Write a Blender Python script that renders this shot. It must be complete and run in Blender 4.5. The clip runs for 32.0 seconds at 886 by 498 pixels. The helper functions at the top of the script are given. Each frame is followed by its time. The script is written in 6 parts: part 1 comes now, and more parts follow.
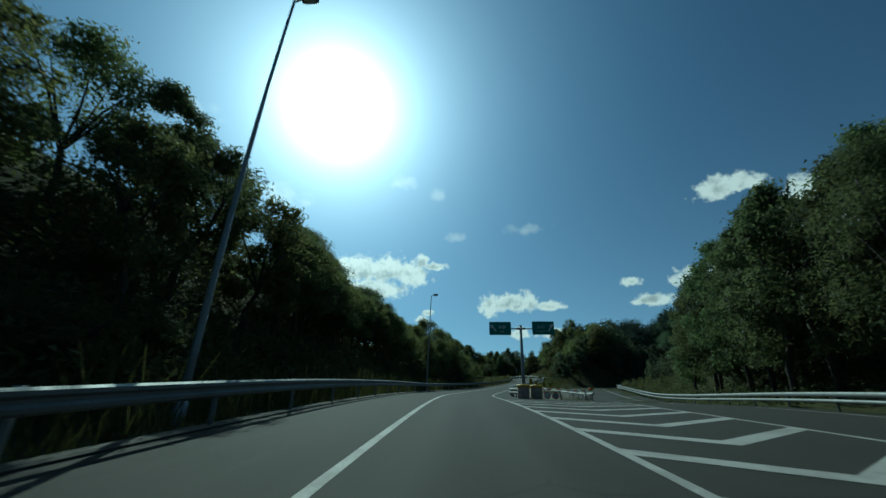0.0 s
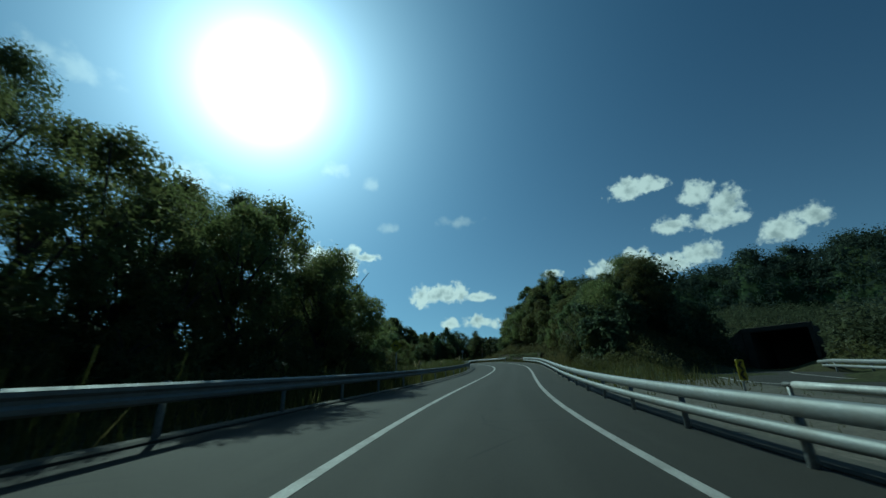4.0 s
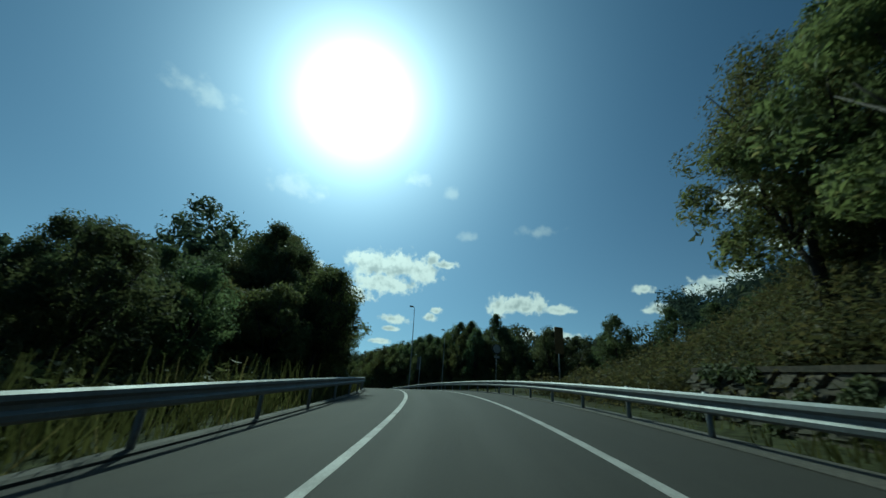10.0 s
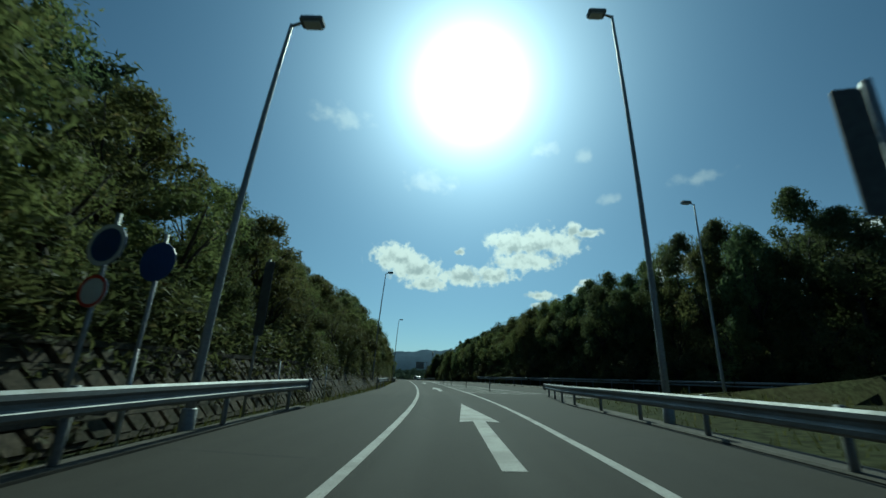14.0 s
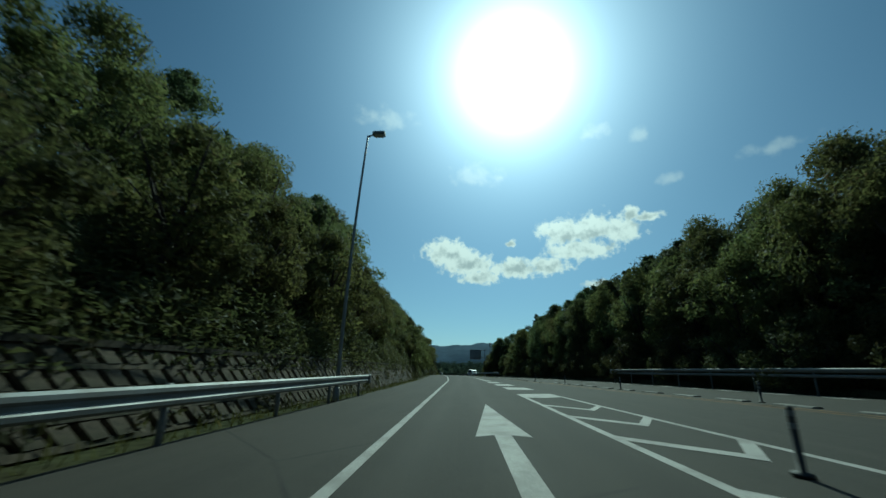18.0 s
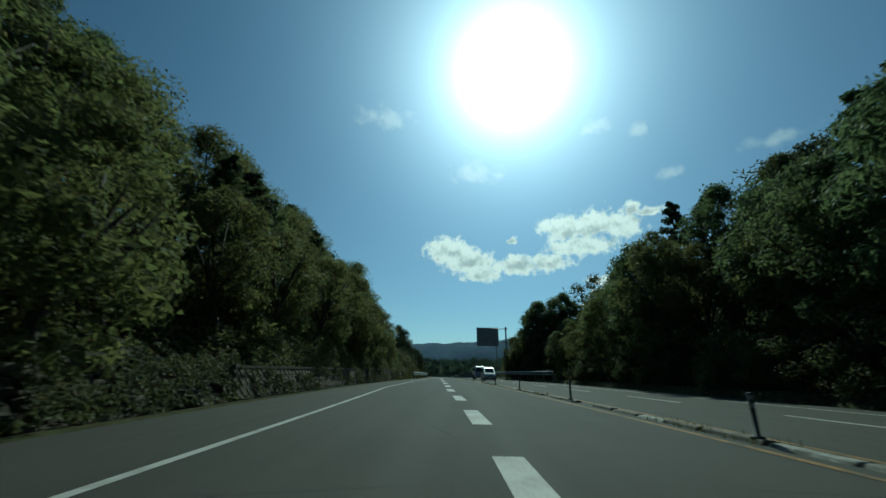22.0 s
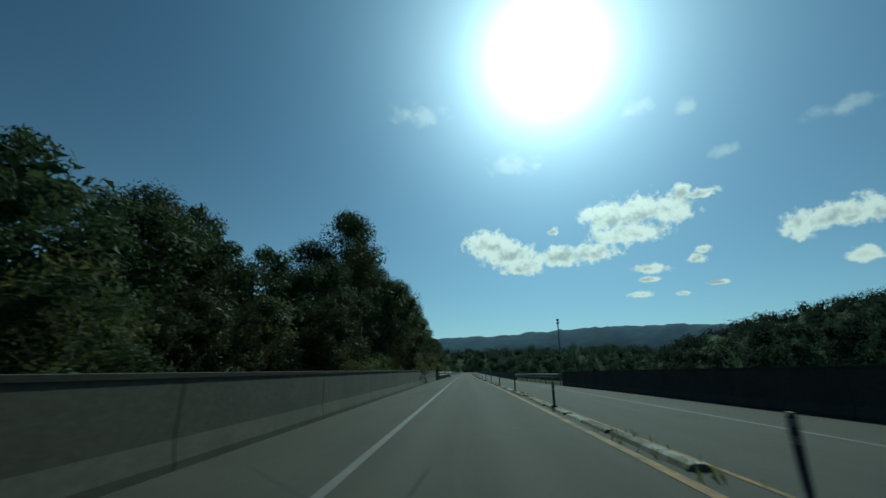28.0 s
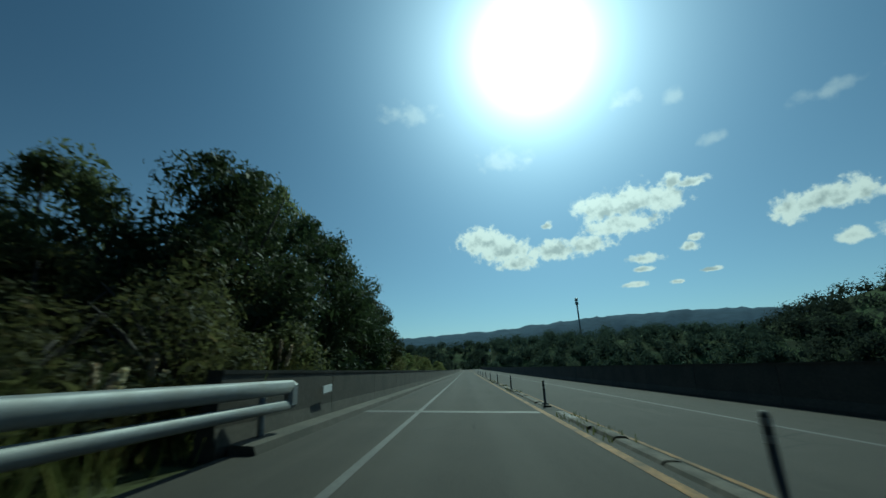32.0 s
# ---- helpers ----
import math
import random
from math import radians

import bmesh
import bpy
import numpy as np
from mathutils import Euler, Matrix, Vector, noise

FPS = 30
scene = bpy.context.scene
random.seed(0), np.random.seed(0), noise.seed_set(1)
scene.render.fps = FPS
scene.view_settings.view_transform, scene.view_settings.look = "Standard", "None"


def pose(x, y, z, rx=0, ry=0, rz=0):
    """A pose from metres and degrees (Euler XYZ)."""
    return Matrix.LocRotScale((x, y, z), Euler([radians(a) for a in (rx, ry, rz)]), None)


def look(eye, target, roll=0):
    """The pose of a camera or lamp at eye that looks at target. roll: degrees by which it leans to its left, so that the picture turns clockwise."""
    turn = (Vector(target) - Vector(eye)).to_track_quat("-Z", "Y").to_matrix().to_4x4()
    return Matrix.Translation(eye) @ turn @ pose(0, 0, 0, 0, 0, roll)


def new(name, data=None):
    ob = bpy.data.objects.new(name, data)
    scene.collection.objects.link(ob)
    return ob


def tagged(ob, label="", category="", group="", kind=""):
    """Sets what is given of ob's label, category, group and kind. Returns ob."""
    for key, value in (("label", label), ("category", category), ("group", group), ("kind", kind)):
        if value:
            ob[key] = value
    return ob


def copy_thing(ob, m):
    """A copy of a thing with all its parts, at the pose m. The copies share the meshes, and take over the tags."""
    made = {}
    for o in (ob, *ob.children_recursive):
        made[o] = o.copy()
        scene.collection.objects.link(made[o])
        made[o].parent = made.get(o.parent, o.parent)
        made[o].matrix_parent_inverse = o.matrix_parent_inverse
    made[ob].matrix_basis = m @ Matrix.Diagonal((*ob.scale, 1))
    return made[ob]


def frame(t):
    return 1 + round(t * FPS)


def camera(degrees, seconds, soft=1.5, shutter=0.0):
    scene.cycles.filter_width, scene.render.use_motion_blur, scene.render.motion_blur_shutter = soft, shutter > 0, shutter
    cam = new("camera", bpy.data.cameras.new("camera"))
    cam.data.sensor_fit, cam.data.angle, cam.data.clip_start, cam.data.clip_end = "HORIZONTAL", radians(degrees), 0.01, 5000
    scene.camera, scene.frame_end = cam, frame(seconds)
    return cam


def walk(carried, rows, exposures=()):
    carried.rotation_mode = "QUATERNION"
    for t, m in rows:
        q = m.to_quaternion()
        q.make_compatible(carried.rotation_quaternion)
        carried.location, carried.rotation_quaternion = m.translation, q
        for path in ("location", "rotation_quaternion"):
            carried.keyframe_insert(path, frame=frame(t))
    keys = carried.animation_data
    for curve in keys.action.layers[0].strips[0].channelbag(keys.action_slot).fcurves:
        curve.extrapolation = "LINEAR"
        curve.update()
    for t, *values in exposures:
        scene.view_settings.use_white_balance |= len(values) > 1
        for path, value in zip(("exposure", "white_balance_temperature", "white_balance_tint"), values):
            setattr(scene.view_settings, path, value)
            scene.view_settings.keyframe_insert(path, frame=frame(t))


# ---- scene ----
# ================= camera and its drive =================
cam = camera(98.12, 32.0, 1.5, 0.14)
PATH = [
    (0, -0.06, -0.06, 1.17, 111.62, -0.96, -37.19),
    (0.5, 4.77, 5.63, 1.68, 110.97, -0.69, -36.78),
    (1, 9.54, 11.30, 2.09, 110.23, -0.38, -36.63),
    (1.5, 14.27, 16.92, 2.40, 109.56, -0.02, -36.83),
    (2, 19.03, 22.44, 2.65, 109.17, 0.43, -37.52),
    (2.5, 23.84, 27.82, 2.86, 109.04, 0.96, -38.99),
    (3, 28.76, 33.01, 3.06, 109.30, 1.46, -41.18),
    (3.5, 33.85, 37.93, 3.30, 109.71, 1.74, -43.90),
    (4, 39.13, 42.54, 3.60, 110.28, 1.65, -46.87),
    (4.5, 44.57, 46.86, 3.97, 110.83, 1.17, -49.94),
    (5, 50.15, 50.88, 4.39, 111.23, 0.45, -52.54),
    (5.5, 55.85, 54.63, 4.86, 111.56, -0.39, -54.47),
    (6, 61.58, 58.21, 5.36, 111.87, -1.26, -55.55),
    (6.5, 67.29, 61.73, 5.90, 112.09, -2.06, -55.59),
    (7, 72.94, 65.28, 6.45, 112.10, -2.72, -54.40),
    (7.5, 78.49, 68.95, 7.01, 112.03, -3.12, -52.49),
    (8, 83.84, 72.83, 7.56, 112.03, -3.35, -49.70),
    (8.5, 88.96, 76.98, 8.09, 111.85, -3.53, -46.41),
    (9, 93.83, 81.38, 8.60, 111.66, -3.70, -43.02),
    (9.5, 98.40, 86.03, 9.10, 111.52, -3.88, -39.78),
    (10, 102.68, 90.92, 9.57, 111.35, -4.05, -36.61),
    (10.5, 106.70, 96.03, 10.01, 110.96, -4.23, -33.65),
    (11, 110.50, 101.34, 10.41, 110.44, -4.45, -31.04),
    (11.5, 114.10, 106.82, 10.74, 109.89, -4.46, -28.86),
    (12, 117.47, 112.48, 11.02, 109.39, -4.20, -26.38),
    (12.5, 120.58, 118.32, 11.23, 108.88, -3.87, -23.61),
    (13, 123.42, 124.33, 11.38, 108.26, -3.34, -20.60),
    (13.5, 125.99, 130.56, 11.46, 107.67, -2.82, -17.42),
    (14, 128.30, 137.08, 11.46, 107.08, -2.32, -14.50),
    (14.5, 130.33, 143.86, 11.37, 106.38, -1.87, -11.97),
    (15, 132.14, 150.95, 11.21, 105.98, -1.61, -9.95),
    (15.5, 133.80, 158.43, 11.02, 105.79, -1.48, -8.40),
    (16, 135.36, 166.27, 10.80, 105.74, -1.42, -7.31),
    (16.5, 136.85, 174.46, 10.57, 105.79, -1.38, -6.69),
    (17, 138.35, 182.97, 10.35, 105.95, -1.37, -6.53),
    (17.5, 139.86, 191.79, 10.13, 105.96, -1.33, -6.44),
    (18, 141.41, 200.82, 9.91, 105.98, -1.30, -6.38),
    (18.5, 142.97, 209.98, 9.68, 105.99, -1.28, -6.37),
    (19, 144.56, 219.27, 9.45, 105.99, -1.24, -6.42),
    (19.5, 146.17, 228.68, 9.22, 105.98, -1.17, -6.41),
    (20, 147.81, 238.23, 8.97, 105.97, -1.07, -6.34),
    (20.5, 149.46, 247.87, 8.72, 105.91, -0.95, -6.34),
    (21, 151.11, 257.57, 8.45, 105.90, -0.82, -6.28),
    (21.5, 152.75, 267.33, 8.18, 105.84, -0.65, -6.09),
    (22, 154.37, 277.17, 7.88, 105.73, -0.40, -5.92),
    (22.5, 155.94, 287.05, 7.57, 105.54, -0.05, -5.57),
    (23, 157.40, 296.95, 7.24, 105.47, 0.18, -4.75),
    (23.5, 158.73, 306.89, 6.89, 105.45, 0.29, -3.84),
    (24, 159.93, 316.86, 6.54, 105.46, 0.39, -3.10),
    (24.5, 161.00, 326.85, 6.19, 105.44, 0.51, -2.53),
    (25, 161.93, 336.87, 5.82, 105.34, 0.64, -1.68),
    (25.5, 162.72, 346.92, 5.43, 105.19, 0.65, -0.66),
    (26, 163.37, 356.99, 5.03, 105.11, 0.54, -0.05),
    (26.5, 163.94, 367.07, 4.61, 105.04, 0.43, 0.25),
    (27, 164.46, 377.17, 4.17, 104.98, 0.36, 0.35),
    (27.5, 164.98, 387.27, 3.73, 104.95, 0.37, 0.37),
    (28, 165.49, 397.40, 3.29, 105.02, 0.48, 0.40),
    (28.5, 166.01, 407.53, 2.85, 105.04, 0.76, 0.41),
    (29, 166.52, 417.68, 2.39, 105.02, 1.16, 0.41),
    (29.5, 167.03, 427.84, 1.93, 104.92, 1.62, 0.55),
    (30, 167.51, 438.01, 1.45, 104.77, 2.07, 0.55),
    (30.5, 167.98, 448.19, 0.95, 104.74, 2.37, 0.54),
    (31, 168.45, 458.39, 0.45, 104.81, 2.52, 0.49),
    (31.5, 168.94, 468.60, -0.05, 104.82, 2.70, 0.35),
    (32, 169.45, 478.82, -0.56, 104.75, 2.96, 0.27),
]
walk(cam, [(r[0], pose(*r[1:])) for r in PATH], [(0.0, 0.0, 5250.0, -29.5), (7.0, 0.0, 5120.0, -31.0), (9.5, 0.0, 5420.0, -29.5), (12.0, 0.0, 5600.0, -28.0), (15.0, 0.0, 5600.0, -28.0), (19.0, 0.0, 5530.0, -29.0), (32.0, 0.0, 5550.0, -28.5)])

# ================= world, sun =================
SUN_AZ, SUN_EL = 17.6, 40.0          # degrees from +y towards +x; above the horizon
SUN_DIR = Vector((math.sin(radians(SUN_AZ)) * math.cos(radians(SUN_EL)), math.cos(radians(SUN_AZ)) * math.cos(radians(SUN_EL)), math.sin(radians(SUN_EL))))
SKY, SUN_POWER = 0.08, 2.7
# clouds: azimuth, elevation, half width, half height, in degrees
CLOUDS_AHEAD = [
    (6.8, 15.2, 3.6, 2.0), (10.1, 13.5, 4.2, 1.8), (11.7, 11.8, 3.3, 1.3), (16.6, 12.9, 4.0, 1.4), (21.7, 13.2, 3.4, 1.3),
    (24.1, 17.9, 3.5, 2.1), (28.1, 18.0, 3.5, 2.2), (31.8, 17.6, 3.1, 1.9), (26.4, 15.3, 4.9, 1.5), (33.5, 19.6, 0.9, 1.1),
    (35.8, 18.9, 2.0, 0.6), (16.5, 16.7, 0.9, 0.6), (44.0, 13.1, 1.7, 1.5), (45.9, 13.4, 1.8, 1.2), (48.2, 13.1, 1.6, 0.7),
    (48.2, 9.2, 1.3, 0.8), (33.7, 11.1, 1.1, 0.6), (28.0, 9.0, 1.7, 0.4), (26.7, 7.1, 1.7, 0.4), (35.5, 7.9, 1.5, 0.3),
    (31.8, 6.9, 1.0, 0.3),
]
CLOUDS_WEST = [
    (76.0, 25.1, 2.6, 1.5), (79.0, 25.1, 2.5, 1.1), (84.1, 22.4, 2.2, 1.5), (86.8, 20.5, 2.0, 1.8), (80.4, 19.3, 2.6, 1.0),
    (85.4, 18.6, 3.4, 1.2), (91.0, 15.9, 2.4, 1.3), (94.0, 16.7, 1.5, 1.2), (71.4, 15.1, 2.9, 1.3), (74.9, 16.1, 2.4, 1.3),
    (78.7, 14.5, 2.8, 1.3), (82.7, 15.2, 2.1, 1.4), (66.4, 12.8, 2.3, 0.7), (64.0, 15.4, 1.1, 0.7), (47.8, 13.6, 3.4, 1.4),
    (52.5, 12.9, 2.2, 0.7), (52.7, 9.3, 2.7, 1.0), (28.5, 10.3, 2.3, 0.7),
    (34.7, 12.1, 1.0, 0.5),
]

# thin wisps, hardly more than a brightening of the air
WISPS = [(10.9, 26.6, 3.6, 1.6), (35.9, 29.5, 1.4, 1.0), (39.0, 23.3, 1.6, 0.8), (14.9, 26.4, 1.6, 0.8), (30.0, 31.0, 2.0, 1.2), (-4.0, 34.0, 4.0, 1.5), (50.0, 24.0, 3.0, 0.9)]


class Nodes:
    """Short hand for wiring shader nodes."""

    def __init__(self, tree):
        self.tree = tree

    def add(self, kind):
        return self.tree.nodes.new(kind)

    def put(self, socket, value):
        if isinstance(value, bpy.types.NodeSocket):
            self.tree.links.new(value, socket)
        elif value is not None:
            socket.default_value = value

    def math(self, op, a, b=None, c=None, clamp=False):
        node = self.add("ShaderNodeMath")
        node.operation, node.use_clamp = op, clamp
        for n, v in enumerate((a, b, c)):
            self.put(node.inputs[n], v)
        return node.outputs[0]

    def mix(self, fac, a, b):
        node = self.add("ShaderNodeMix")
        node.data_type = "RGBA"
        self.put(node.inputs[0], fac), self.put(node.inputs[6], a), self.put(node.inputs[7], b)
        return node.outputs[2]

    def noise(self, vector, scale, detail=4.0, rough=0.55):
        node = self.add("ShaderNodeTexNoise")
        self.put(node.inputs["Vector"], vector), self.put(node.inputs["Scale"], scale)
        self.put(node.inputs["Detail"], detail), self.put(node.inputs["Roughness"], rough)
        return node.outputs[0]

    def smooth(self, value, low, high, a=0.0, b=1.0):
        node = self.add("ShaderNodeMapRange")
        node.interpolation_type = "SMOOTHSTEP"
        for n, v in enumerate((value, low, high, a, b)):
            self.put(node.inputs[n], v)
        return node.outputs[0]


def build_world():
    world = bpy.data.worlds.new("sky")
    scene.world = world
    world.use_nodes = True
    tree = world.node_tree
    tree.nodes.clear()
    n = Nodes(tree)
    sky = n.add("ShaderNodeTexSky")
    sky.sky_type, sky.sun_disc, sky.sun_elevation, sky.sun_rotation = "NISHITA", False, radians(SUN_EL), radians(SUN_AZ)
    sky.altitude, sky.air_density, sky.dust_density, sky.ozone_density = 120.0, 1.0, 0.25, 3.0
    way = n.add("ShaderNodeTexCoord").outputs["Generated"]
    xyz = n.add("ShaderNodeSeparateXYZ")
    n.put(xyz.inputs[0], way)
    x, y, z = xyz.outputs
    # bright air round the sun
    dot = n.add("ShaderNodeVectorMath")
    dot.operation = "DOT_PRODUCT"
    n.put(dot.inputs[0], way), n.put(dot.inputs[1], tuple(SUN_DIR))
    off = n.math("MULTIPLY", n.math("ARCCOSINE", n.math("MINIMUM", dot.outputs["Value"], 0.99999)), 57.2958)
    core = n.math("MULTIPLY", n.math("EXPONENT", n.math("MULTIPLY", n.math("POWER", n.math("DIVIDE", off, 5.2), 2.0), -1.0)), 24.0)
    halo = n.math("MULTIPLY", n.math("EXPONENT", n.math("DIVIDE", off, -6.6)), 34.0)
    glow = n.math("ADD", core, halo)
    # clouds
    az = n.math("MULTIPLY", n.math("ARCTAN2", x, y), 57.2958)
    el = n.math("MULTIPLY", n.math("ARCSINE", z), 57.2958)
    wob = n.noise(way, 30.0, 3.0, 0.5)
    curl = n.noise(way, 78.0, 4.0, 0.55)
    big = n.noise(way, 9.0, 3.0, 0.5)

    def heap(rows, wide_by, high_by):
        """The union of soft mounds, flatter below than above."""
        body = None
        for a, e, w, h in rows:
            dx = n.math("MULTIPLY", n.math("SUBTRACT", az, a), 1.0 / (w * wide_by))
            dy = n.math("MULTIPLY", n.math("SUBTRACT", el, e), 1.0 / (h * high_by))
            dy = n.math("MAXIMUM", dy, n.math("MULTIPLY", dy, -1.25))
            d = n.math("SUBTRACT", 1.0, n.math("SQRT", n.math("MULTIPLY_ADD", dx, dx, n.math("MULTIPLY", dy, dy))))
            body = d if body is None else n.math("SMOOTH_MAX", body, d, 0.15)
        return body

    body = heap(CLOUDS_AHEAD + CLOUDS_WEST, 1.2, 1.3)
    dens = n.math("MULTIPLY_ADD", n.math("SUBTRACT", wob, 0.5), 1.25, body)
    dens = n.math("MULTIPLY_ADD", n.math("SUBTRACT", curl, 0.5), 1.1, dens)
    dens = n.math("MULTIPLY_ADD", n.math("SUBTRACT", big, 0.5), 0.5, dens)
    cover = n.smooth(dens, -0.02, 0.5)
    thin = n.math("MULTIPLY_ADD", n.math("SUBTRACT", wob, 0.5), 2.2, heap(WISPS, 1.3, 1.3))
    cover = n.math("MAXIMUM", cover, n.math("MULTIPLY", n.smooth(thin, 0.0, 1.0), 0.3))
    raised = n.add("ShaderNodeVectorMath")
    raised.operation = "ADD"
    n.put(raised.inputs[0], way), n.put(raised.inputs[1], (0.006, 0.0, 0.02))
    relief = n.math("SUBTRACT", n.noise(way, 30.0, 3.0, 0.5), n.noise(raised.outputs[0], 30.0, 3.0, 0.5))
    thick = n.smooth(n.math("MULTIPLY_ADD", relief, -2.2, n.math("MULTIPLY", dens, 0.75)), 0.2, 1.05)
    tone = n.mix(thick, (11.0, 10.7, 10.6, 1.0), (5.6, 5.8, 6.0, 1.0))
    deep = n.add("ShaderNodeVectorMath")
    deep.operation = "MULTIPLY"
    n.put(deep.inputs[0], sky.outputs[0]), n.put(deep.inputs[1], (0.20, 0.262, 0.352))
    wide = n.math("MULTIPLY", n.math("EXPONENT", n.math("DIVIDE", off, -18.0)), 8.0)
    veil = n.add("ShaderNodeVectorMath")
    veil.operation = "SCALE"
    n.put(veil.inputs[0], (0.5, 0.82, 1.23)), n.put(veil.inputs[3], wide)
    # pale air low over the horizon, on the sun's side
    low = n.math("MULTIPLY", n.math("EXPONENT", n.math("DIVIDE", n.math("MAXIMUM", el, 0.0), -14.0)), n.math("EXPONENT", n.math("DIVIDE", off, -75.0)))
    pale = n.add("ShaderNodeVectorMath")
    pale.operation = "SCALE"
    n.put(pale.inputs[0], (5.0, 6.1, 7.1)), n.put(pale.inputs[3], low)
    air = n.add("ShaderNodeVectorMath")
    air.operation = "ADD"
    n.put(air.inputs[0], deep.outputs[0]), n.put(air.inputs[1], veil.outputs[0])
    haze = n.add("ShaderNodeVectorMath")
    haze.operation = "ADD"
    n.put(haze.inputs[0], air.outputs[0]), n.put(haze.inputs[1], pale.outputs[0])
    base = haze.outputs[0]
    dim = n.add("ShaderNodeVectorMath")
    dim.operation = "SCALE"
    n.put(dim.inputs[0], tone), n.put(dim.inputs[3], n.math("MULTIPLY_ADD", n.math("EXPONENT", n.math("DIVIDE", off, -24.0)), 0.75, 0.62))
    lit = n.mix(n.math("MULTIPLY", cover, 0.93), base, dim.outputs[0])
    glare = n.add("ShaderNodeVectorMath")
    glare.operation = "SCALE"
    n.put(glare.inputs[0], (1.0, 0.965, 1.0)), n.put(glare.inputs[3], glow)
    total = n.add("ShaderNodeVectorMath")
    total.operation = "ADD"
    n.put(total.inputs[0], lit), n.put(total.inputs[1], glare.outputs[0])
    back = n.add("ShaderNodeBackground")
    n.put(back.inputs[0], total.outputs[0]), n.put(back.inputs[1], SKY)
    out = n.add("ShaderNodeOutputWorld")
    n.put(out.inputs[0], back.outputs[0])


build_world()
sun = new("sun", bpy.data.lights.new("sun", "SUN"))
sun.data.energy, sun.data.angle, sun.data.color = SUN_POWER, radians(0.53), (1.0, 0.95, 0.87)
sun.matrix_world = look(SUN_DIR * 200, (0, 0, 0))


# ================= materials =================
def material(name, color, rough=0.8, metal=0.0, spread=0.25, grain=40.0, stain=1.5, bump=0.15, dirt=None, dirt_amount=0.4, spec=0.5, random_tone=0.0, island=0.0):
    """A painted, stone or metal surface: colour varied at two scales, dirt in patches, fine relief."""
    m = bpy.data.materials.new(name)
    m.use_nodes = True
    n = Nodes(m.node_tree)
    bsdf = m.node_tree.nodes["Principled BSDF"]
    where = n.add("ShaderNodeTexCoord").outputs["Object"]
    fine, coarse = n.noise(where, grain, 5.0), n.noise(where, stain, 4.0, 0.6)
    dark = tuple(c * (1 - spread) for c in color) + (1.0,)
    light = tuple(min(1.0, c * (1 + spread)) for c in color) + (1.0,)
    tone = n.mix(n.smooth(fine, 0.3, 0.7), dark, light)
    if dirt is not None:
        tone = n.mix(n.math("MULTIPLY", n.smooth(coarse, 0.42, 0.68), dirt_amount), tone, dirt + (1.0,))
    else:
        tone = n.mix(n.math("MULTIPLY", n.smooth(coarse, 0.4, 0.7), 0.35), tone, tuple(c * 0.6 for c in color) + (1.0,))
    if random_tone or island:
        src = n.add("ShaderNodeObjectInfo").outputs["Random"] if random_tone else n.add("ShaderNodeNewGeometry").outputs["Random Per Island"]
        hsv = n.add("ShaderNodeHueSaturation")
        amount = random_tone or island
        n.put(hsv.inputs["Value"], n.math("MULTIPLY_ADD", src, 2 * amount, 1 - amount)), n.put(hsv.inputs["Color"], tone)
        tone = hsv.outputs[0]
    n.put(bsdf.inputs["Base Color"], tone)
    n.put(bsdf.inputs["Roughness"], n.math("MULTIPLY_ADD", coarse, 0.25, rough - 0.12))
    n.put(bsdf.inputs["Metallic"], metal), n.put(bsdf.inputs["Specular IOR Level"], spec)
    if bump:
        b = n.add("ShaderNodeBump")
        n.put(b.inputs["Strength"], bump), n.put(b.inputs["Distance"], 0.02), n.put(b.inputs["Height"], fine)
        n.put(bsdf.inputs["Normal"], b.outputs[0])
    return m


def leaf_material(name, dark, light, dry=None, through_light=0.58, gloss=0.08):
    """Leaves: each clump its own green, some light shining through."""
    m = bpy.data.materials.new(name)
    m.use_nodes = True
    n = Nodes(m.node_tree)
    bsdf = m.node_tree.nodes["Principled BSDF"]
    out = m.node_tree.nodes["Material Output"]
    rnd = n.add("ShaderNodeNewGeometry").outputs["Random Per Island"]
    own = n.add("ShaderNodeObjectInfo").outputs["Random"]
    where = n.add("ShaderNodeTexCoord").outputs["Object"]
    patch = n.noise(where, 0.35, 3.0)
    tone = n.mix(n.math("MULTIPLY_ADD", rnd, 0.6, n.math("MULTIPLY", n.smooth(patch, 0.35, 0.65), 0.4)), dark + (1.0,), light + (1.0,))
    if dry:
        tone = n.mix(n.math("MULTIPLY", n.smooth(rnd, 0.94, 0.97), 0.7), tone, dry + (1.0,))
    hsv = n.add("ShaderNodeHueSaturation")
    n.put(hsv.inputs["Value"], n.math("MULTIPLY_ADD", own, 0.5, 0.72)), n.put(hsv.inputs["Hue"], n.math("MULTIPLY_ADD", own, 0.05, 0.475))
    n.put(hsv.inputs["Color"], tone)
    n.put(bsdf.inputs["Base Color"], hsv.outputs[0]), n.put(bsdf.inputs["Roughness"], 0.62), n.put(bsdf.inputs["Specular IOR Level"], gloss)
    tr = n.add("ShaderNodeBsdfTranslucent")
    bright = n.add("ShaderNodeHueSaturation")
    n.put(bright.inputs["Value"], 1.3), n.put(bright.inputs["Saturation"], 1.1), n.put(bright.inputs["Color"], hsv.outputs[0])
    n.put(tr.inputs[0], bright.outputs[0])
    mixer = n.add("ShaderNodeMixShader")
    n.put(mixer.inputs[0], through_light), n.put(mixer.inputs[1], bsdf.outputs[0]), n.put(mixer.inputs[2], tr.outputs[0])
    n.put(out.inputs[0], mixer.outputs[0])
    return m


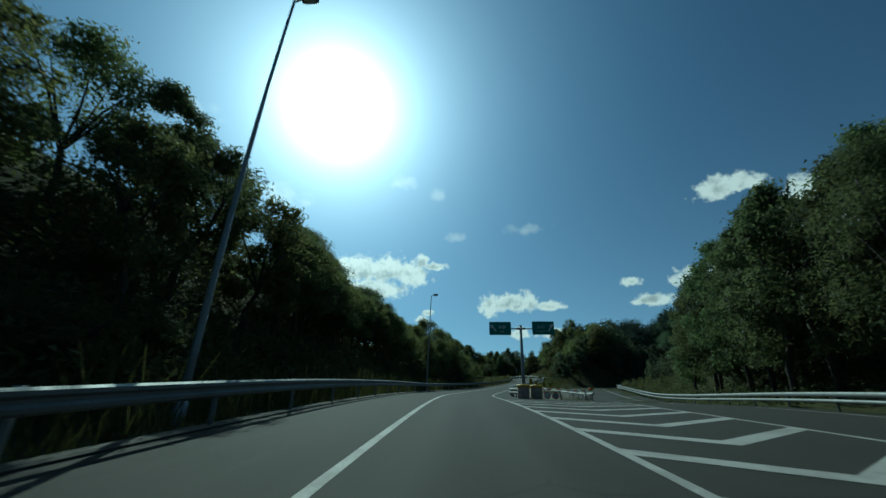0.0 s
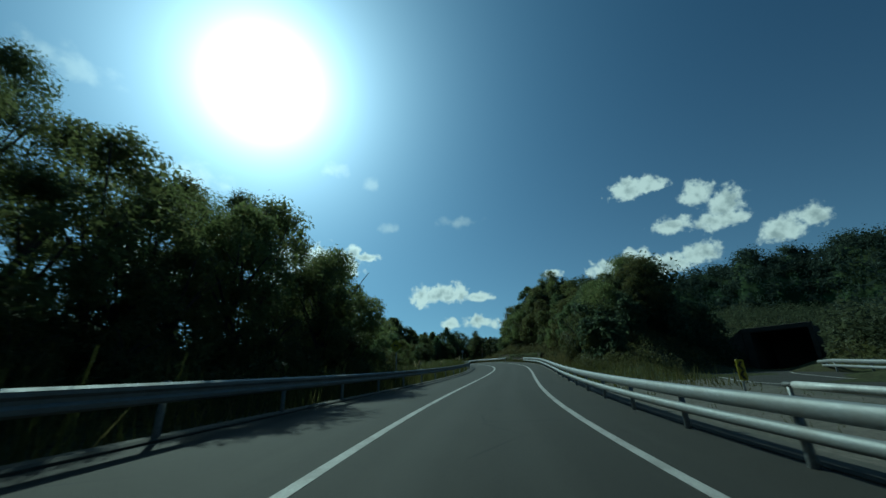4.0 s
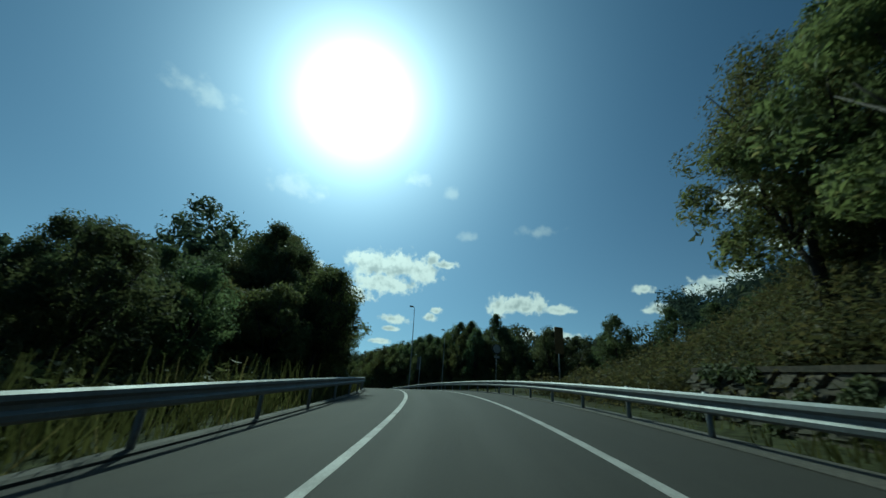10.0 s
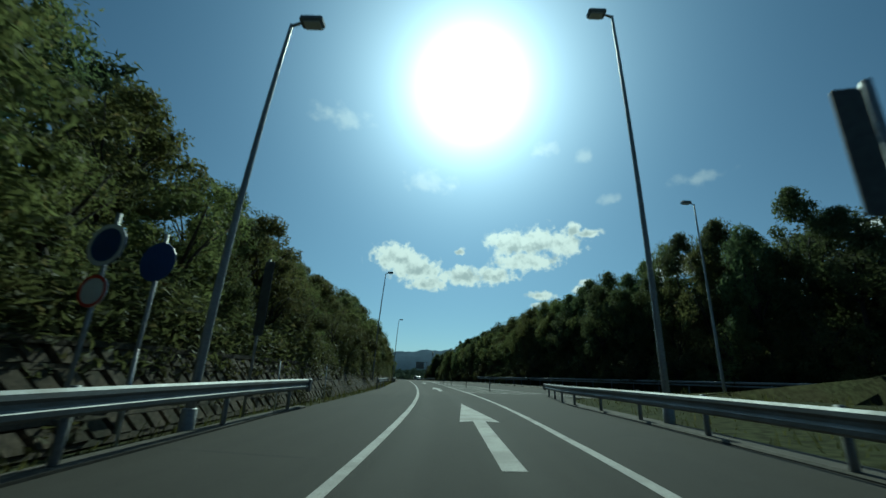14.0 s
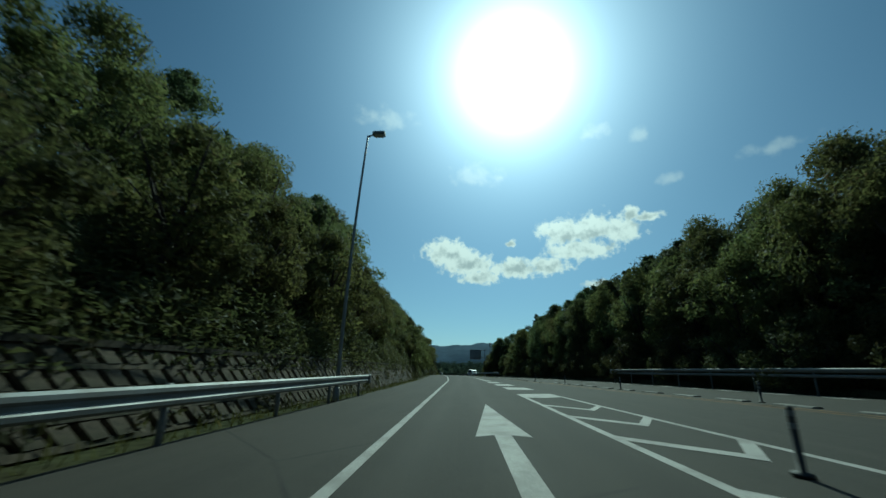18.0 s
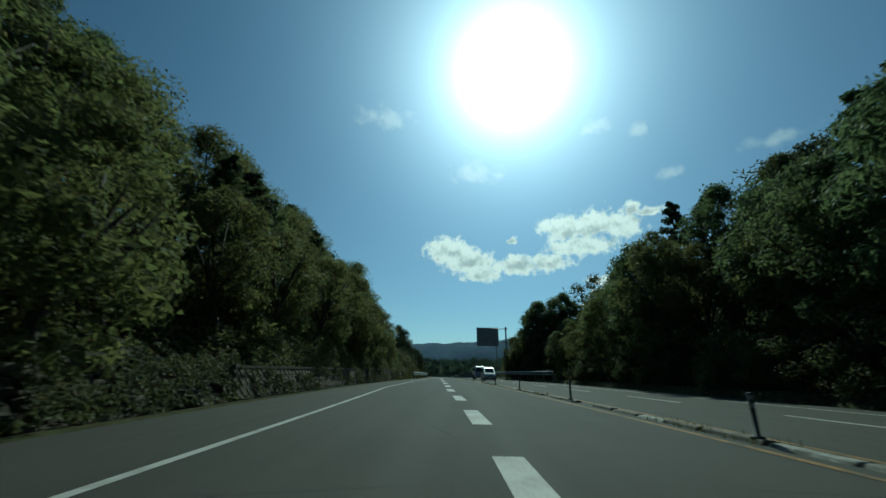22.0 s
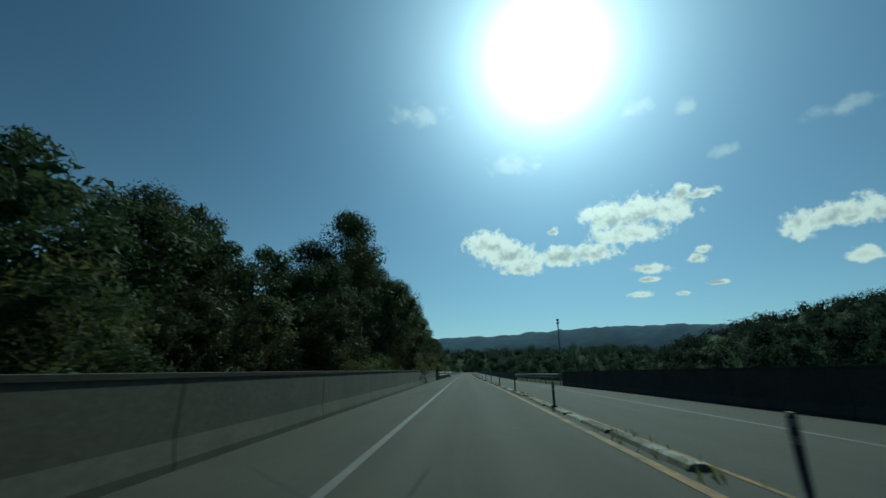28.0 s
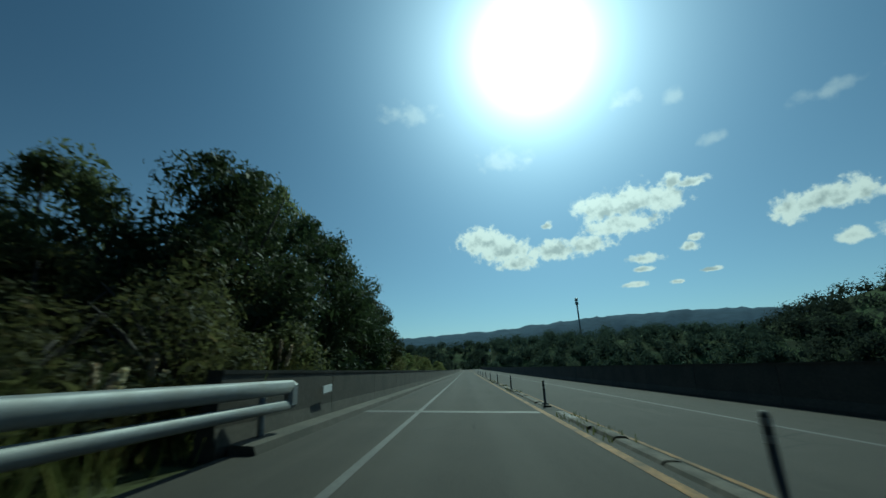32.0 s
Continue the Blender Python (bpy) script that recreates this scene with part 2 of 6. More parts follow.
def asphalt(name, color, pale, tracks):
    """Worn asphalt: chippings, long streaks along the lanes, polished wheel tracks, filled cracks."""
    m = bpy.data.materials.new(name)
    m.use_nodes = True
    n = Nodes(m.node_tree)
    bsdf = m.node_tree.nodes["Principled BSDF"]
    where = n.add("ShaderNodeTexCoord").outputs["Object"]
    lane = n.add("ShaderNodeTexCoord").outputs["UV"]
    fine, coarse = n.noise(where, 55.0, 5.0), n.noise(where, 0.28, 4.0, 0.6)
    long = n.add("ShaderNodeMapping")
    n.put(long.inputs["Vector"], lane), n.put(long.inputs["Scale"], (1.0, 0.035, 1.0))
    streak = n.noise(long.outputs[0], 1.6, 4.0, 0.6)
    part_ = n.add("ShaderNodeSeparateXYZ")
    n.put(part_.inputs[0], lane)
    near = n.math("ABSOLUTE", n.math("SUBTRACT", n.math("ABSOLUTE", part_.outputs[0]), 0.78))
    track = n.math("MULTIPLY", n.smooth(near, 0.12, 0.5, 1.0, 0.0), tracks)
    tone = n.mix(n.smooth(fine, 0.3, 0.7), tuple(c * 0.66 for c in color) + (1.0,), tuple(c * 1.36 for c in color) + (1.0,))
    tone = n.mix(n.math("MULTIPLY", n.smooth(coarse, 0.42, 0.68), 0.5), tone, pale + (1.0,))
    tone = n.mix(n.math("MULTIPLY", n.smooth(streak, 0.4, 0.7), 0.6), tone, pale + (1.0,))
    tone = n.mix(track, tone, tuple(c * 1.55 for c in color) + (1.0,))
    crack = n.add("ShaderNodeTexVoronoi")
    crack.feature = "DISTANCE_TO_EDGE"
    n.put(crack.inputs["Vector"], where), n.put(crack.inputs["Scale"], 0.22)
    lines = n.math("MULTIPLY", n.smooth(n.math("MULTIPLY_ADD", fine, 0.012, crack.outputs["Distance"]), 0.008, 0.014, 1.0, 0.0), n.smooth(coarse, 0.5, 0.6))
    tone = n.mix(n.math("MULTIPLY", lines, 0.7), tone, (0.016, 0.016, 0.016, 1.0))
    n.put(bsdf.inputs["Base Color"], tone)
    n.put(bsdf.inputs["Roughness"], n.math("MULTIPLY_ADD", track, -0.1, 0.86)), n.put(bsdf.inputs["Specular IOR Level"], 0.2)
    b = n.add("ShaderNodeBump")
    n.put(b.inputs["Strength"], 0.35), n.put(b.inputs["Distance"], 0.02), n.put(b.inputs["Height"], fine)
    n.put(bsdf.inputs["Normal"], b.outputs[0])
    return m


ASPHALT = asphalt("asphalt", (0.031, 0.029, 0.024), (0.042, 0.039, 0.032), 0.22)
OLD_ASPHALT = asphalt("worn_asphalt", (0.037, 0.034, 0.028), (0.052, 0.047, 0.038), 0.22)
WHITE_PAINT = material("white_road_paint", (0.36, 0.345, 0.32), 0.7, spread=0.18, grain=30, stain=1.2, dirt=(0.2, 0.19, 0.17), dirt_amount=0.6, bump=0.1, spec=0.2)
GRAVEL = material("bare_gravelly_earth", (0.085, 0.073, 0.055), 0.95, spread=0.4, grain=9, stain=0.7, bump=0.6, dirt=(0.05, 0.05, 0.03), dirt_amount=0.6)
FADED_PAINT = material("faded_road_paint", (0.052, 0.049, 0.043), 0.7, spread=0.3, grain=18, stain=1.2, dirt=(0.05, 0.05, 0.047), dirt_amount=0.8, bump=0.1)
YELLOW_PAINT = material("yellow_road_paint", (0.2, 0.105, 0.026), 0.75, spread=0.35, grain=14, stain=1.4, dirt=(0.07, 0.055, 0.035), dirt_amount=0.85, bump=0.1, spec=0.2)
CONCRETE = material("weathered_concrete", (0.058, 0.051, 0.038), 0.9, spread=0.2, grain=12, stain=0.8, bump=0.3, dirt=(0.042, 0.04, 0.031), dirt_amount=0.8)
BLOCK_CONCRETE = material("mossy_block_concrete", (0.088, 0.07, 0.045), 0.95, spread=0.4, grain=9, stain=1.1, bump=0.6, dirt=(0.045, 0.046, 0.028), dirt_amount=0.85, random_tone=0.2)
JOINT = material("dark_joint_soil", (0.042, 0.035, 0.024), 0.95, spread=0.4, grain=14, bump=0.4)
STEEL = material("galvanised_steel", (0.2, 0.21, 0.21), 0.6, metal=0.3, spread=0.15, grain=25, stain=1.6, bump=0.05, dirt=(0.17, 0.165, 0.15), dirt_amount=0.6)
DULL_STEEL = material("dull_grey_steel", (0.25, 0.26, 0.26), 0.55, metal=0.4, spread=0.2, grain=20, stain=2.0, bump=0.05)
POLE_STEEL = material("grey_painted_pole", (0.33, 0.34, 0.34), 0.5, metal=0.3, spread=0.15, grain=15, stain=1.5, bump=0.04)
SIGN_BACK = material("grey_sign_back", (0.32, 0.33, 0.33), 0.5, metal=0.3, spread=0.15, grain=8, stain=1.2, bump=0.03)
SIGN_DARK = material("dark_grey_board", (0.1, 0.105, 0.105), 0.6, spread=0.2, grain=8, stain=1.2, bump=0.03)
SIGN_GREEN = material("green_sign_sheet", (0.0, 0.2, 0.14), 0.4, spread=0.08, grain=10, stain=1.0, bump=0.0)
SIGN_WHITE = material("white_sign_sheet", (0.75, 0.75, 0.73), 0.4, spread=0.06, grain=10, stain=1.0, bump=0.0)
SIGN_YELLOW = material("yellow_sign_sheet", (0.55, 0.44, 0.03), 0.4, spread=0.08, grain=10, stain=1.0, bump=0.0)
SIGN_BLACK = material("black_sign_sheet", (0.02, 0.02, 0.02), 0.4, spread=0.1, grain=10, bump=0.0)
SIGN_BLUE = material("blue_sign_sheet", (0.02, 0.06, 0.2), 0.4, spread=0.08, grain=10, bump=0.0)
RED_PLASTIC = material("red_plastic", (0.55, 0.05, 0.03), 0.5, spread=0.12, grain=12, bump=0.03)
ORANGE_PLASTIC = material("orange_reflector", (0.5, 0.17, 0.03), 0.4, spread=0.15, grain=12, bump=0.03)
PALE_STEEL = material("pale_painted_pipe", (0.42, 0.42, 0.4), 0.55, metal=0.1, spread=0.15, grain=16, stain=1.6, bump=0.04, dirt=(0.2, 0.19, 0.17), dirt_amount=0.6)
YELLOW_PLASTIC = material("yellow_plastic", (0.68, 0.42, 0.05), 0.5, spread=0.12, grain=8, bump=0.03)
BARREL_BODY = material("faded_barrel_plastic", (0.45, 0.33, 0.27), 0.55, spread=0.3, grain=3, stain=2.5, bump=0.03, dirt=(0.55, 0.48, 0.4), dirt_amount=0.8)
POST_RUBBER = material("dark_rubber_post", (0.045, 0.045, 0.042), 0.6, spread=0.2, grain=15, bump=0.05)
KERB_RUBBER = material("worn_tan_kerb", (0.095, 0.082, 0.06), 0.9, spread=0.4, grain=10, stain=2.5, bump=0.4, dirt=(0.05, 0.046, 0.034), dirt_amount=0.8, random_tone=0.25)
PALE_KERB = material("chipped_pale_kerb", (0.2, 0.19, 0.165), 0.85, spread=0.35, grain=9, stain=3.0, bump=0.4, dirt=(0.07, 0.062, 0.048), dirt_amount=0.85, random_tone=0.25)
EARTH = material("grassy_earth", (0.046, 0.05, 0.024), 0.95, spread=0.45, grain=3.0, stain=0.12, bump=0.8, dirt=(0.05, 0.042, 0.025), dirt_amount=0.6, spec=0.03)
WOODS_FAR = material("distant_woods", (0.035, 0.055, 0.022), 0.9, spread=0.55, grain=0.09, stain=0.012, bump=1.0, dirt=(0.06, 0.07, 0.03), dirt_amount=0.5, spec=0.03)
# the blue of the air in between is mixed into this base colour
MOUNTAIN = material("haze_tinted_mountain", (0.07, 0.11, 0.155), 1.0, spread=0.12, grain=0.02, stain=0.004, bump=0.25, spec=0.03)
ROCK = material("brown_rock", (0.058, 0.045, 0.03), 0.9, spread=0.4, grain=3.0, stain=0.6, bump=0.9, dirt=(0.06, 0.06, 0.035), dirt_amount=0.6)
BARK = material("bark", (0.055, 0.045, 0.035), 0.9, spread=0.4, grain=14, bump=0.6)
DEAD_WOOD = material("bare_grey_wood", (0.16, 0.13, 0.11), 0.9, spread=0.3, grain=14, bump=0.4)
LEAF_OAK = leaf_material("oak_leaves", (0.096, 0.107, 0.046), (0.163, 0.168, 0.069), (0.2, 0.16, 0.08), 0.52)
LEAF_DARK = leaf_material("evergreen_leaves", (0.078, 0.097, 0.047), (0.13, 0.146, 0.068), None, 0.5)
# darker leaf copy: the shade of the backlit bridge trees is in its colour
LEAF_SHADED = leaf_material("shaded_evergreen_leaves", (0.034, 0.045, 0.022), (0.066, 0.08, 0.036), None, 0.28)
LEAF_PINE = leaf_material("pine_needles", (0.05, 0.07, 0.036), (0.09, 0.11, 0.052), None, 0.35)
LEAF_BUSH = leaf_material("undergrowth_leaves", (0.063, 0.07, 0.032), (0.118, 0.118, 0.052), (0.16, 0.13, 0.07), 0.4)
LEAF_DRY = leaf_material("dry_brown_weeds", (0.07, 0.062, 0.03), (0.125, 0.105, 0.048), (0.16, 0.13, 0.07), 0.4, 0.03)
GRASS = leaf_material("dry_summer_grass", (0.05, 0.054, 0.02), (0.1, 0.096, 0.038), (0.18, 0.145, 0.07), 0.4, 0.03)
PLUME = leaf_material("pampas_plumes", (0.42, 0.36, 0.25), (0.6, 0.52, 0.38), None, 0.5)
LEAF_FAR = leaf_material("far_tree_leaves", (0.06, 0.074, 0.044), (0.1, 0.114, 0.064), None, 0.4, 0.03)
# leaves of the far hills, with distance haze put into their colour
LEAF_HAZE_TINT = leaf_material("haze_tinted_leaves", (0.05, 0.066, 0.048), (0.068, 0.084, 0.064), None, 0.3, 0.0)
# yellow sheet seen against the sun: its dimness is put into the colour
BACKLIT_YELLOW = material("backlit_yellow_sheet", (0.2, 0.13, 0.05), 0.6, spread=0.2, grain=8, stain=1.0, bump=0.02)

# ================= the road's line =================
# every 20 m along the car's line: heading (degrees left of +y), grade and cross fall (degrees)
HEADING = [-40.4, -40.1, -43.3, -51.1, -57.9, -57.2, -48.9, -38.9, -31.3, -22.9, -14.9, -10.9, -9.8, -9.7, -9.7, -9.7, -9.5, -9.0, -7.5, -6.1, -4.4, -3.2, -2.9, -2.9, -2.8, -2.6, -2.7, -2.9, -2.9]
GRADE = [4.2, 2.3, 1.6, 2.9, 4.2, 4.8, 4.5, 4.0, 2.5, 0.8, -1.1, -1.6, -1.4, -1.4, -1.4, -1.5, -1.6, -1.8, -2.0, -2.0, -2.2, -2.4, -2.5, -2.5, -2.6, -2.8, -2.8, -2.9, -2.9]
BANK = [0.4, -0.3, -1.6, -2.0, 0.0, 2.2, 3.0, 3.6, 4.0, 2.9, 1.6, 1.2, 1.2, 1.1, 1.0, 0.8, 0.5, 0.0, -0.4, -0.6, -0.8, -0.6, -0.5, -0.8, -1.5, -2.3, -2.7, -3.1, -3.1]
STATION, LENGTH = 20.0, 537.0


def along(values, s):
    v = np.asarray(values, float)
    x = np.clip(np.asarray(s, float) / STATION, 0, len(v) - 1.001)
    i = x.astype(int)
    f = x - i
    a, b, c, d = (v[np.clip(i + k, 0, len(v) - 1)] for k in (-1, 0, 1, 2))
    return b + 0.5 * f * (c - a + f * (2 * a - 5 * b + 4 * c - d + f * (3 * (b - c) + d - a)))


LS = np.arange(-80.0, len(HEADING) * STATION + 400, 1.0)
fade = np.where(LS > LENGTH, np.clip(1 - (LS - LENGTH) / 150, 0, 1), 1)
lh, lg, lb = np.radians(along(HEADING, LS)), np.radians(along(GRADE, LS)) * np.where(LS > LENGTH, np.clip(1 - (LS - LENGTH) / 1600, 0, 1), 1) * np.where(LS < 0, np.clip(1 + LS / 60, 0, 1), 1), np.radians(along(BANK, LS)) * fade
L_DIR = np.stack([-np.sin(lh) * np.cos(lg), np.cos(lh) * np.cos(lg), np.sin(lg)], -1)
L_POS = np.concatenate([[[0, 0, 0]], np.cumsum((L_DIR[1:] + L_DIR[:-1]) / 2, 0)])
L_POS -= L_POS[np.argmin(abs(LS))]
L_RIGHT = np.stack([np.cos(lh) * np.cos(lb), np.sin(lh) * np.cos(lb), np.sin(lb)], -1)
L_FLAT = np.stack([np.cos(lh), np.sin(lh), 0 * lh], -1)
L_UP = np.cross(L_RIGHT, L_DIR)


def pick(a, s):
    return np.stack([np.interp(s, LS, a[:, k]) for k in range(3)], -1)


def spot(s, u, w=0.0):
    """World place: s metres along the road, u to the right of the car's line, w above the road; past 16 m the cross fall ends."""
    s, u, w = np.broadcast_arrays(np.asarray(s, float), np.asarray(u, float), np.asarray(w, float))
    near = np.clip(u, -16, 16)
    return pick(L_POS, s) + near[..., None] * pick(L_RIGHT, s) + (u - near)[..., None] * pick(L_FLAT, s) + w[..., None] * pick(L_UP, s)


def heading(s):
    return float(np.degrees(np.interp(s, LS, lh)))


def stand(s, u, w=0.0, turn=0.0):
    """The pose of a thing that stands upright by the road; at turn 0 its +y looks along the road."""
    p = spot(s, u, w)
    return pose(float(p[0]), float(p[1]), float(p[2]), 0, 0, heading(s) + turn)


def table(*pairs):
    xs, ys = [p[0] for p in pairs], [p[1] for p in pairs]
    return lambda s: np.interp(s, xs, ys)


# lines of the plan, by distance along the road
LEFT_LINE = table((-60, -1.55), (0, -1.58), (60, -1.85), (100, -1.62), (130, -1.62), (190, -1.45), (245, -1.2), (282, -1.69), (302, -2.0), (324, -3.0), (345, -4.2), (363, -5.28), (380, -5.0), (401, -3.5), (412, -2.4), (426, -1.45), (545, -1.4), (960, -1.4))
RIGHT_LINE = table((-60, 2.4), (0, 2.42), (20, 2.4), (65, 2.3), (100, 2.15), (200, 2.1), (225, 2.5), (247, 2.8), (280, 2.62))
LANE_LINE = table((280, 2.95), (302, 2.28), (322, 1.5), (342, 0.5), (361, -0.72), (382, -1.4), (430, -1.45))
MEDIAN = table((150, 42), (185, 31), (215, 21.5), (230, 18.2), (254, 13.8), (266, 11.8), (284, 9.3), (300, 7.8), (324, 6.2), (334, 5.6), (345, 4.95), (362, 3.95), (372, 3.42), (385, 2.98), (402, 2.84), (463, 2.88), (545, 2.65), (960, 2.65))
GORE_RIGHT = table((205, 11.5), (215, 9.6), (230, 7.7), (247, 6.0), (266, 4.85), (278.5, 4.3))
LEFT_EDGE = table((-60, -5.4), (75, -5.4), (100, -5.1), (135, -4.8), (164, -4.5), (190, -4.6), (203, -5.1), (240, -4.9), (283, -5.0), (305, -5.6), (328, -6.7), (350, -7.8), (368, -8.0), (385, -7.0), (405, -5.2), (430, -3.5), (545, -3.4), (960, -3.4))
RAMP_EDGE = table((-60, 14), (-20, 14.2), (0, 14.8), (12, 15.3), (24, 17.2), (27, 9.0), (31, 5.4), (36, 4.9), (66, 4.35), (100, 3.9), (120, 4.0), (140, 4.6), (165, 4.5), (190, 4.7), (210, 5.6), (217, 8.0))
EAST_EDGE = table((150, 52), (185, 41), (215, 31.5), (230, 28.2), (254, 23.8), (284, 19.3), (300, 17.8), (324, 16.0), (345, 14.6), (372, 13.0), (402, 12.0), (440, 10.9), (463, 10.5), (960, 10.3))


# ================= mesh helpers =================
def mesh_object(name, verts, faces, mat, parent=None, label="", smooth=False):
    me = bpy.data.meshes.new(name)
    me.from_pydata([tuple(map(float, v)) for v in verts], [], faces)
    if smooth:
        me.polygons.foreach_set("use_smooth", [True] * len(me.polygons))
    me.materials.append(mat)
    me.update()
    ob = new(name, me)
    if parent is not None:
        ob.parent = parent
    if label:
        ob["label"] = label
    return ob


def part(name, bm, mat, parent=None, label="", smooth=False):
    me = bpy.data.meshes.new(name)
    bm.normal_update()
    bm.to_mesh(me)
    bm.free()
    if smooth:
        me.polygons.foreach_set("use_smooth", [True] * len(me.polygons))
    me.materials.append(mat)
    ob = new(name, me)
    if parent is not None:
        ob.parent = parent
    if label:
        ob["label"] = label
    return ob


def empty(name, label, category, group="", m=None, kind=""):
    ob = tagged(new(name), label, category, group, kind)
    if m is not None:
        ob.matrix_basis = m
    return ob


def box(bm, cx, cy, cz, sx, sy, sz, bevel=0.0, turn=None):
    made = bmesh.ops.create_cube(bm, size=1.0)["verts"]
    bmesh.ops.scale(bm, vec=(sx, sy, sz), verts=made)
    if bevel:
        edges = list({e for v in made for e in v.link_edges})
        made = list({v for f in bmesh.ops.bevel(bm, geom=edges, offset=bevel, segments=1, affect="EDGES", clamp_overlap=True)["faces"] for v in f.verts} | {v for v in made if v.is_valid})
    if turn is not None:
        bmesh.ops.transform(bm, matrix=turn, verts=made)
    bmesh.ops.translate(bm, vec=(cx, cy, cz), verts=made)
    return made


def tube(bm, points, radii, sides=8, cap=True):
    """A round bar through points, with a radius at each."""
    pts = [Vector(p) for p in points]
    rings = []
    for i, p in enumerate(pts):
        d = (pts[min(i + 1, len(pts) - 1)] - pts[max(i - 1, 0)]).normalized()
        side = d.cross(Vector((0, 0, 1))) if abs(d.z) < 0.95 else d.cross(Vector((0, 1, 0)))
        side.normalize()
        other = d.cross(side)
        rings.append([bm.verts.new(p + radii[i] * (math.cos(2 * math.pi * k / sides) * side + math.sin(2 * math.pi * k / sides) * other)) for k in range(sides)])
    for a, b in zip(rings, rings[1:]):
        for k in range(sides):
            bm.faces.new((a[k], a[(k + 1) % sides], b[(k + 1) % sides], b[k]))
    if cap:
        bm.faces.new(list(reversed(rings[0])))
        bm.faces.new(rings[-1])


def sweep(profile, s0, s1, line, step=2.0, closed=True):
    """Verts and faces of a section (right, up) drawn along the road at line(s)."""
    ss = np.linspace(s0, s1, max(2, int(math.ceil((s1 - s0) / step)) + 1))
    verts, faces, k = [], [], len(profile)
    for s in ss:
        verts.extend(spot(s, np.array([p[0] for p in profile]) + float(line(s)), np.array([p[1] for p in profile])))
    for i in range(len(ss) - 1):
        for j in range(k if closed else k - 1):
            a, b = i * k + j, i * k + (j + 1) % k
            faces.append((a, a + k, b + k, b))
    if closed:
        faces.append(tuple(range(k)))
        faces.append(tuple(reversed(range((len(ss) - 1) * k, len(ss) * k))))
    return verts, faces


def ribbon(s0, s1, left, right, w=0.0, step=2.0, across=1):
    ss = np.linspace(s0, s1, max(2, int(math.ceil((s1 - s0) / step)) + 1))
    verts, faces, k = [], [], across + 1
    for s in ss:
        verts.extend(spot(s, np.linspace(float(left(s)), float(right(s)), k), w))
    for i in range(len(ss) - 1):
        for j in range(across):
            a = i * k + j
            faces.append((a, a + 1, a + k + 1, a + k))
    return verts, faces


def shifted(line, by):
    return lambda s: line(s) + by


# ================= the lie of the land =================
RAMP_TWO = table((-60, 10.4), (0, 11.0), (15, 12.0), (30, 14.6), (45, 16.8), (60, 17.2), (68, 16.8), (75, 15.8), (82.5, 15.3), (88.5, 16.5), (96, 20.5), (102.5, 25.5), (109.5, 31.5), (116.5, 39.0), (122, 46.0), (128, 55.0))
RAMP_TWO_DROP = table((60, 0.0), (75, -0.1), (82.5, -0.43), (88.5, -0.7), (96, -1.3), (102.5, -1.75), (109.5, -2.25), (116.5, -2.8), (128, -3.4))
LEFT_RISE = table((-60, 18), (40, 17), (60, 11), (80, 5), (100, -1), (130, 0), (162, 2.5), (180, 9), (240, 13), (330, 15), (378, 14), (395, 13), (408, 4), (418, 1), (435, -3), (450, -7), (490, -6), (505, -0.5), (540, -0.5), (556, -6), (700, -9), (960, -9))
LEFT_VERGE = table((-60, 2.0), (80, 2.0), (110, 3.5), (150, 3.0), (172, 1.4), (308, 1.4), (312, 2.4), (346, 2.4), (352, 1.5), (398, 1.5), (420, 2.5), (960, 1.0))
LEFT_WALL = table((168, 0), (174, 1.5), (308, 1.5), (312, 1.0), (346, 1.0), (352, 1.3), (396, 1.2), (401, 0))
RIGHT_WALL = table((114, 0), (120, 1.5), (146, 1.2), (152, 0))
EAST_RISE = table((110, 9), (150, 11), (230, 13), (300, 17), (400, 18), (415, 5), (430, -4), (450, -8), (960, -10))


def ease(x):
    x = np.clip(x, 0, 1)
    return x * x * (3 - 2 * x)


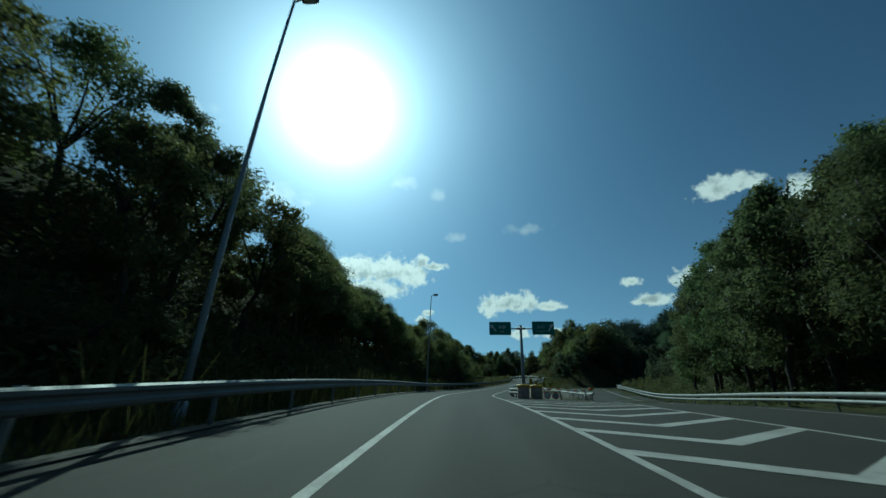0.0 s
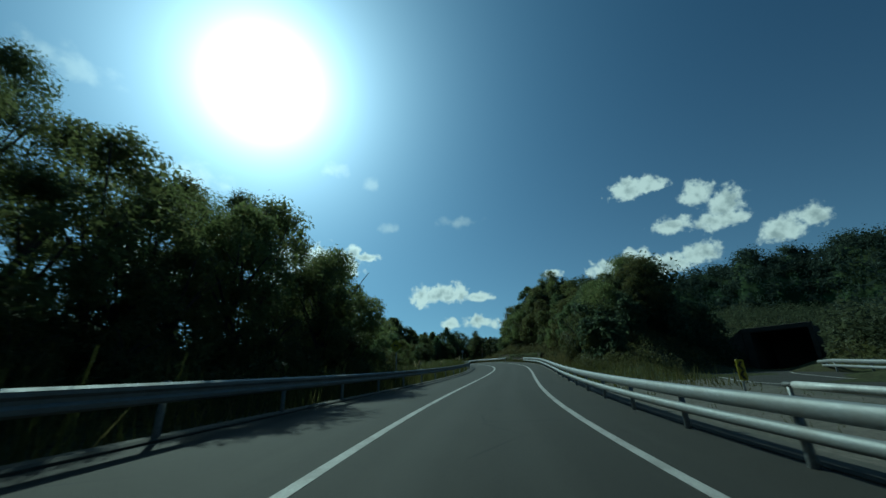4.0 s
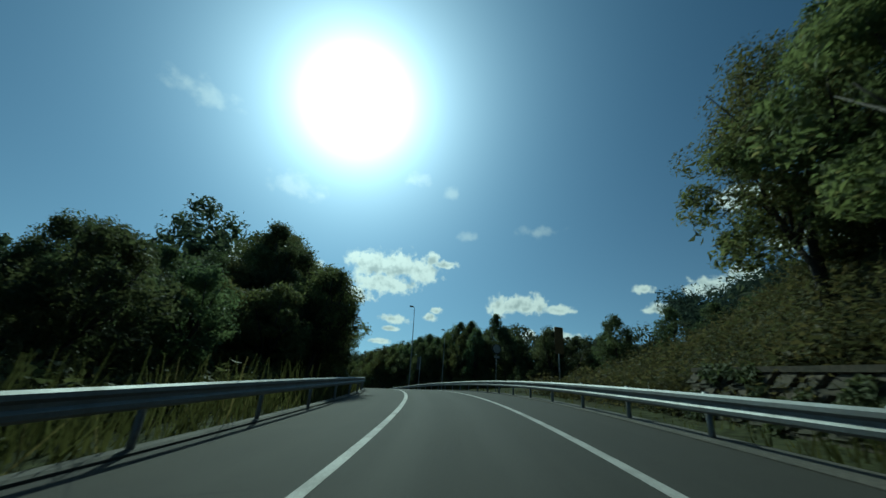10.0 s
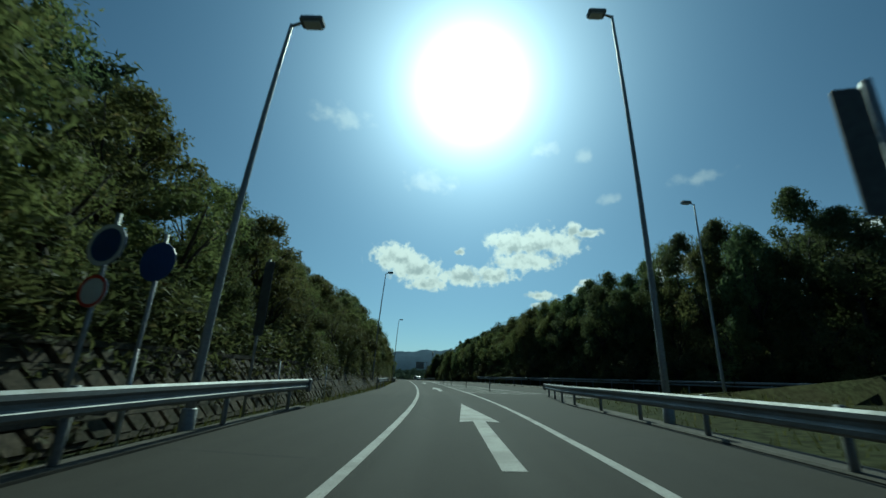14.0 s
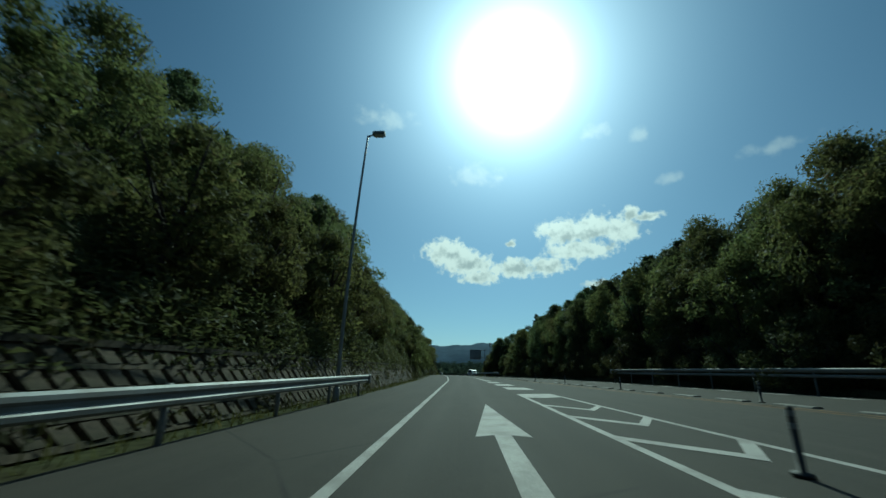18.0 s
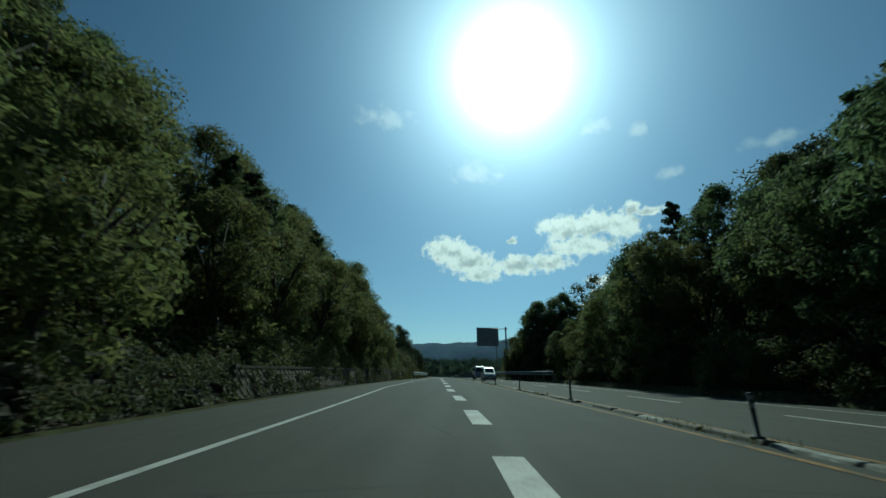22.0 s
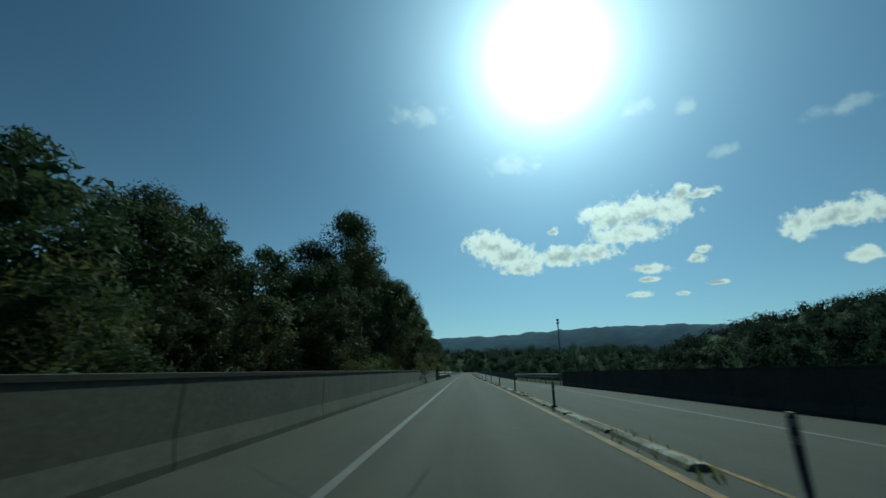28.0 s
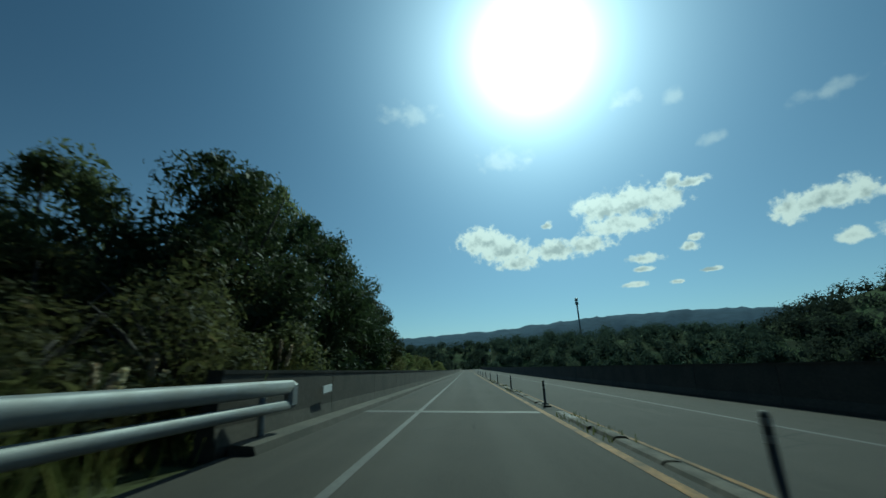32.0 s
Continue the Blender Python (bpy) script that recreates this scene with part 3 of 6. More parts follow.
def ground_height(s, u):
    """Height over the road's own plane of the ground at (s, u)."""
    s, u = np.broadcast_arrays(np.asarray(s, float), np.asarray(u, float))
    d = LEFT_EDGE(s) - u
    verge = LEFT_VERGE(s)
    left = LEFT_WALL(s) * ease((d - verge + 0.1) / 0.55) + LEFT_RISE(s) * 1.0 * (0.72 * np.clip((d - verge) / 17, 0, 1) + 0.28 * ease((d - verge) / 45)) * (1 - 0.75 * ease((d - 26) / 30) * np.interp(s, [140, 165, 300, 330], [0, 1, 1, 0])) - 0.06
    # land between and beyond the two ramps
    two = RAMP_TWO(s)
    fromtwo = u - two - 5.0
    west = np.where(fromtwo > 0, 24 * ease(fromtwo / 38) , 0.0) * np.interp(s, [-60, 66, 92], [1, 1, 0])
    cut = RIGHT_WALL(s) * ease((u - 6.6) / 0.6) + np.interp(s, [55, 80, 105, 120, 145, 160, 172], [0, 0.7, 4, 8.5, 8, 1.8, 0.5]) * ease((u - 6.4) / np.interp(s, [80, 110, 150, 175], [16, 12, 9, 8]))
    cut = np.where(s < 118, cut * np.clip((two - 6 - u) / 6 + 0.2, 0, 1), cut)
    away = np.clip((u - 20) / 12, 0, 1) * np.interp(s, [125, 150, 165], [0, 0.6, 1])
    cut = cut * (1 - away)
    east = EAST_RISE(s) * (0.7 * np.clip((u - EAST_EDGE(s) - 2.5) / 17, 0, 1) + 0.3 * ease((u - EAST_EDGE(s) - 2.5) / 45)) * np.interp(s, [118, 150], [0, 1])
    right = np.where(u > EAST_EDGE(s) + 2.5, np.where(s > 118, east, west), np.where(s < 118, np.maximum(cut, west), cut)) - 0.06
    edge = np.where(s < 217, RAMP_EDGE(s), EAST_EDGE(s))
    w = np.where(d > 0, left, np.where(u > edge, right, -0.12))
    # under the second ramp and the main road
    w = np.where(s < 132, np.minimum(w, RAMP_TWO_DROP(s) - 0.12 + np.clip(abs(u - two) - 4.7, 0, None) * np.where(u > two, 0.75, 0.55) + np.where((u < 7) & (s > 70), 9, 0)), w)
    main = (s > 118) & (u > MEDIAN(s) - 6.0) & (u < EAST_EDGE(s) + 1.0)
    return np.where(main, np.minimum(w, -0.1), w)


def bumps(p, scale, amount, seed=0.0):
    return np.array([noise.noise(Vector((float(q[0]) * scale + seed, float(q[1]) * scale, seed))) for q in p]) * amount


def build_ground():
    offs = np.array([0.0, 0.5, 1.0, 1.45, 1.9, 2.4, 3.2, 4.4, 6, 8, 10.5, 13.5, 17, 22, 28, 36, 46, 60, 80, 110])
    ss = np.concatenate([np.arange(-76, 600, 3.0), np.arange(600, 960, 12.0)])
    verts, faces, k = [], [], 0
    for s in ss:
        e = float(RAMP_EDGE(s)) if s < 217 else float(EAST_EDGE(s))
        us = np.concatenate([(float(LEFT_EDGE(s)) - offs)[::-1], [float(LEFT_EDGE(s)) + 1.0, e - 1.0], e + offs])
        us = np.maximum.accumulate(us + np.arange(len(us)) * 1e-4)
        k = len(us)
        p = spot(s, us, 0.0)
        p[:, 2] += ground_height(s, us)
        far = np.clip(np.minimum(float(LEFT_EDGE(s)) - us, 1e3), 0, None) + np.clip(us - e, 0, None)
        p[:, 2] += bumps(p, 0.16, 0.5) * np.clip((far - 3) / 6, 0, 1)
        verts.extend(p)
    for i in range(len(ss) - 1):
        for j in range(k - 1):
            a = i * k + j
            faces.append((a, a + 1, a + k + 1, a + k))
    # skirts that carry the sheet out to the horizon
    n, base = len(ss), len(verts)
    rim = [i * k for i in range(n)] + [(n - 1) * k + j for j in range(1, k)] + [i * k + k - 1 for i in range(n - 2, -1, -1)] + [j for j in range(k - 2, 0, -1)]
    mid = np.mean([verts[i] for i in rim], axis=0)
    for r, drop in ((1.35, -14.0), (2.2, -20.0), (6.0, -22.0), (16.0, -24.0)):
        for i in rim:
            q = np.array(verts[i])
            out = mid + (q - mid) * r
            out[2] = drop + (0.0 if r > 1.4 else 0.3 * (q[2] - drop))
            verts.append(out)
    m = len(rim)
    rings = [rim] + [[base + g * m + i for i in range(m)] for g in range(4)]
    for a, b in zip(rings, rings[1:]):
        for i in range(m):
            j = (i + 1) % m
            faces.append((a[i], a[j], b[j], b[i]))
    ob = mesh_object("ground", verts, faces, EARTH, smooth=True)
    tagged(ob, "grassy brown-green earth of verges, slopes and valley", "ground", kind="structure")


build_ground()


def structure(name, vf, mat, label, category, smooth=False):
    return tagged(mesh_object(name, vf[0], vf[1], mat, smooth=smooth), label, category, kind="structure")


def fall(vf, s0, s1, step, across):
    """Lets a strip of the second ramp sink away towards the underpass."""
    ss = np.repeat(np.linspace(s0, s1, max(2, int(math.ceil((s1 - s0) / step)) + 1)), across)
    return [v + np.array([0, 0, float(RAMP_TWO_DROP(s))]) for v, s in zip(vf[0], ss)], vf[1]




def road(name, s0, s1, left, right, step, across, mat, label):
    """A strip of road whose texture runs along its lanes, in metres."""
    ob = structure(name, ribbon(s0, s1, left, right, 0.0, step, across), mat, label, "road", True)
    ss = np.linspace(s0, s1, max(2, int(math.ceil((s1 - s0) / step)) + 1))
    at = np.array([(u, s) for s in ss for u in np.linspace(float(left(s)), float(right(s)), across + 1)])
    idx = np.zeros(len(ob.data.loops), np.int32)
    ob.data.loops.foreach_get("vertex_index", idx)
    ob.data.uv_layers.new(name="lanes").data.foreach_set("uv", at[idx].ravel())


road("road_ramp", -76, 217, LEFT_EDGE, RAMP_EDGE, 1.5, 6, ASPHALT, "dark grey asphalt of the curving ramp")
road("road_main", 217, 955, LEFT_EDGE, EAST_EDGE, 2.0, 8, OLD_ASPHALT, "grey worn asphalt of the straight main road")
structure("road_approach", ribbon(130, 217, shifted(MEDIAN, -5.2), EAST_EDGE, 0.005, 2.0, 4), OLD_ASPHALT, "grey asphalt of the main road before the merge", "road", True)
structure("road_second_ramp", fall(ribbon(20, 119, shifted(RAMP_TWO, -4.8), shifted(RAMP_TWO, 4.8), 0.004, 2.0, 2), 20, 119, 2.0, 3), ASPHALT, "dark asphalt of the second ramp", "road", True)


def marking(name, vf, mat, label, category="road marking"):
    return tagged(mesh_object(name, vf[0], vf[1], mat), label, category, kind="structure")


def line(s0, s1, at, width, mat, label, w=0.006, step=1.5):
    marking("road_line", ribbon(s0, s1, shifted(at, -width / 2), shifted(at, width / 2), w, step), mat, label)


line(-76, 424, LEFT_LINE, 0.17, WHITE_PAINT, "solid white edge line of the ramp and merging lane")
structure("gravel_strip", ribbon(32, 80, shifted(RAMP_EDGE, 0.3), shifted(RAMP_TWO, -4.6), -0.02, 2.0, 2), GRAVEL, "bare gravelly earth between the two ramps", "ground", True)
line(424, 955, LEFT_LINE, 0.13, FADED_PAINT, "worn faint white edge line")
line(-76, 277.6, RIGHT_LINE, 0.17, WHITE_PAINT, "solid white line beside the ramp")
line(-76, 26, lambda s: np.interp(s, [-76, 0, 12, 18, 26], [8.0, 7.9, 8.0, 8.4, 9.9]), 0.17, WHITE_PAINT, "white edge line of the striped gore")
for a, off, words in ((-76, 2.3, "white edge line of the second ramp"), (30, -2.3, "white inner line of the second ramp")):
    marking("road_line", fall(ribbon(a, 118, shifted(RAMP_TWO, off - 0.08), shifted(RAMP_TWO, off + 0.08), 0.012, 1.5), a, 118, 1.5, 2), WHITE_PAINT, words)
line(205, 276.2, GORE_RIGHT, 0.17, WHITE_PAINT, "solid white line between gore and main lane")
line(125, 440, shifted(MEDIAN, -0.5), 0.16, YELLOW_PAINT, "solid yellow line along the median")
line(125, 440, lambda s: MEDIAN(s) + np.interp(s, [296, 308], [0.05, 0.5]), 0.16, YELLOW_PAINT, "solid yellow line along the median")
line(440, 955, shifted(MEDIAN, -0.42), 0.17, YELLOW_PAINT, "solid yellow line along the median")
line(440, 955, shifted(MEDIAN, 0.3), 0.09, YELLOW_PAINT, "narrow worn yellow line along the median")
line(125, 430, lambda s: MEDIAN(s) + np.interp(s, [300, 345, 372, 385, 395, 404, 430], [9.0, 8.0, 7.5, 7.0, 6.2, 5.4, 4.3]), 0.16, WHITE_PAINT, "solid white edge line of the oncoming side")
line(430, 955, shifted(MEDIAN, 4.2), 0.14, FADED_PAINT, "worn faint white edge line")


def dashes(starts, at, length, width, mat, label, name="lane_dashes"):
    top = tagged(new(name), label, "road marking", kind="structure")
    for s in starts:
        v, f = ribbon(s, s + length, lambda q: at(q) - 0.5 * min(0.45, width(q)), lambda q: at(q) - 0.5 * min(0.45, width(q)) + width(q), 0.006, 1.5)
        mesh_object("dash", v, f, mat, top)


def lane_width(s):
    """The broken line starts broad behind the gore and narrows."""
    return np.interp(s, [284, 298, 306, 317, 330], [1.6, 1.1, 0.82, 0.58, 0.45])


dashes([282.6, 289.1, 295.8, 302.4, 309.0, 316.0, 323.2, 330.1, 337.0] + list(np.arange(343.7, 428, 7.36)), LANE_LINE, 3.3, lane_width, WHITE_PAINT, "broad broken white line of the merging lane")
dashes(np.arange(236, 301, 3.4), shifted(MEDIAN, 7.9), 1.7, lambda s: 0.6, WHITE_PAINT, "broad short-broken white line of the oncoming merging lane")
dashes(np.arange(304.5, 425, 9.5), lambda s: MEDIAN(s) + np.interp(s, [300, 320, 345, 425], [7.6, 6.4, 4.7, 3.9]), 4.5, lambda s: 0.2, WHITE_PAINT, "broken white line of the oncoming lanes")


def chevrons(s_list, left, right, apex_at, width, lean, label):
    """Bent stripes that fill a gore: from the left line to an apex, then slanting on to the right line."""
    top = tagged(new("gore_stripes"), label, "road marking", kind="structure")
    for s in s_list:
        a, b = float(left(s)), float(right(s + lean * 0.6))
        mid = a + (b - a) * apex_at
        pts = [(s + 1.6, a), (s, mid), (s + lean, b)]
        verts, faces = [], []
        for (sa, ua), (sb, ub) in zip(pts, pts[1:]):
            n = len(verts)
            verts += [spot(sa, ua, 0.008), spot(sb, ub, 0.008), spot(sb + width, ub, 0.008), spot(sa + width, ua, 0.008)]
            faces.append((n, n + 1, n + 2, n + 3))
        mesh_object("stripe", verts, faces, WHITE_PAINT, top)


chevrons(np.arange(-8.0, 25.0, 2.6), RIGHT_LINE, lambda s: np.interp(s, [-76, 0, 12, 18, 26], [8.0, 7.9, 8.0, 8.4, 9.9]), 0.42, 0.55, 2.6, "white chevron stripes in the gore between the ramps")
chevrons(np.arange(222.0, 272.0, 3.4), RIGHT_LINE, GORE_RIGHT, 0.62, 0.5, 1.6, "white chevron stripes in the gore beside the merging lane")
# the filled blunt tip of that gore
marking("gore_tip", ([spot(a, b, 0.009) for a, b in ((275.3, 2.62), (275.2, 3.5), (275.8, 4.42), (278.4, 4.36), (277.8, 2.55))], [(0, 1, 2, 3, 4)]), WHITE_PAINT, "filled white blunt tip of the striped gore")


def arrow(tip, u):
    """A long lane arrow whose tip lies at s = tip."""
    top = tagged(new("road_arrow"), "long white straight-ahead arrow painted on the lane", "road marking", "lane arrows", kind="structure")
    shape = [(-0.16, -12.4), (0.16, -12.4), (0.16, -6.9), (0.52, -7.1), (0, 0), (-0.52, -7.1), (-0.16, -6.9)]
    verts = [spot(tip + b, u + a, 0.007) for a, b in shape]
    mesh_object("arrow_paint", verts, [(0, 1, 2, 6), (2, 3, 4), (2, 4, 6), (4, 5, 6)], WHITE_PAINT, top)


for s in (209.4, 238.0, 271.6):
    arrow(s, 0.68)


# ================= rails, kerbs, parapets =================
WAVE = [(0.0, 0.0), (0.055, 0.04), (0.06, 0.10), (0.015, 0.145), (0.015, 0.195), (0.06, 0.24), (0.055, 0.30), (0.0, 0.34), (-0.012, 0.34), (-0.004, 0.195), (-0.004, 0.145), (-0.012, 0.0)]


def guardrail(s0, s1, at, side, label, pipes=False, spacing=4.0, group="guardrails", drop=None, lift=0.0):
    """side -1: rail on the left of the road, its face looks right; +1: on the right."""
    top = empty("guardrail", label, "guardrail", group)
    flip = -side
    if pipes:
        for w, r, tall in ((0.71, 0.075, 1.6), (0.41, 0.07, 1.25)):
            ring = [(flip * 0.10 + r * math.cos(a), w + lift + r * tall * math.sin(a)) for a in np.linspace(0, 2 * math.pi, 9)[:-1]]
            v, f = sweep(ring, s0, s1, at, 2.0)
            if drop:
                v, f = fall((v, f), s0, s1, 2.0, len(ring))
            mesh_object("rail_pipe", v, f, STEEL, top, smooth=True)
    else:
        v, f = sweep([(flip * (p[0] + 0.08), p[1] + 0.46 + lift) for p in WAVE], s0, s1, at, 2.0)
        mesh_object("beam", v, f, STEEL, top, smooth=False)
    for s in np.arange(s0 + 0.6, s1 - 0.2, spacing):
        bm = bmesh.new()
        tube(bm, [(0, 0, -0.3), (0, 0, 0.82 + lift)], [0.057, 0.057], 8)
        ob = part("post", bm, DULL_STEEL, top, smooth=True)
        ob.matrix_basis = stand(s, float(at(s)) - flip * 0.06, float(drop(s)) if drop else 0)
        if not pipes:
            bm = bmesh.new()
            box(bm, 0, 0, 0, 0.1, 0.07, 0.2, 0.01)
            b = part("bracket", bm, DULL_STEEL, top)
            b.matrix_basis = stand(s, float(at(s)) + flip * 0.03, 0.63 + lift)
    for s in (s0, s1):
        bm = bmesh.new()
        box(bm, 0, 0, 0, 0.16, 0.3, 0.44, 0.05)
        e = part("end_piece", bm, STEEL, top, "rounded rail end")
        e.matrix_basis = stand(s, float(at(s)) + flip * 0.1, (0.6 if not pipes else 0.57) + lift + (float(drop(s)) if drop else 0))
    return top


guardrail(-76, 206, shifted(LEFT_EDGE, 0.05), -1, "galvanised W-beam guardrail beside the ramp", lift=0.15)
guardrail(228, 240.6, shifted(LEFT_EDGE, 0.1), -1, "short galvanised guardrail in front of a lamp post", lift=0.12)
guardrail(258.6, 276.5, shifted(LEFT_EDGE, 0.1), -1, "short galvanised guardrail in front of a lamp post", lift=0.12)
guardrail(398.6, 443, lambda s: np.interp(s, [386, 405, 430, 443], [-7.2, -5.6, -3.7, -3.6]), -1, "galvanised guardrail above a leafy verge", True, lift=0.18)
guardrail(502.8, 544, shifted(LEFT_EDGE, 0.1), -1, "galvanised two-rail guardrail between two parapets", True, lift=0.16)
guardrail(33, 123, lambda s: np.interp(s, [33, 42, 66, 100, 123], [4.75, 4.4, 3.95, 3.75, 4.1]), 1, "galvanised two-pipe guardrail along the outer edge of the ramp", True, 3.0)
guardrail(139.5, 219, lambda s: np.interp(s, [139.5, 144, 165, 190, 210, 219], [5.0, 4.6, 4.35, 4.5, 5.5, 7.4]), 1, "galvanised guardrail on posts beside a grass slope", False, 3.0)
guardrail(-76, 112, shifted(RAMP_TWO, 4.7), 1, "galvanised two-rail guardrail across the second ramp", True, drop=RAMP_TWO_DROP)
for a, b in ((160, 305), (384, 440)):
    guardrail(a, b, shifted(EAST_EDGE, -0.4), 1, "galvanised two-rail guardrail of the oncoming side", True, lift=0.62)


def pipe_rail(s0, s1, at, length, label):
    """One thick pale pipe on low posts, in lengths with sleeves at the joints."""
    top = empty("pipe_rail", label, "guardrail", "guardrails")
    s = s0
    while s < s1 - 0.5:
        e = min(s + length, s1)
        ring = [(0.1 * math.cos(a), 0.6 + 0.1 * math.sin(a)) for a in np.linspace(0, 2 * math.pi, 11)[:-1]]
        v, f = sweep(ring, s + 0.03, e - 0.22, at, 1.5)
        mesh_object("pipe", v, f, PALE_STEEL, top, smooth=True)
        ring = [(0.075 * math.cos(a), 0.6 + 0.075 * math.sin(a)) for a in np.linspace(0, 2 * math.pi, 9)[:-1]]
        v, f = sweep(ring, e - 0.26, e + 0.06, at, 0.5)
        mesh_object("sleeve", v, f, POST_RUBBER, top, "dark joint sleeve", smooth=True)
        bm = bmesh.new()
        tube(bm, [(0, 0, -0.3), (0, 0, 0.6)], [0.055, 0.055], 8)
        post = part("post", bm, DULL_STEEL, top, smooth=True)
        post.matrix_basis = stand(e - 0.1, float(at(e - 0.1)))
        s = e


INNER_RAIL = table((36, 10.8), (45, 12.2), (52, 12.6), (58, 11.3), (64, 9.0), (70, 7.6))
pipe_rail(36.5, 69.5, INNER_RAIL, 3.3, "thick pale pipe rail along the inner edge of the second ramp")
marker = empty("delineator_post", "short post with a round orange reflector beside the pipe rail", "delineator", "round delineators")
bm = bmesh.new()
tube(bm, [(0, 0, -0.2), (0, 0, 0.98)], [0.03, 0.03], 8)
part("post", bm, POST_RUBBER, marker, smooth=True)
bm = bmesh.new()
tube(bm, [(0, -0.045, 1.05), (0, -0.03, 1.05), (0, 0.03, 1.05), (0, 0.045, 1.05)], [0.1, 0.14, 0.14, 0.1], 18)
part("reflector", bm, ORANGE_PLASTIC, marker, "round orange reflector", True)
marker.matrix_basis = stand(43.7, 12.2)
for s, u in ((41.5, 11.9), (40.0, 11.65)):
    copy_thing(marker, stand(s, u))

structure("kerb_left", sweep([(-0.18, -0.1), (0.12, -0.1), (0.12, 0.04), (0.06, 0.07), (-0.18, 0.07)], -76, 206, shifted(LEFT_EDGE, 0.0), 2.0), CONCRETE, "low weathered concrete edge strip", "kerb")
structure("kerb_right", sweep([(-0.15, -0.1), (0.4, -0.1), (0.4, 0.05), (-0.1, 0.05), (-0.15, 0.02)], 34, 215, shifted(RAMP_EDGE, -0.05), 2.0), CONCRETE, "low weathered concrete edge strip", "kerb")


def parapet(s0, s1, at, side, height, label, name="parapet"):
    """A bridge parapet in cast lengths, with a coping and dark weather stains."""
    top = empty(name, label, "parapet", "bridge parapets")
    flip = -side
    s = s0
    while s < s1 - 0.5:
        e = min(s + 5.0, s1)
        prof = [(0, -0.1), (0, 0.1), (-flip * 0.06, 0.35), (-flip * 0.07, height), (-flip * 0.30, height), (-flip * 0.34, -0.1)]
        v, f = sweep(prof if side < 0 else prof[::-1], s + 0.012, e - 0.012, at, 2.5)
        mesh_object("panel", v, f, CONCRETE, top)
        s = e
    cop = [(-flip * 0.05, height), (-flip * 0.04, height + 0.06), (-flip * 0.31, height + 0.06), (-flip * 0.32, height)]
    v, f = sweep(cop if side < 0 else cop[::-1], s0, s1, at, 2.5)
    mesh_object("coping", v, f, CONCRETE, top, "lighter concrete coping")
    return top


parapet(440, 502.2, shifted(LEFT_EDGE, 0.0), -1, 1.05, "stained grey concrete bridge parapet")
parapet(542.5, 955, shifted(LEFT_EDGE, -0.15), -1, 1.1, "stained grey concrete bridge parapet with a plate")


for s0, s1 in ((442, 500), (541, 660), (660, 955)):
    parapet(s0, s1, shifted(EAST_EDGE, 0.0), 1, 1.36, "dark stained concrete bridge parapet across the oncoming lane")
guardrail(500.5, 540.5, shifted(EAST_EDGE, 0.0), 1, "galvanised two-rail guardrail of the oncoming side", True, lift=0.42)


def median():
    top = empty("median_kerb", "low chipped tan separator kerb along the median", "separator")
    rng = np.random.default_rng(3)
    for s in np.arange(236.4, 300.0, 2.9):
        v, f = sweep([(-0.2, 0.0), (-0.17, 0.045), (-0.12, 0.06), (0.12, 0.06), (0.17, 0.045), (0.2, 0.0)], s, s + 1.5, lambda q: MEDIAN(q) + np.interp(q, [260, 290], [0.35, 1.0]), 0.75, True)
        mesh_object("kerb_block", v, f, PALE_KERB, top)
    s = 300.0
    while s < 640:
        long = rng.uniform(1.2, 1.75)
        h = rng.uniform(0.05, 0.085)
        if rng.uniform() > 0.1:
            off = rng.normal() * 0.02
            v, f = sweep([(-0.15, 0.0), (-0.11, h * 0.8), (-0.06, h), (0.08, h), (0.12, h * 0.75), (0.15, 0.0)], s, s + long, shifted(MEDIAN, off), 0.9, True)
            mesh_object("kerb_block", v, f, KERB_RUBBER if rng.uniform() > 0.3 else PALE_KERB, top)
        s += long + rng.uniform(0.05, 0.2)
    post = empty("lane_divider_post", "dark rubber divider post on the median kerb", "divider post", "median posts")
    bm = bmesh.new()
    tube(bm, [(0, 0, 0.02), (0, 0, 0.05), (0, 0, 0.06), (0, 0, 0.74), (0, 0, 0.78)], [0.12, 0.11, 0.045, 0.04, 0.03], 10)
    part("shaft", bm, POST_RUBBER, post, smooth=True)
    for z in (0.52, 0.66):
        bm = bmesh.new()
        tube(bm, [(0, 0, z), (0, 0, z + 0.07)], [0.0445, 0.0435], 10, False)
        part("band", bm, DULL_STEEL, post, "grey reflective band", True)
    spots = list(np.arange(242.9, 372.0, 9.9)) + list(np.arange(381.2, 410.0, 9.57)) + list(np.arange(419.7, 464.0, 9.82)) + list(np.arange(468.8, 640.0, 10.25))
    for i, s in enumerate(spots):
        m = stand(s, float(MEDIAN(s)), 0.06)
        if i == 0:
            post.matrix_basis = m
        else:
            copy_thing(post, m)
    for s, u in ((251.1, 4.1), (262.0, 3.9), (240.5, 4.8), (228.0, 5.2)):
        copy_thing(post, stand(s, u, 0.0))


median()


# ================= trees and undergrowth =================
RNG = np.random.default_rng(7)


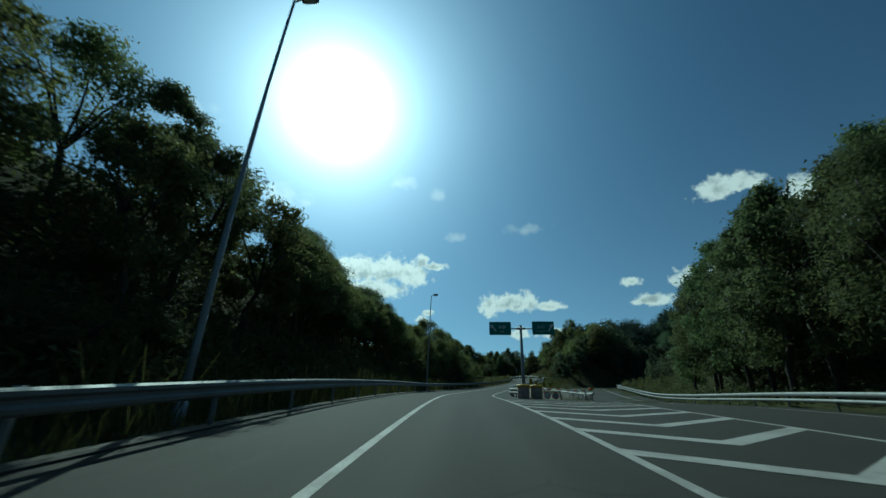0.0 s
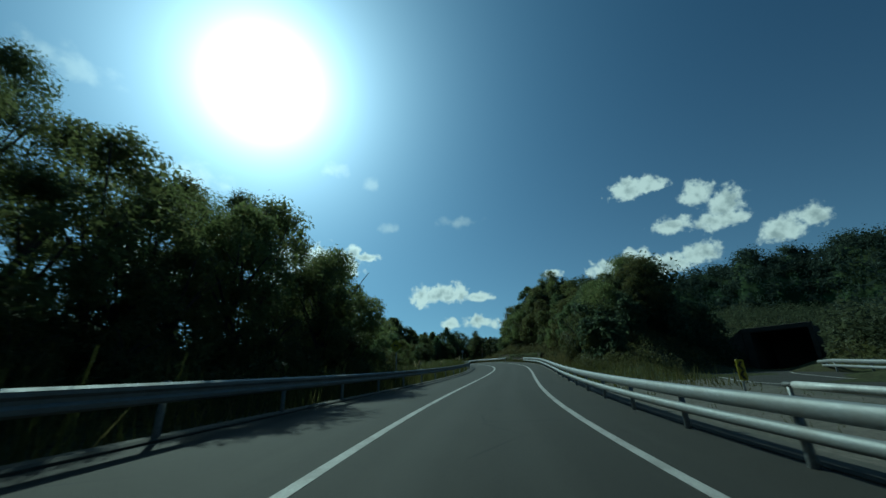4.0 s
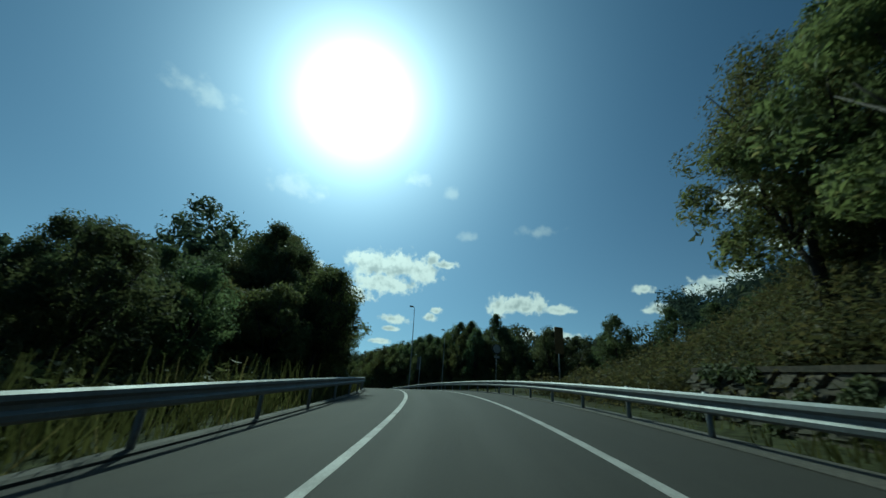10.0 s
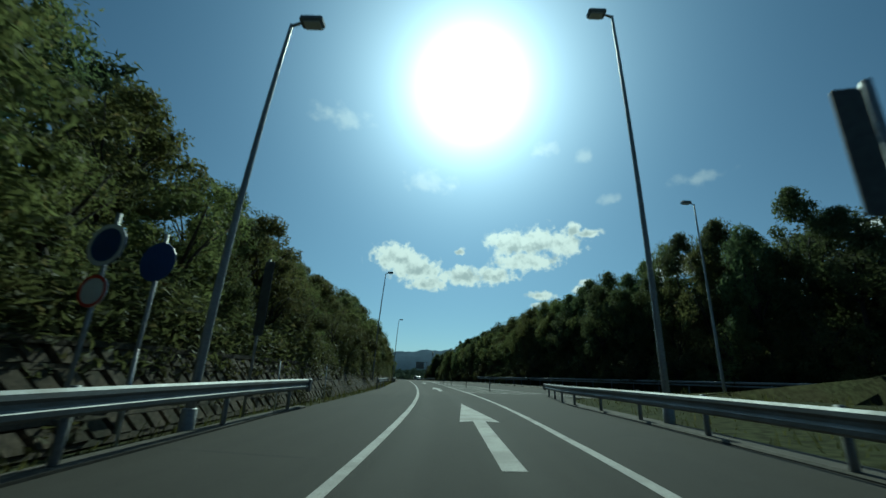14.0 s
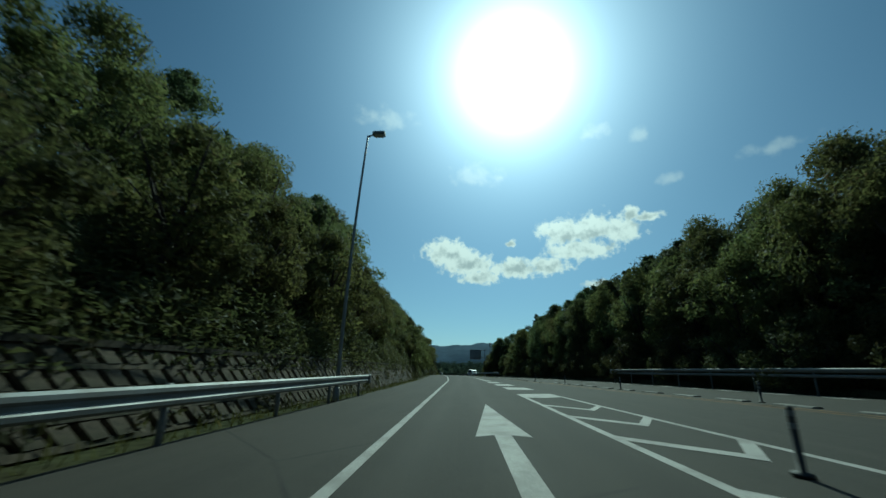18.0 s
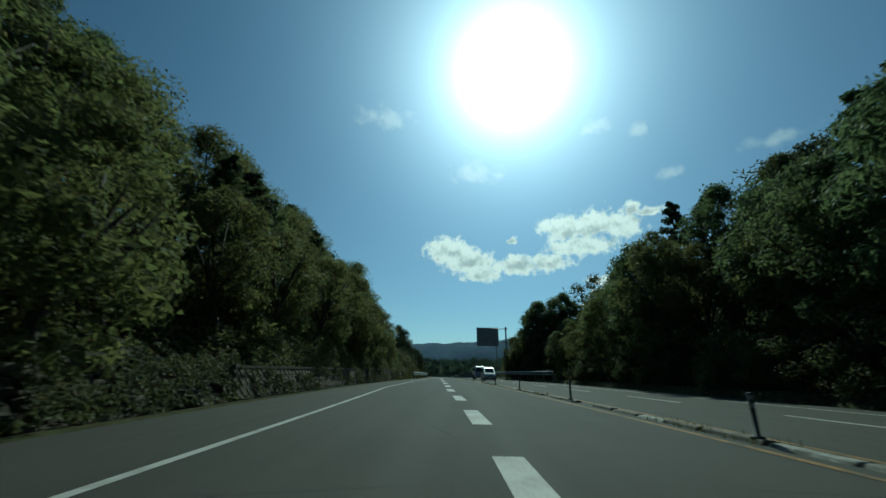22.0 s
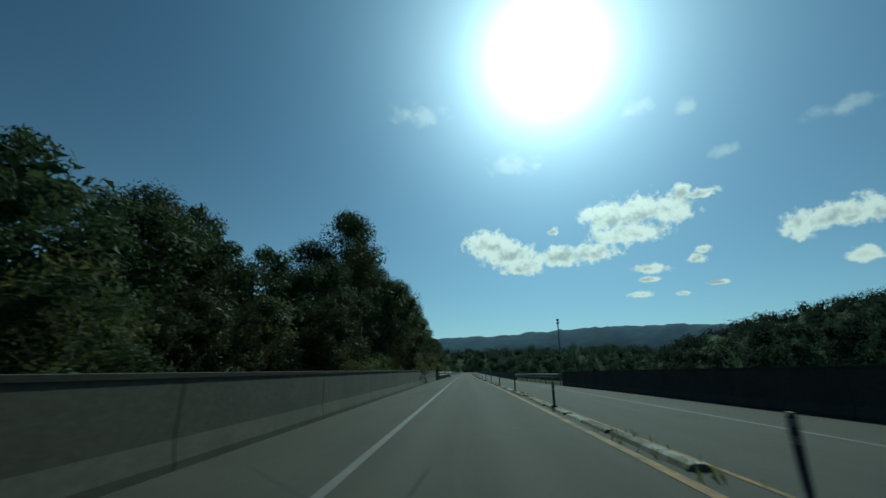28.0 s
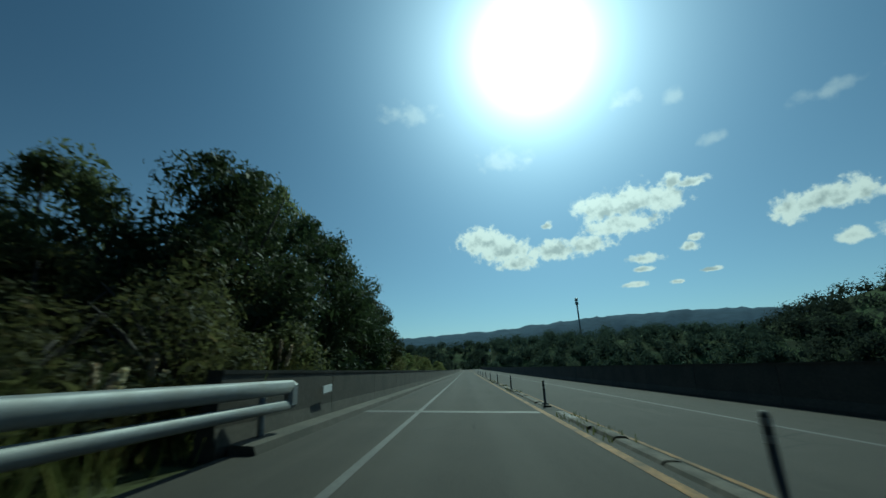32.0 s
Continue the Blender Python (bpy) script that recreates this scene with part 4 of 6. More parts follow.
def leaf_quads(places, normals, sizes, rng):
    """Folded leaf-clump quads: verts (n*4, 3)."""
    n = len(places)
    t = rng.normal(size=(n, 3))
    t -= (t * normals).sum(1, keepdims=True) * normals
    t /= np.linalg.norm(t, axis=1, keepdims=True) + 1e-9
    b = np.cross(normals, t)
    l, w = sizes[:, None] * 0.62, sizes[:, None] * rng.uniform(0.28, 0.5, (n, 1))
    fold = normals * sizes[:, None] * rng.uniform(-0.25, 0.1, (n, 1))
    return np.stack([places - t * l, places - b * w + fold, places + t * l * rng.uniform(0.8, 1.2, (n, 1)), places + b * w + fold], 1).reshape(-1, 3)


def quad_mesh(name, verts, mat):
    n = len(verts) // 4
    me = bpy.data.meshes.new(name)
    me.vertices.add(4 * n), me.loops.add(4 * n), me.polygons.add(n)
    me.vertices.foreach_set("co", np.asarray(verts, np.float32).ravel())
    me.loops.foreach_set("vertex_index", np.arange(4 * n, dtype=np.int32))
    me.polygons.foreach_set("loop_start", np.arange(0, 4 * n, 4, dtype=np.int32))
    me.polygons.foreach_set("loop_total", np.full(n, 4, np.int32))
    me.materials.append(mat)
    me.update(calc_edges=True)
    return me


def tri_mesh(name, quads, mat):
    """The same leaves as single bent blades, for what stays far off."""
    v = np.asarray(quads, np.float32).reshape(-1, 4, 3)
    mid = v.mean(1, keepdims=True)
    v = (mid + (v - mid) * 1.3)[:, :3].reshape(-1, 3)
    n = len(v) // 3
    me = bpy.data.meshes.new(name)
    me.vertices.add(3 * n), me.loops.add(3 * n), me.polygons.add(n)
    me.vertices.foreach_set("co", v.ravel())
    me.loops.foreach_set("vertex_index", np.arange(3 * n, dtype=np.int32))
    me.polygons.foreach_set("loop_start", np.arange(0, 3 * n, 3, dtype=np.int32))
    me.polygons.foreach_set("loop_total", np.full(n, 3, np.int32))
    me.materials.append(mat)
    me.update(calc_edges=True)
    return me


def clump_leaves(centres, radii, per, size, rng, flat=0.8, inner=0.35):
    """Leaf quads round clump centres."""
    c = np.repeat(np.asarray(centres, float), per, 0)
    r = np.repeat(np.asarray(radii, float), per)
    d = rng.normal(size=(len(c), 3))
    d /= np.linalg.norm(d, axis=1, keepdims=True)
    rad = r * (inner + (1 - inner) * rng.uniform(0, 1, len(c)) ** 0.5) * rng.uniform(0.85, 1.2, len(c))
    p = c + d * rad[:, None] * np.array([1, 1, flat])
    nrm = d + rng.normal(size=d.shape) * 0.7 + np.array([0, 0, 0.35])
    nrm /= np.linalg.norm(nrm, axis=1, keepdims=True)
    return leaf_quads(p, nrm, size * rng.uniform(0.55, 1.4, len(c)), rng)


def broadleaf(name, seed, height, spread, leaves, mat, label, size=0.195, clumps=40, low=0.25):
    """Trunk that forks into limbs, each ending in leafy clumps."""
    rng = np.random.default_rng(seed)
    top = empty(name, label, "tree", "roadside trees")
    bm = bmesh.new()
    fork = height * rng.uniform(0.28, 0.4)
    lean = rng.normal(size=2) * 0.25
    tube(bm, [(0, 0, -0.4), (0.0, 0, fork * 0.5), (lean[0], lean[1], fork)], [0.2, 0.15, 0.12], 7)
    centres, radii = [], []
    for k in range(7):
        a = k * 2.4 + rng.uniform(-0.4, 0.4)
        out, rise = spread * rng.uniform(0.35, 0.75), rng.uniform(0.45, 0.95)
        end = np.array([lean[0] + math.cos(a) * out, lean[1] + math.sin(a) * out, fork + (height - fork) * rise * 0.85])
        mid = (end + [lean[0], lean[1], fork]) / 2 + rng.normal(size=3) * 0.2
        tube(bm, [(lean[0], lean[1], fork - 0.1), tuple(mid), tuple(end)], [0.08, 0.055, 0.02], 5)
    part("trunk", bm, BARK, top, smooth=True)
    for k in range(clumps):
        z = low + (1 - low) * rng.uniform(0, 1)
        env = math.sin(math.pi * min(1, (z - low) / (1 - low) * 0.8 + 0.2)) ** 0.6
        a, rr = rng.uniform(0, 2 * math.pi), spread * env * rng.uniform(0.25, 1.0) ** 0.6
        centres.append((lean[0] + math.cos(a) * rr * 0.85, lean[1] + math.sin(a) * rr * 0.85, z * height * 0.95))
        radii.append(spread * rng.uniform(0.16, 0.34))
    quads = np.concatenate([clump_leaves(centres, radii, 33 * leaves // (10 * clumps), size * 0.66, rng, 0.8, 0.66), clump_leaves(centres, np.array(radii) * 0.75, 34, size * 1.2, rng, 0.8, 0.45)])
    crown = new("crown", tri_mesh("crown", quads, mat))
    crown.parent = top
    return top


def conifer(name, seed, height, spread, mat, label):
    rng = np.random.default_rng(seed)
    top = empty(name, label, "tree", "roadside trees")
    bm = bmesh.new()
    tube(bm, [(0, 0, -0.4), (0.1, 0, height * 0.5), (0.05, 0.05, height * 0.97)], [0.2, 0.12, 0.03], 7)
    centres, radii = [], []
    for k in range(46):
        z = 0.12 + 0.88 * k / 46
        a, out = k * 2.4, spread * (1.05 - z) ** 0.75 * rng.uniform(0.7, 1.1)
        tube(bm, [(0.05, 0.02, z * height), (math.cos(a) * out * 0.9, math.sin(a) * out * 0.9, z * height + out * 0.28)], [0.035, 0.012], 4)
        for f in (0.45, 0.75, 1.0):
            centres.append((math.cos(a) * out * f, math.sin(a) * out * f, z * height + out * 0.3 * f))
            radii.append(0.22 + 0.3 * (1 - z) * rng.uniform(0.7, 1.2))
    part("trunk", bm, BARK, top, smooth=True)
    crown = new("crown", tri_mesh("crown", clump_leaves(centres, radii, 26, 0.23, rng, 0.7), mat))
    crown.parent = top
    return top


def bare_tree(s, u):
    rng = np.random.default_rng(5)
    top = empty("dead_tree", "bare grey dead tree above the leafy crowns", "tree", m=stand(s, u, float(ground_height(s, u))))
    bm = bmesh.new()
    tube(bm, [(0, 0, -0.3), (0.1, 0, 5), (0.2, 0.1, 11.0)], [0.16, 0.11, 0.07], 7)
    for k in range(9):
        a = k * 2.4
        b0 = np.array([0.15, 0.05, 8.9 + k * 0.24])
        e = b0 + [math.cos(a) * 1.3, math.sin(a) * 1.3, 1.3 + 0.3 * rng.uniform()]
        m = (b0 + e) / 2 + rng.normal(size=3) * 0.15
        tube(bm, [tuple(b0), tuple(m), tuple(e), tuple(e + [0.25 * math.cos(a + 1), 0.25 * math.sin(a + 1), 0.6])], [0.06, 0.045, 0.03, 0.012], 5)
        tube(bm, [tuple(m), tuple(m + [0.5 * math.cos(a + 2), 0.5 * math.sin(a + 2), 0.7])], [0.03, 0.01], 4)
    part("trunk", bm, DEAD_WOOD, top, smooth=True)


KINDS = [
    broadleaf("oak_tree", 11, 7.5, 3.0, 2300, LEAF_OAK, "broad oak with dense green and some yellowing leaves"),
    broadleaf("oak_tree", 12, 8.5, 3.4, 2400, LEAF_OAK, "broad oak with dense green and some yellowing leaves"),
    broadleaf("evergreen_tree", 13, 8.0, 2.7, 2300, LEAF_DARK, "dense dark evergreen tree on the slope", 0.215, 48),
    broadleaf("evergreen_tree", 14, 9.5, 3.0, 2500, LEAF_DARK, "dense dark evergreen tree on the slope", 0.215, 52),
    broadleaf("young_tree", 15, 5.0, 2.2, 1500, LEAF_OAK, "low young tree with light green leaves", 0.165, 30, 0.12),
    broadleaf("bushy_tree", 16, 4.2, 2.4, 1600, LEAF_BUSH, "bushy low tree overgrown with creepers", 0.165, 30, 0.05),
    conifer("pine_tree", 17, 8.5, 2.6, LEAF_PINE, "dark pine with level tiers of needles"),
    broadleaf("tall_oak_tree", 18, 12.0, 4.0, 4600, LEAF_OAK, "tall broad oak with a deep leafy crown", 0.18, 66),
    broadleaf("tall_evergreen_tree", 19, 13.0, 3.7, 4600, LEAF_DARK, "tall dense dark evergreen tree", 0.18, 66),
    # the next two carry their shaded side in the leaf colour
    broadleaf("dark_oak_tree", 20, 9.0, 3.2, 2600, LEAF_SHADED, "dense evergreen oak beside the bridge, leaves coloured dark for shade", 0.2, 50, 0.12),
    broadleaf("tall_dark_oak_tree", 23, 12.5, 4.0, 4600, LEAF_SHADED, "tall evergreen oak beside the bridge, leaves coloured dark for shade", 0.185, 66, 0.12),
]
USED = [False] * len(KINDS)
TALL = [7.5, 8.5, 8.0, 9.5, 5.0, 4.2, 8.5, 12.0, 13.0, 9.0, 12.5]
# height of the tree tops over the road where they stand 10 m out; it grows with the distance out
TOP_LEFT = table((-60, 9.4), (25, 9.4), (42, 8.7), (56, 8.3), (62, 7.4), (68, 7.8), (74, 8.6), (84, 7.2), (90, 4.3), (97, 2.4), (102, 2.3), (110, 3.6), (120, 4.0), (134, 3.6), (138, 4.2), (145, 4.9), (152, 5.2), (159, 6.0), (164, 8.1), (168, 11.0), (176, 11.2), (180, 9.5), (185, 8.6), (188, 11.0), (192, 12.4), (197, 12.6), (201, 9.6), (205, 8.8), (244, 8.8), (252, 9.2), (257, 8.2), (266, 10.8), (282, 11.0), (294, 12.2), (299, 10.0), (330, 9.4), (377, 10.4), (382, 10.4), (385, 9.4), (388, 8.6), (391, 7.9), (396, 6.8), (401, 6.1), (403, 5.0), (410, 4.9), (427, 6.3), (445, 6.6), (462, 6.0), (470, 7.0), (476, 7.0), (483, 7.2), (486, 8.4), (488, 10.3), (490, 12.2), (494, 14.0), (498, 14.0), (503, 10.4), (506, 9.0), (509, 13.2), (512, 12.0), (527, 13.8), (533, 8.6), (545, 6.6), (548, 9.2), (554, 11.0), (566, 10.4), (575, 7.5), (600, 4.0), (960, 4.0))
TOP_RIGHT = table((-60, 7.4), (30, 7.2), (40, 6.3), (48, 5.0), (56, 4.0), (90, 4.0), (101, 5.6), (105, 7.8), (110, 8.2), (114, 7.4), (118, 6.9), (124, 7.4), (130, 8.3), (135, 9.6), (139, 10.8), (149, 11.2), (153, 8.8), (158, 4.8), (168, 4.8), (190, 4.8), (205, 4.3), (218, 5.0), (229, 6.4), (292, 6.9), (311, 7.4), (329, 7.9), (360, 8.0), (372, 8.3), (384, 6.0), (390, 5.3), (396, 5.2), (400, 6.4), (405, 8.8), (409, 7.4), (412, 6.0), (416, 3.4), (420, 2.4), (960, 2.4))


def top_height(s, u):
    """How high tree tops reach over the road at (s, u)."""
    out = np.minimum(np.abs(u), np.where(np.asarray(u) < 0, np.interp(s, [90, 100, 230, 270], [26.0, 20.0, 18.0, 24.0]), 42.0))
    at = s - np.where(np.asarray(u) < 0, 1.2, np.where(np.asarray(s) < 165, 0.75, 0.0)) * (np.minimum(out, 26.0) - 10) * (s > 66)
    t = np.where(np.asarray(u) < 0, TOP_LEFT(at), TOP_RIGHT(at))
    return 1.17 + (t - 1.17) * out / 10


def plant(kinds, s, u, fill, turn):
    """The kind whose height suits best, drawn up to the height of the woods there."""
    base = float(ground_height(s, u))
    high = float(top_height(s, u)) * fill * 1.06 - base
    if high < 1.3:
        return None
    order = sorted(kinds, key=lambda k: abs(TALL[k] - high))
    kind = order[int(RNG.integers(min(2, len(order))))]
    p = spot(s, u, 0.0)
    m = pose(float(p[0]), float(p[1]), float(p[2]) + base - 0.15, 0, 0, turn)
    if not USED[kind]:
        USED[kind] = True
        ob = KINDS[kind]
        ob.matrix_basis = m
    else:
        ob = copy_thing(KINDS[kind], m)
    up = high / TALL[kind]
    wide = min(1.3, max(0.55, up)) * RNG.uniform(0.9, 1.12)
    ob.scale = (wide, wide, up)
    return ob


# tree belts: from s, to s, nearest and farthest distance out from the road's edge, spacing along, share of the full height, kinds
LEFT_BELTS = [
    (474, 521, 1.6, 3.0, 2.2, 0.3, 0.5, (5, 5, 4)),
    (534, 548, 1.8, 3.4, 2.2, 0.4, 0.6, (5, 5, 4)),
    (522, 534, 4.2, 6.0, 2.4, 0.4, 0.6, (5, 4)),
    (-10, 88, 3.8, 5.2, 3.6, 0.28, 0.45, (5, 5, 4)),
    (444, 476, 5.0, 7.5, 2.6, 0.45, 0.7, (5, 9)),
    (-12, 58, 6.0, 8.0, 4.4, 0.85, 1.02, (2, 3, 0, 1, 4)),
    (-12, 60, 10.0, 13.5, 4.4, 0.96, 1.06, (3, 2, 1, 8)),
    (28, 60, 6.8, 8.8, 3.4, 0.9, 1.02, (1, 3, 0)),
    (60, 88, 5.5, 9.0, 3.4, 0.85, 1.02, (1, 0, 7)),
    (58, 90, 4.8, 6.4, 3.0, 0.45, 0.7, (5, 4, 0)),
    (62, 92, 10.5, 15.0, 3.4, 0.9, 1.0, (7, 8, 1)),
    (97, 150, 13.0, 17.0, 2.3, 0.98, 1.05, (3, 2, 0, 2)),
    (97, 146, 9.5, 12.5, 2.8, 0.7, 0.92, (2, 0, 4)),
    (104, 164, 20.0, 27.0, 3.4, 0.85, 1.0, (3, 8, 2)),
    (146, 166, 10.0, 17.0, 2.2, 0.92, 1.03, (3, 2, 8)),
    (148, 186, 5.0, 8.0, 3.4, 0.82, 1.0, (3, 2, 0, 8, 7)),
    (164, 181, 3.0, 4.2, 3.2, 0.9, 1.0, (3, 2, 1)),
    (166, 200, 8.5, 12.0, 3.2, 0.88, 1.0, (7, 8, 3)),
    (187, 195.5, 3.0, 4.2, 3.0, 0.95, 1.03, (6, 7, 6)),
    (176, 385, 2.6, 4.2, 3.8, 0.62, 0.9, (4, 5, 0, 4)),
    (204, 392, 5.5, 8.5, 3.8, 0.85, 1.0, (0, 1, 2, 4, 6)),
    (204, 398, 10.0, 15.0, 4.2, 0.88, 1.02, (0, 1, 2, 3, 4)),
    (386, 436, 4.2, 6.0, 2.8, 0.75, 1.0, (5, 4, 5)),
    (388, 440, 8.5, 12.0, 3.2, 0.85, 1.02, (4, 0, 5, 2)),
    (436, 476, 8.0, 12.0, 3.4, 0.8, 1.0, (9, 10, 9)),
    (440, 484, 14.0, 20.0, 3.4, 0.88, 1.02, (10, 9)),
    (476, 527, 3.2, 5.2, 3.4, 0.85, 1.0, (10, 9, 8, 10)),
    (478, 526, 8.0, 12.0, 4.0, 0.88, 1.02, (10, 9)),
    (530, 546, 6.0, 10.0, 2.6, 0.85, 1.0, (9, 2, 9)),
    (545, 562, 13.0, 18.0, 2.2, 0.5, 0.6, (10, 9, 8)),
    (543, 550, 4.5, 7.0, 2.4, 0.5, 0.75, (4, 5)),
    (548, 572, 3.8, 5.6, 3.2, 0.95, 1.05, (9, 10, 9)),
    (574, 760, 8.0, 24.0, 6.0, 0.8, 1.1, (0, 1, 4)),
]
RIGHT_BELTS = [
    (225, 404, 1.6, 2.8, 2.6, 0.22, 0.42, (5, 5, 4)),
    (176, 226, 2.0, 4.0, 2.8, 0.3, 0.55, (5, 5, 4)),
    (-8, 50, 1.2, 4.0, 4.0, 0.85, 1.0, (2, 3, 3, 8)),
    (-8, 54, 6.0, 10.0, 4.2, 0.88, 1.02, (3, 8, 2)),
    (100, 150, 4.0, 6.0, 2.8, 0.75, 1.0, (5, 2, 4, 0)),
    (106, 149, 7.5, 10.5, 2.9, 0.95, 1.06, (2, 3, 1, 7)),
    (138, 150, 5.5, 7.5, 2.4, 0.9, 1.04, (3, 7, 8)),
    (112, 146, 11.5, 15.0, 3.4, 0.95, 1.06, (3, 7, 8)),
    (228, 306, 6.0, 9.0, 4.0, 0.92, 1.05, (2, 0, 3, 1)),
    (172, 226, 4.5, 9.0, 4.4, 0.8, 1.0, (2, 0, 5, 3)),
    (225, 405, 3.2, 5.0, 4.0, 0.7, 0.95, (2, 0, 5, 4)),
    (300, 408, 6.5, 9.5, 4.0, 0.88, 1.02, (2, 3, 6, 0)),
    (401, 408, 4.0, 7.0, 1.8, 0.92, 1.02, (3, 2, 8)),
    (402, 416, 2.0, 3.8, 1.4, 0.7, 0.95, (5, 5, 4)),
]


def belts(rows, side):
    for s0, s1, d0, d1, gap, lo, hi, kinds in rows:
        s = s0
        while s < s1:
            d = RNG.uniform(d0, d1)
            at = s + RNG.uniform(-0.3, 0.3) * gap
            if side < 0:
                u = float(LEFT_EDGE(at)) - d
            else:
                u = (float(RAMP_TWO(at)) + 5 if at < 66 else float(RAMP_EDGE(at)) if at < 165 else float(EAST_EDGE(at))) + d
            plant(kinds, at, u, RNG.uniform(lo, hi), RNG.uniform(0, 360))
            s += gap * RNG.uniform(0.8, 1.2)


belts(LEFT_BELTS, -1)
belts(RIGHT_BELTS, 1)
bare_tree(505.0, -9.8)


def stuff(name, verts, mat, label, category):
    ob = new(name, (quad_mesh if name == "grass" else tri_mesh)(name, verts, mat))
    return tagged(ob, label, category, kind="stuff")


def scatter_ground(s, u, lift):
    p = spot(s, u, 0.0)
    p[:, 2] += ground_height(s, u) + lift
    return p


def undergrowth(name, s0, s1, count, near, far, side, size, tall, mat, label):
    """Low leaves over the slopes."""
    rng = RNG
    count, size = 2 * count, size * 0.74
    s = rng.uniform(s0, s1, count)
    d = near + (far - near) * rng.uniform(0, 1, count) ** 1.4
    if side < 0:
        u = LEFT_EDGE(s) - d
    else:
        u = np.where(s < 165, RAMP_EDGE(s), EAST_EDGE(s)) + d
    if side > 0:
        keep = (s > 122) | (np.abs(u - RAMP_TWO(s)) > 5.4) & ((u > RAMP_TWO(s)) | (s > 88))
        s, u, d = s[keep], u[keep], d[keep]
        count = len(s)
    lump = 0.5 + 0.5 * np.sin(s * 0.9 + 3 * np.sin(d * 0.7)) * np.sin(s * 0.37 + d)
    p = scatter_ground(s, u, rng.uniform(0, 1, count) * tall * (0.35 + 0.9 * lump))
    nrm = rng.normal(size=p.shape) * 0.6 + np.array([0, 0, 0.9])
    nrm /= np.linalg.norm(nrm, axis=1, keepdims=True)
    stuff(name, leaf_quads(p, nrm, size * rng.uniform(0.6, 1.4, count), rng), mat, label, "undergrowth")


undergrowth("undergrowth", -30, 165, 40000, 2.4, 16, -1, 0.26, 1.3, LEAF_BUSH, "tangled green undergrowth under the roadside trees")
undergrowth("undergrowth", 170, 305, 70000, 2.0, 17, -1, 0.23, 1.7, LEAF_BUSH, "dense creepers and bushes over the retaining wall")
undergrowth("undergrowth", 300, 440, 60000, 2.1, 15, -1, 0.23, 1.7, LEAF_BUSH, "dense creepers and bushes on the rocky slope")
undergrowth("undergrowth", 352, 399, 9000, 1.45, 3.0, -1, 0.2, 1.3, LEAF_BUSH, "creepers and weeds over the top of the low wall")
undergrowth("undergrowth", 176, 350, 12000, 2.4, 7.0, -1, 0.16, 1.2, LEAF_DRY, "dry brown weeds above the block wall and the rock")
undergrowth("undergrowth", 172, 311, 22000, 1.45, 3.0, -1, 0.2, 1.3, LEAF_BUSH, "creepers and weeds hanging over the top of the wall")
undergrowth("undergrowth", 119, 152, 6000, 2.0, 3.6, 1, 0.18, 0.8, LEAF_BUSH, "weeds growing over the low wall")
undergrowth("undergrowth", 500, 548, 16000, 0.9, 9, -1, 0.24, 1.3, LEAF_BUSH, "weeds and bushes behind the guardrail")
undergrowth("undergrowth", 92, 165, 36000, 2.4, 15, 1, 0.16, 1.1, LEAF_BUSH, "weeds and creepers on the cut slope")
undergrowth("undergrowth", 100, 165, 26000, 2.0, 13, 1, 0.16, 1.3, LEAF_DRY, "dry brown weeds on the cut slope")
undergrowth("undergrowth", 58, 128, 30000, 14.0, 62, 1, 0.34, 1.2, LEAF_BUSH, "long grass and bushes on the slopes by the underpass")
undergrowth("undergrowth", 200, 430, 50000, 1.5, 18, 1, 0.32, 1.6, LEAF_BUSH, "dense bushes on the slope across the road")
undergrowth("undergrowth", 84, 160, 60000, 22, 105, 1, 0.5, 4.0, LEAF_FAR, "dense bushes over the slope above the underpass")
undergrowth("undergrowth", -10, 70, 26000, 6.0, 34, 1, 0.24, 1.3, LEAF_BUSH, "bushes on the hillside across the second ramp")


def blades(place, height, width, rng):
    """Upright grass blades as thin bent quads."""
    p = place
    n = len(p)
    a = rng.uniform(0, 2 * math.pi, n)
    side = np.stack([np.cos(a), np.sin(a), 0 * a], -1) * width
    h = height * rng.uniform(0.5, 1.3, n)[:, None] * np.array([0, 0, 1.0])
    bend = rng.normal(size=(n, 3)) * np.array([0.25, 0.25, 0]) * height
    return np.stack([p - side, p + side, p + side * 0.3 + h + bend, p - side * 0.3 + h + bend], 1).reshape(-1, 3)


def grass(s0, s1, count, near, far, side, height, label):
    rng = RNG
    s = rng.uniform(s0, s1, count)
    d = rng.uniform(near, far, count)
    u = LEFT_EDGE(s) - d if side < 0 else np.where(s < 217, RAMP_EDGE(s), EAST_EDGE(s)) + d
    if side > 0:
        keep = (s > 122) | (np.abs(u - RAMP_TWO(s)) > 4.6)
        s, u, d = s[keep], u[keep], d[keep]
        count = len(s)
    tuft = 0.4 + 0.8 * (0.5 + 0.5 * np.sin(s * 1.7 + 2.0 * np.sin(d * 1.3))) ** 2
    p = scatter_ground(s, u, 0.0)
    v = blades(p, 1.0, 0.02, rng).reshape(-1, 4, 3)
    v[:, 2:, :] = p[:, None, :] + (v[:, 2:, :] - p[:, None, :]) * (height * tuft)[:, None, None]
    stuff("grass", v.reshape(-1, 3), GRASS, label, "grass")


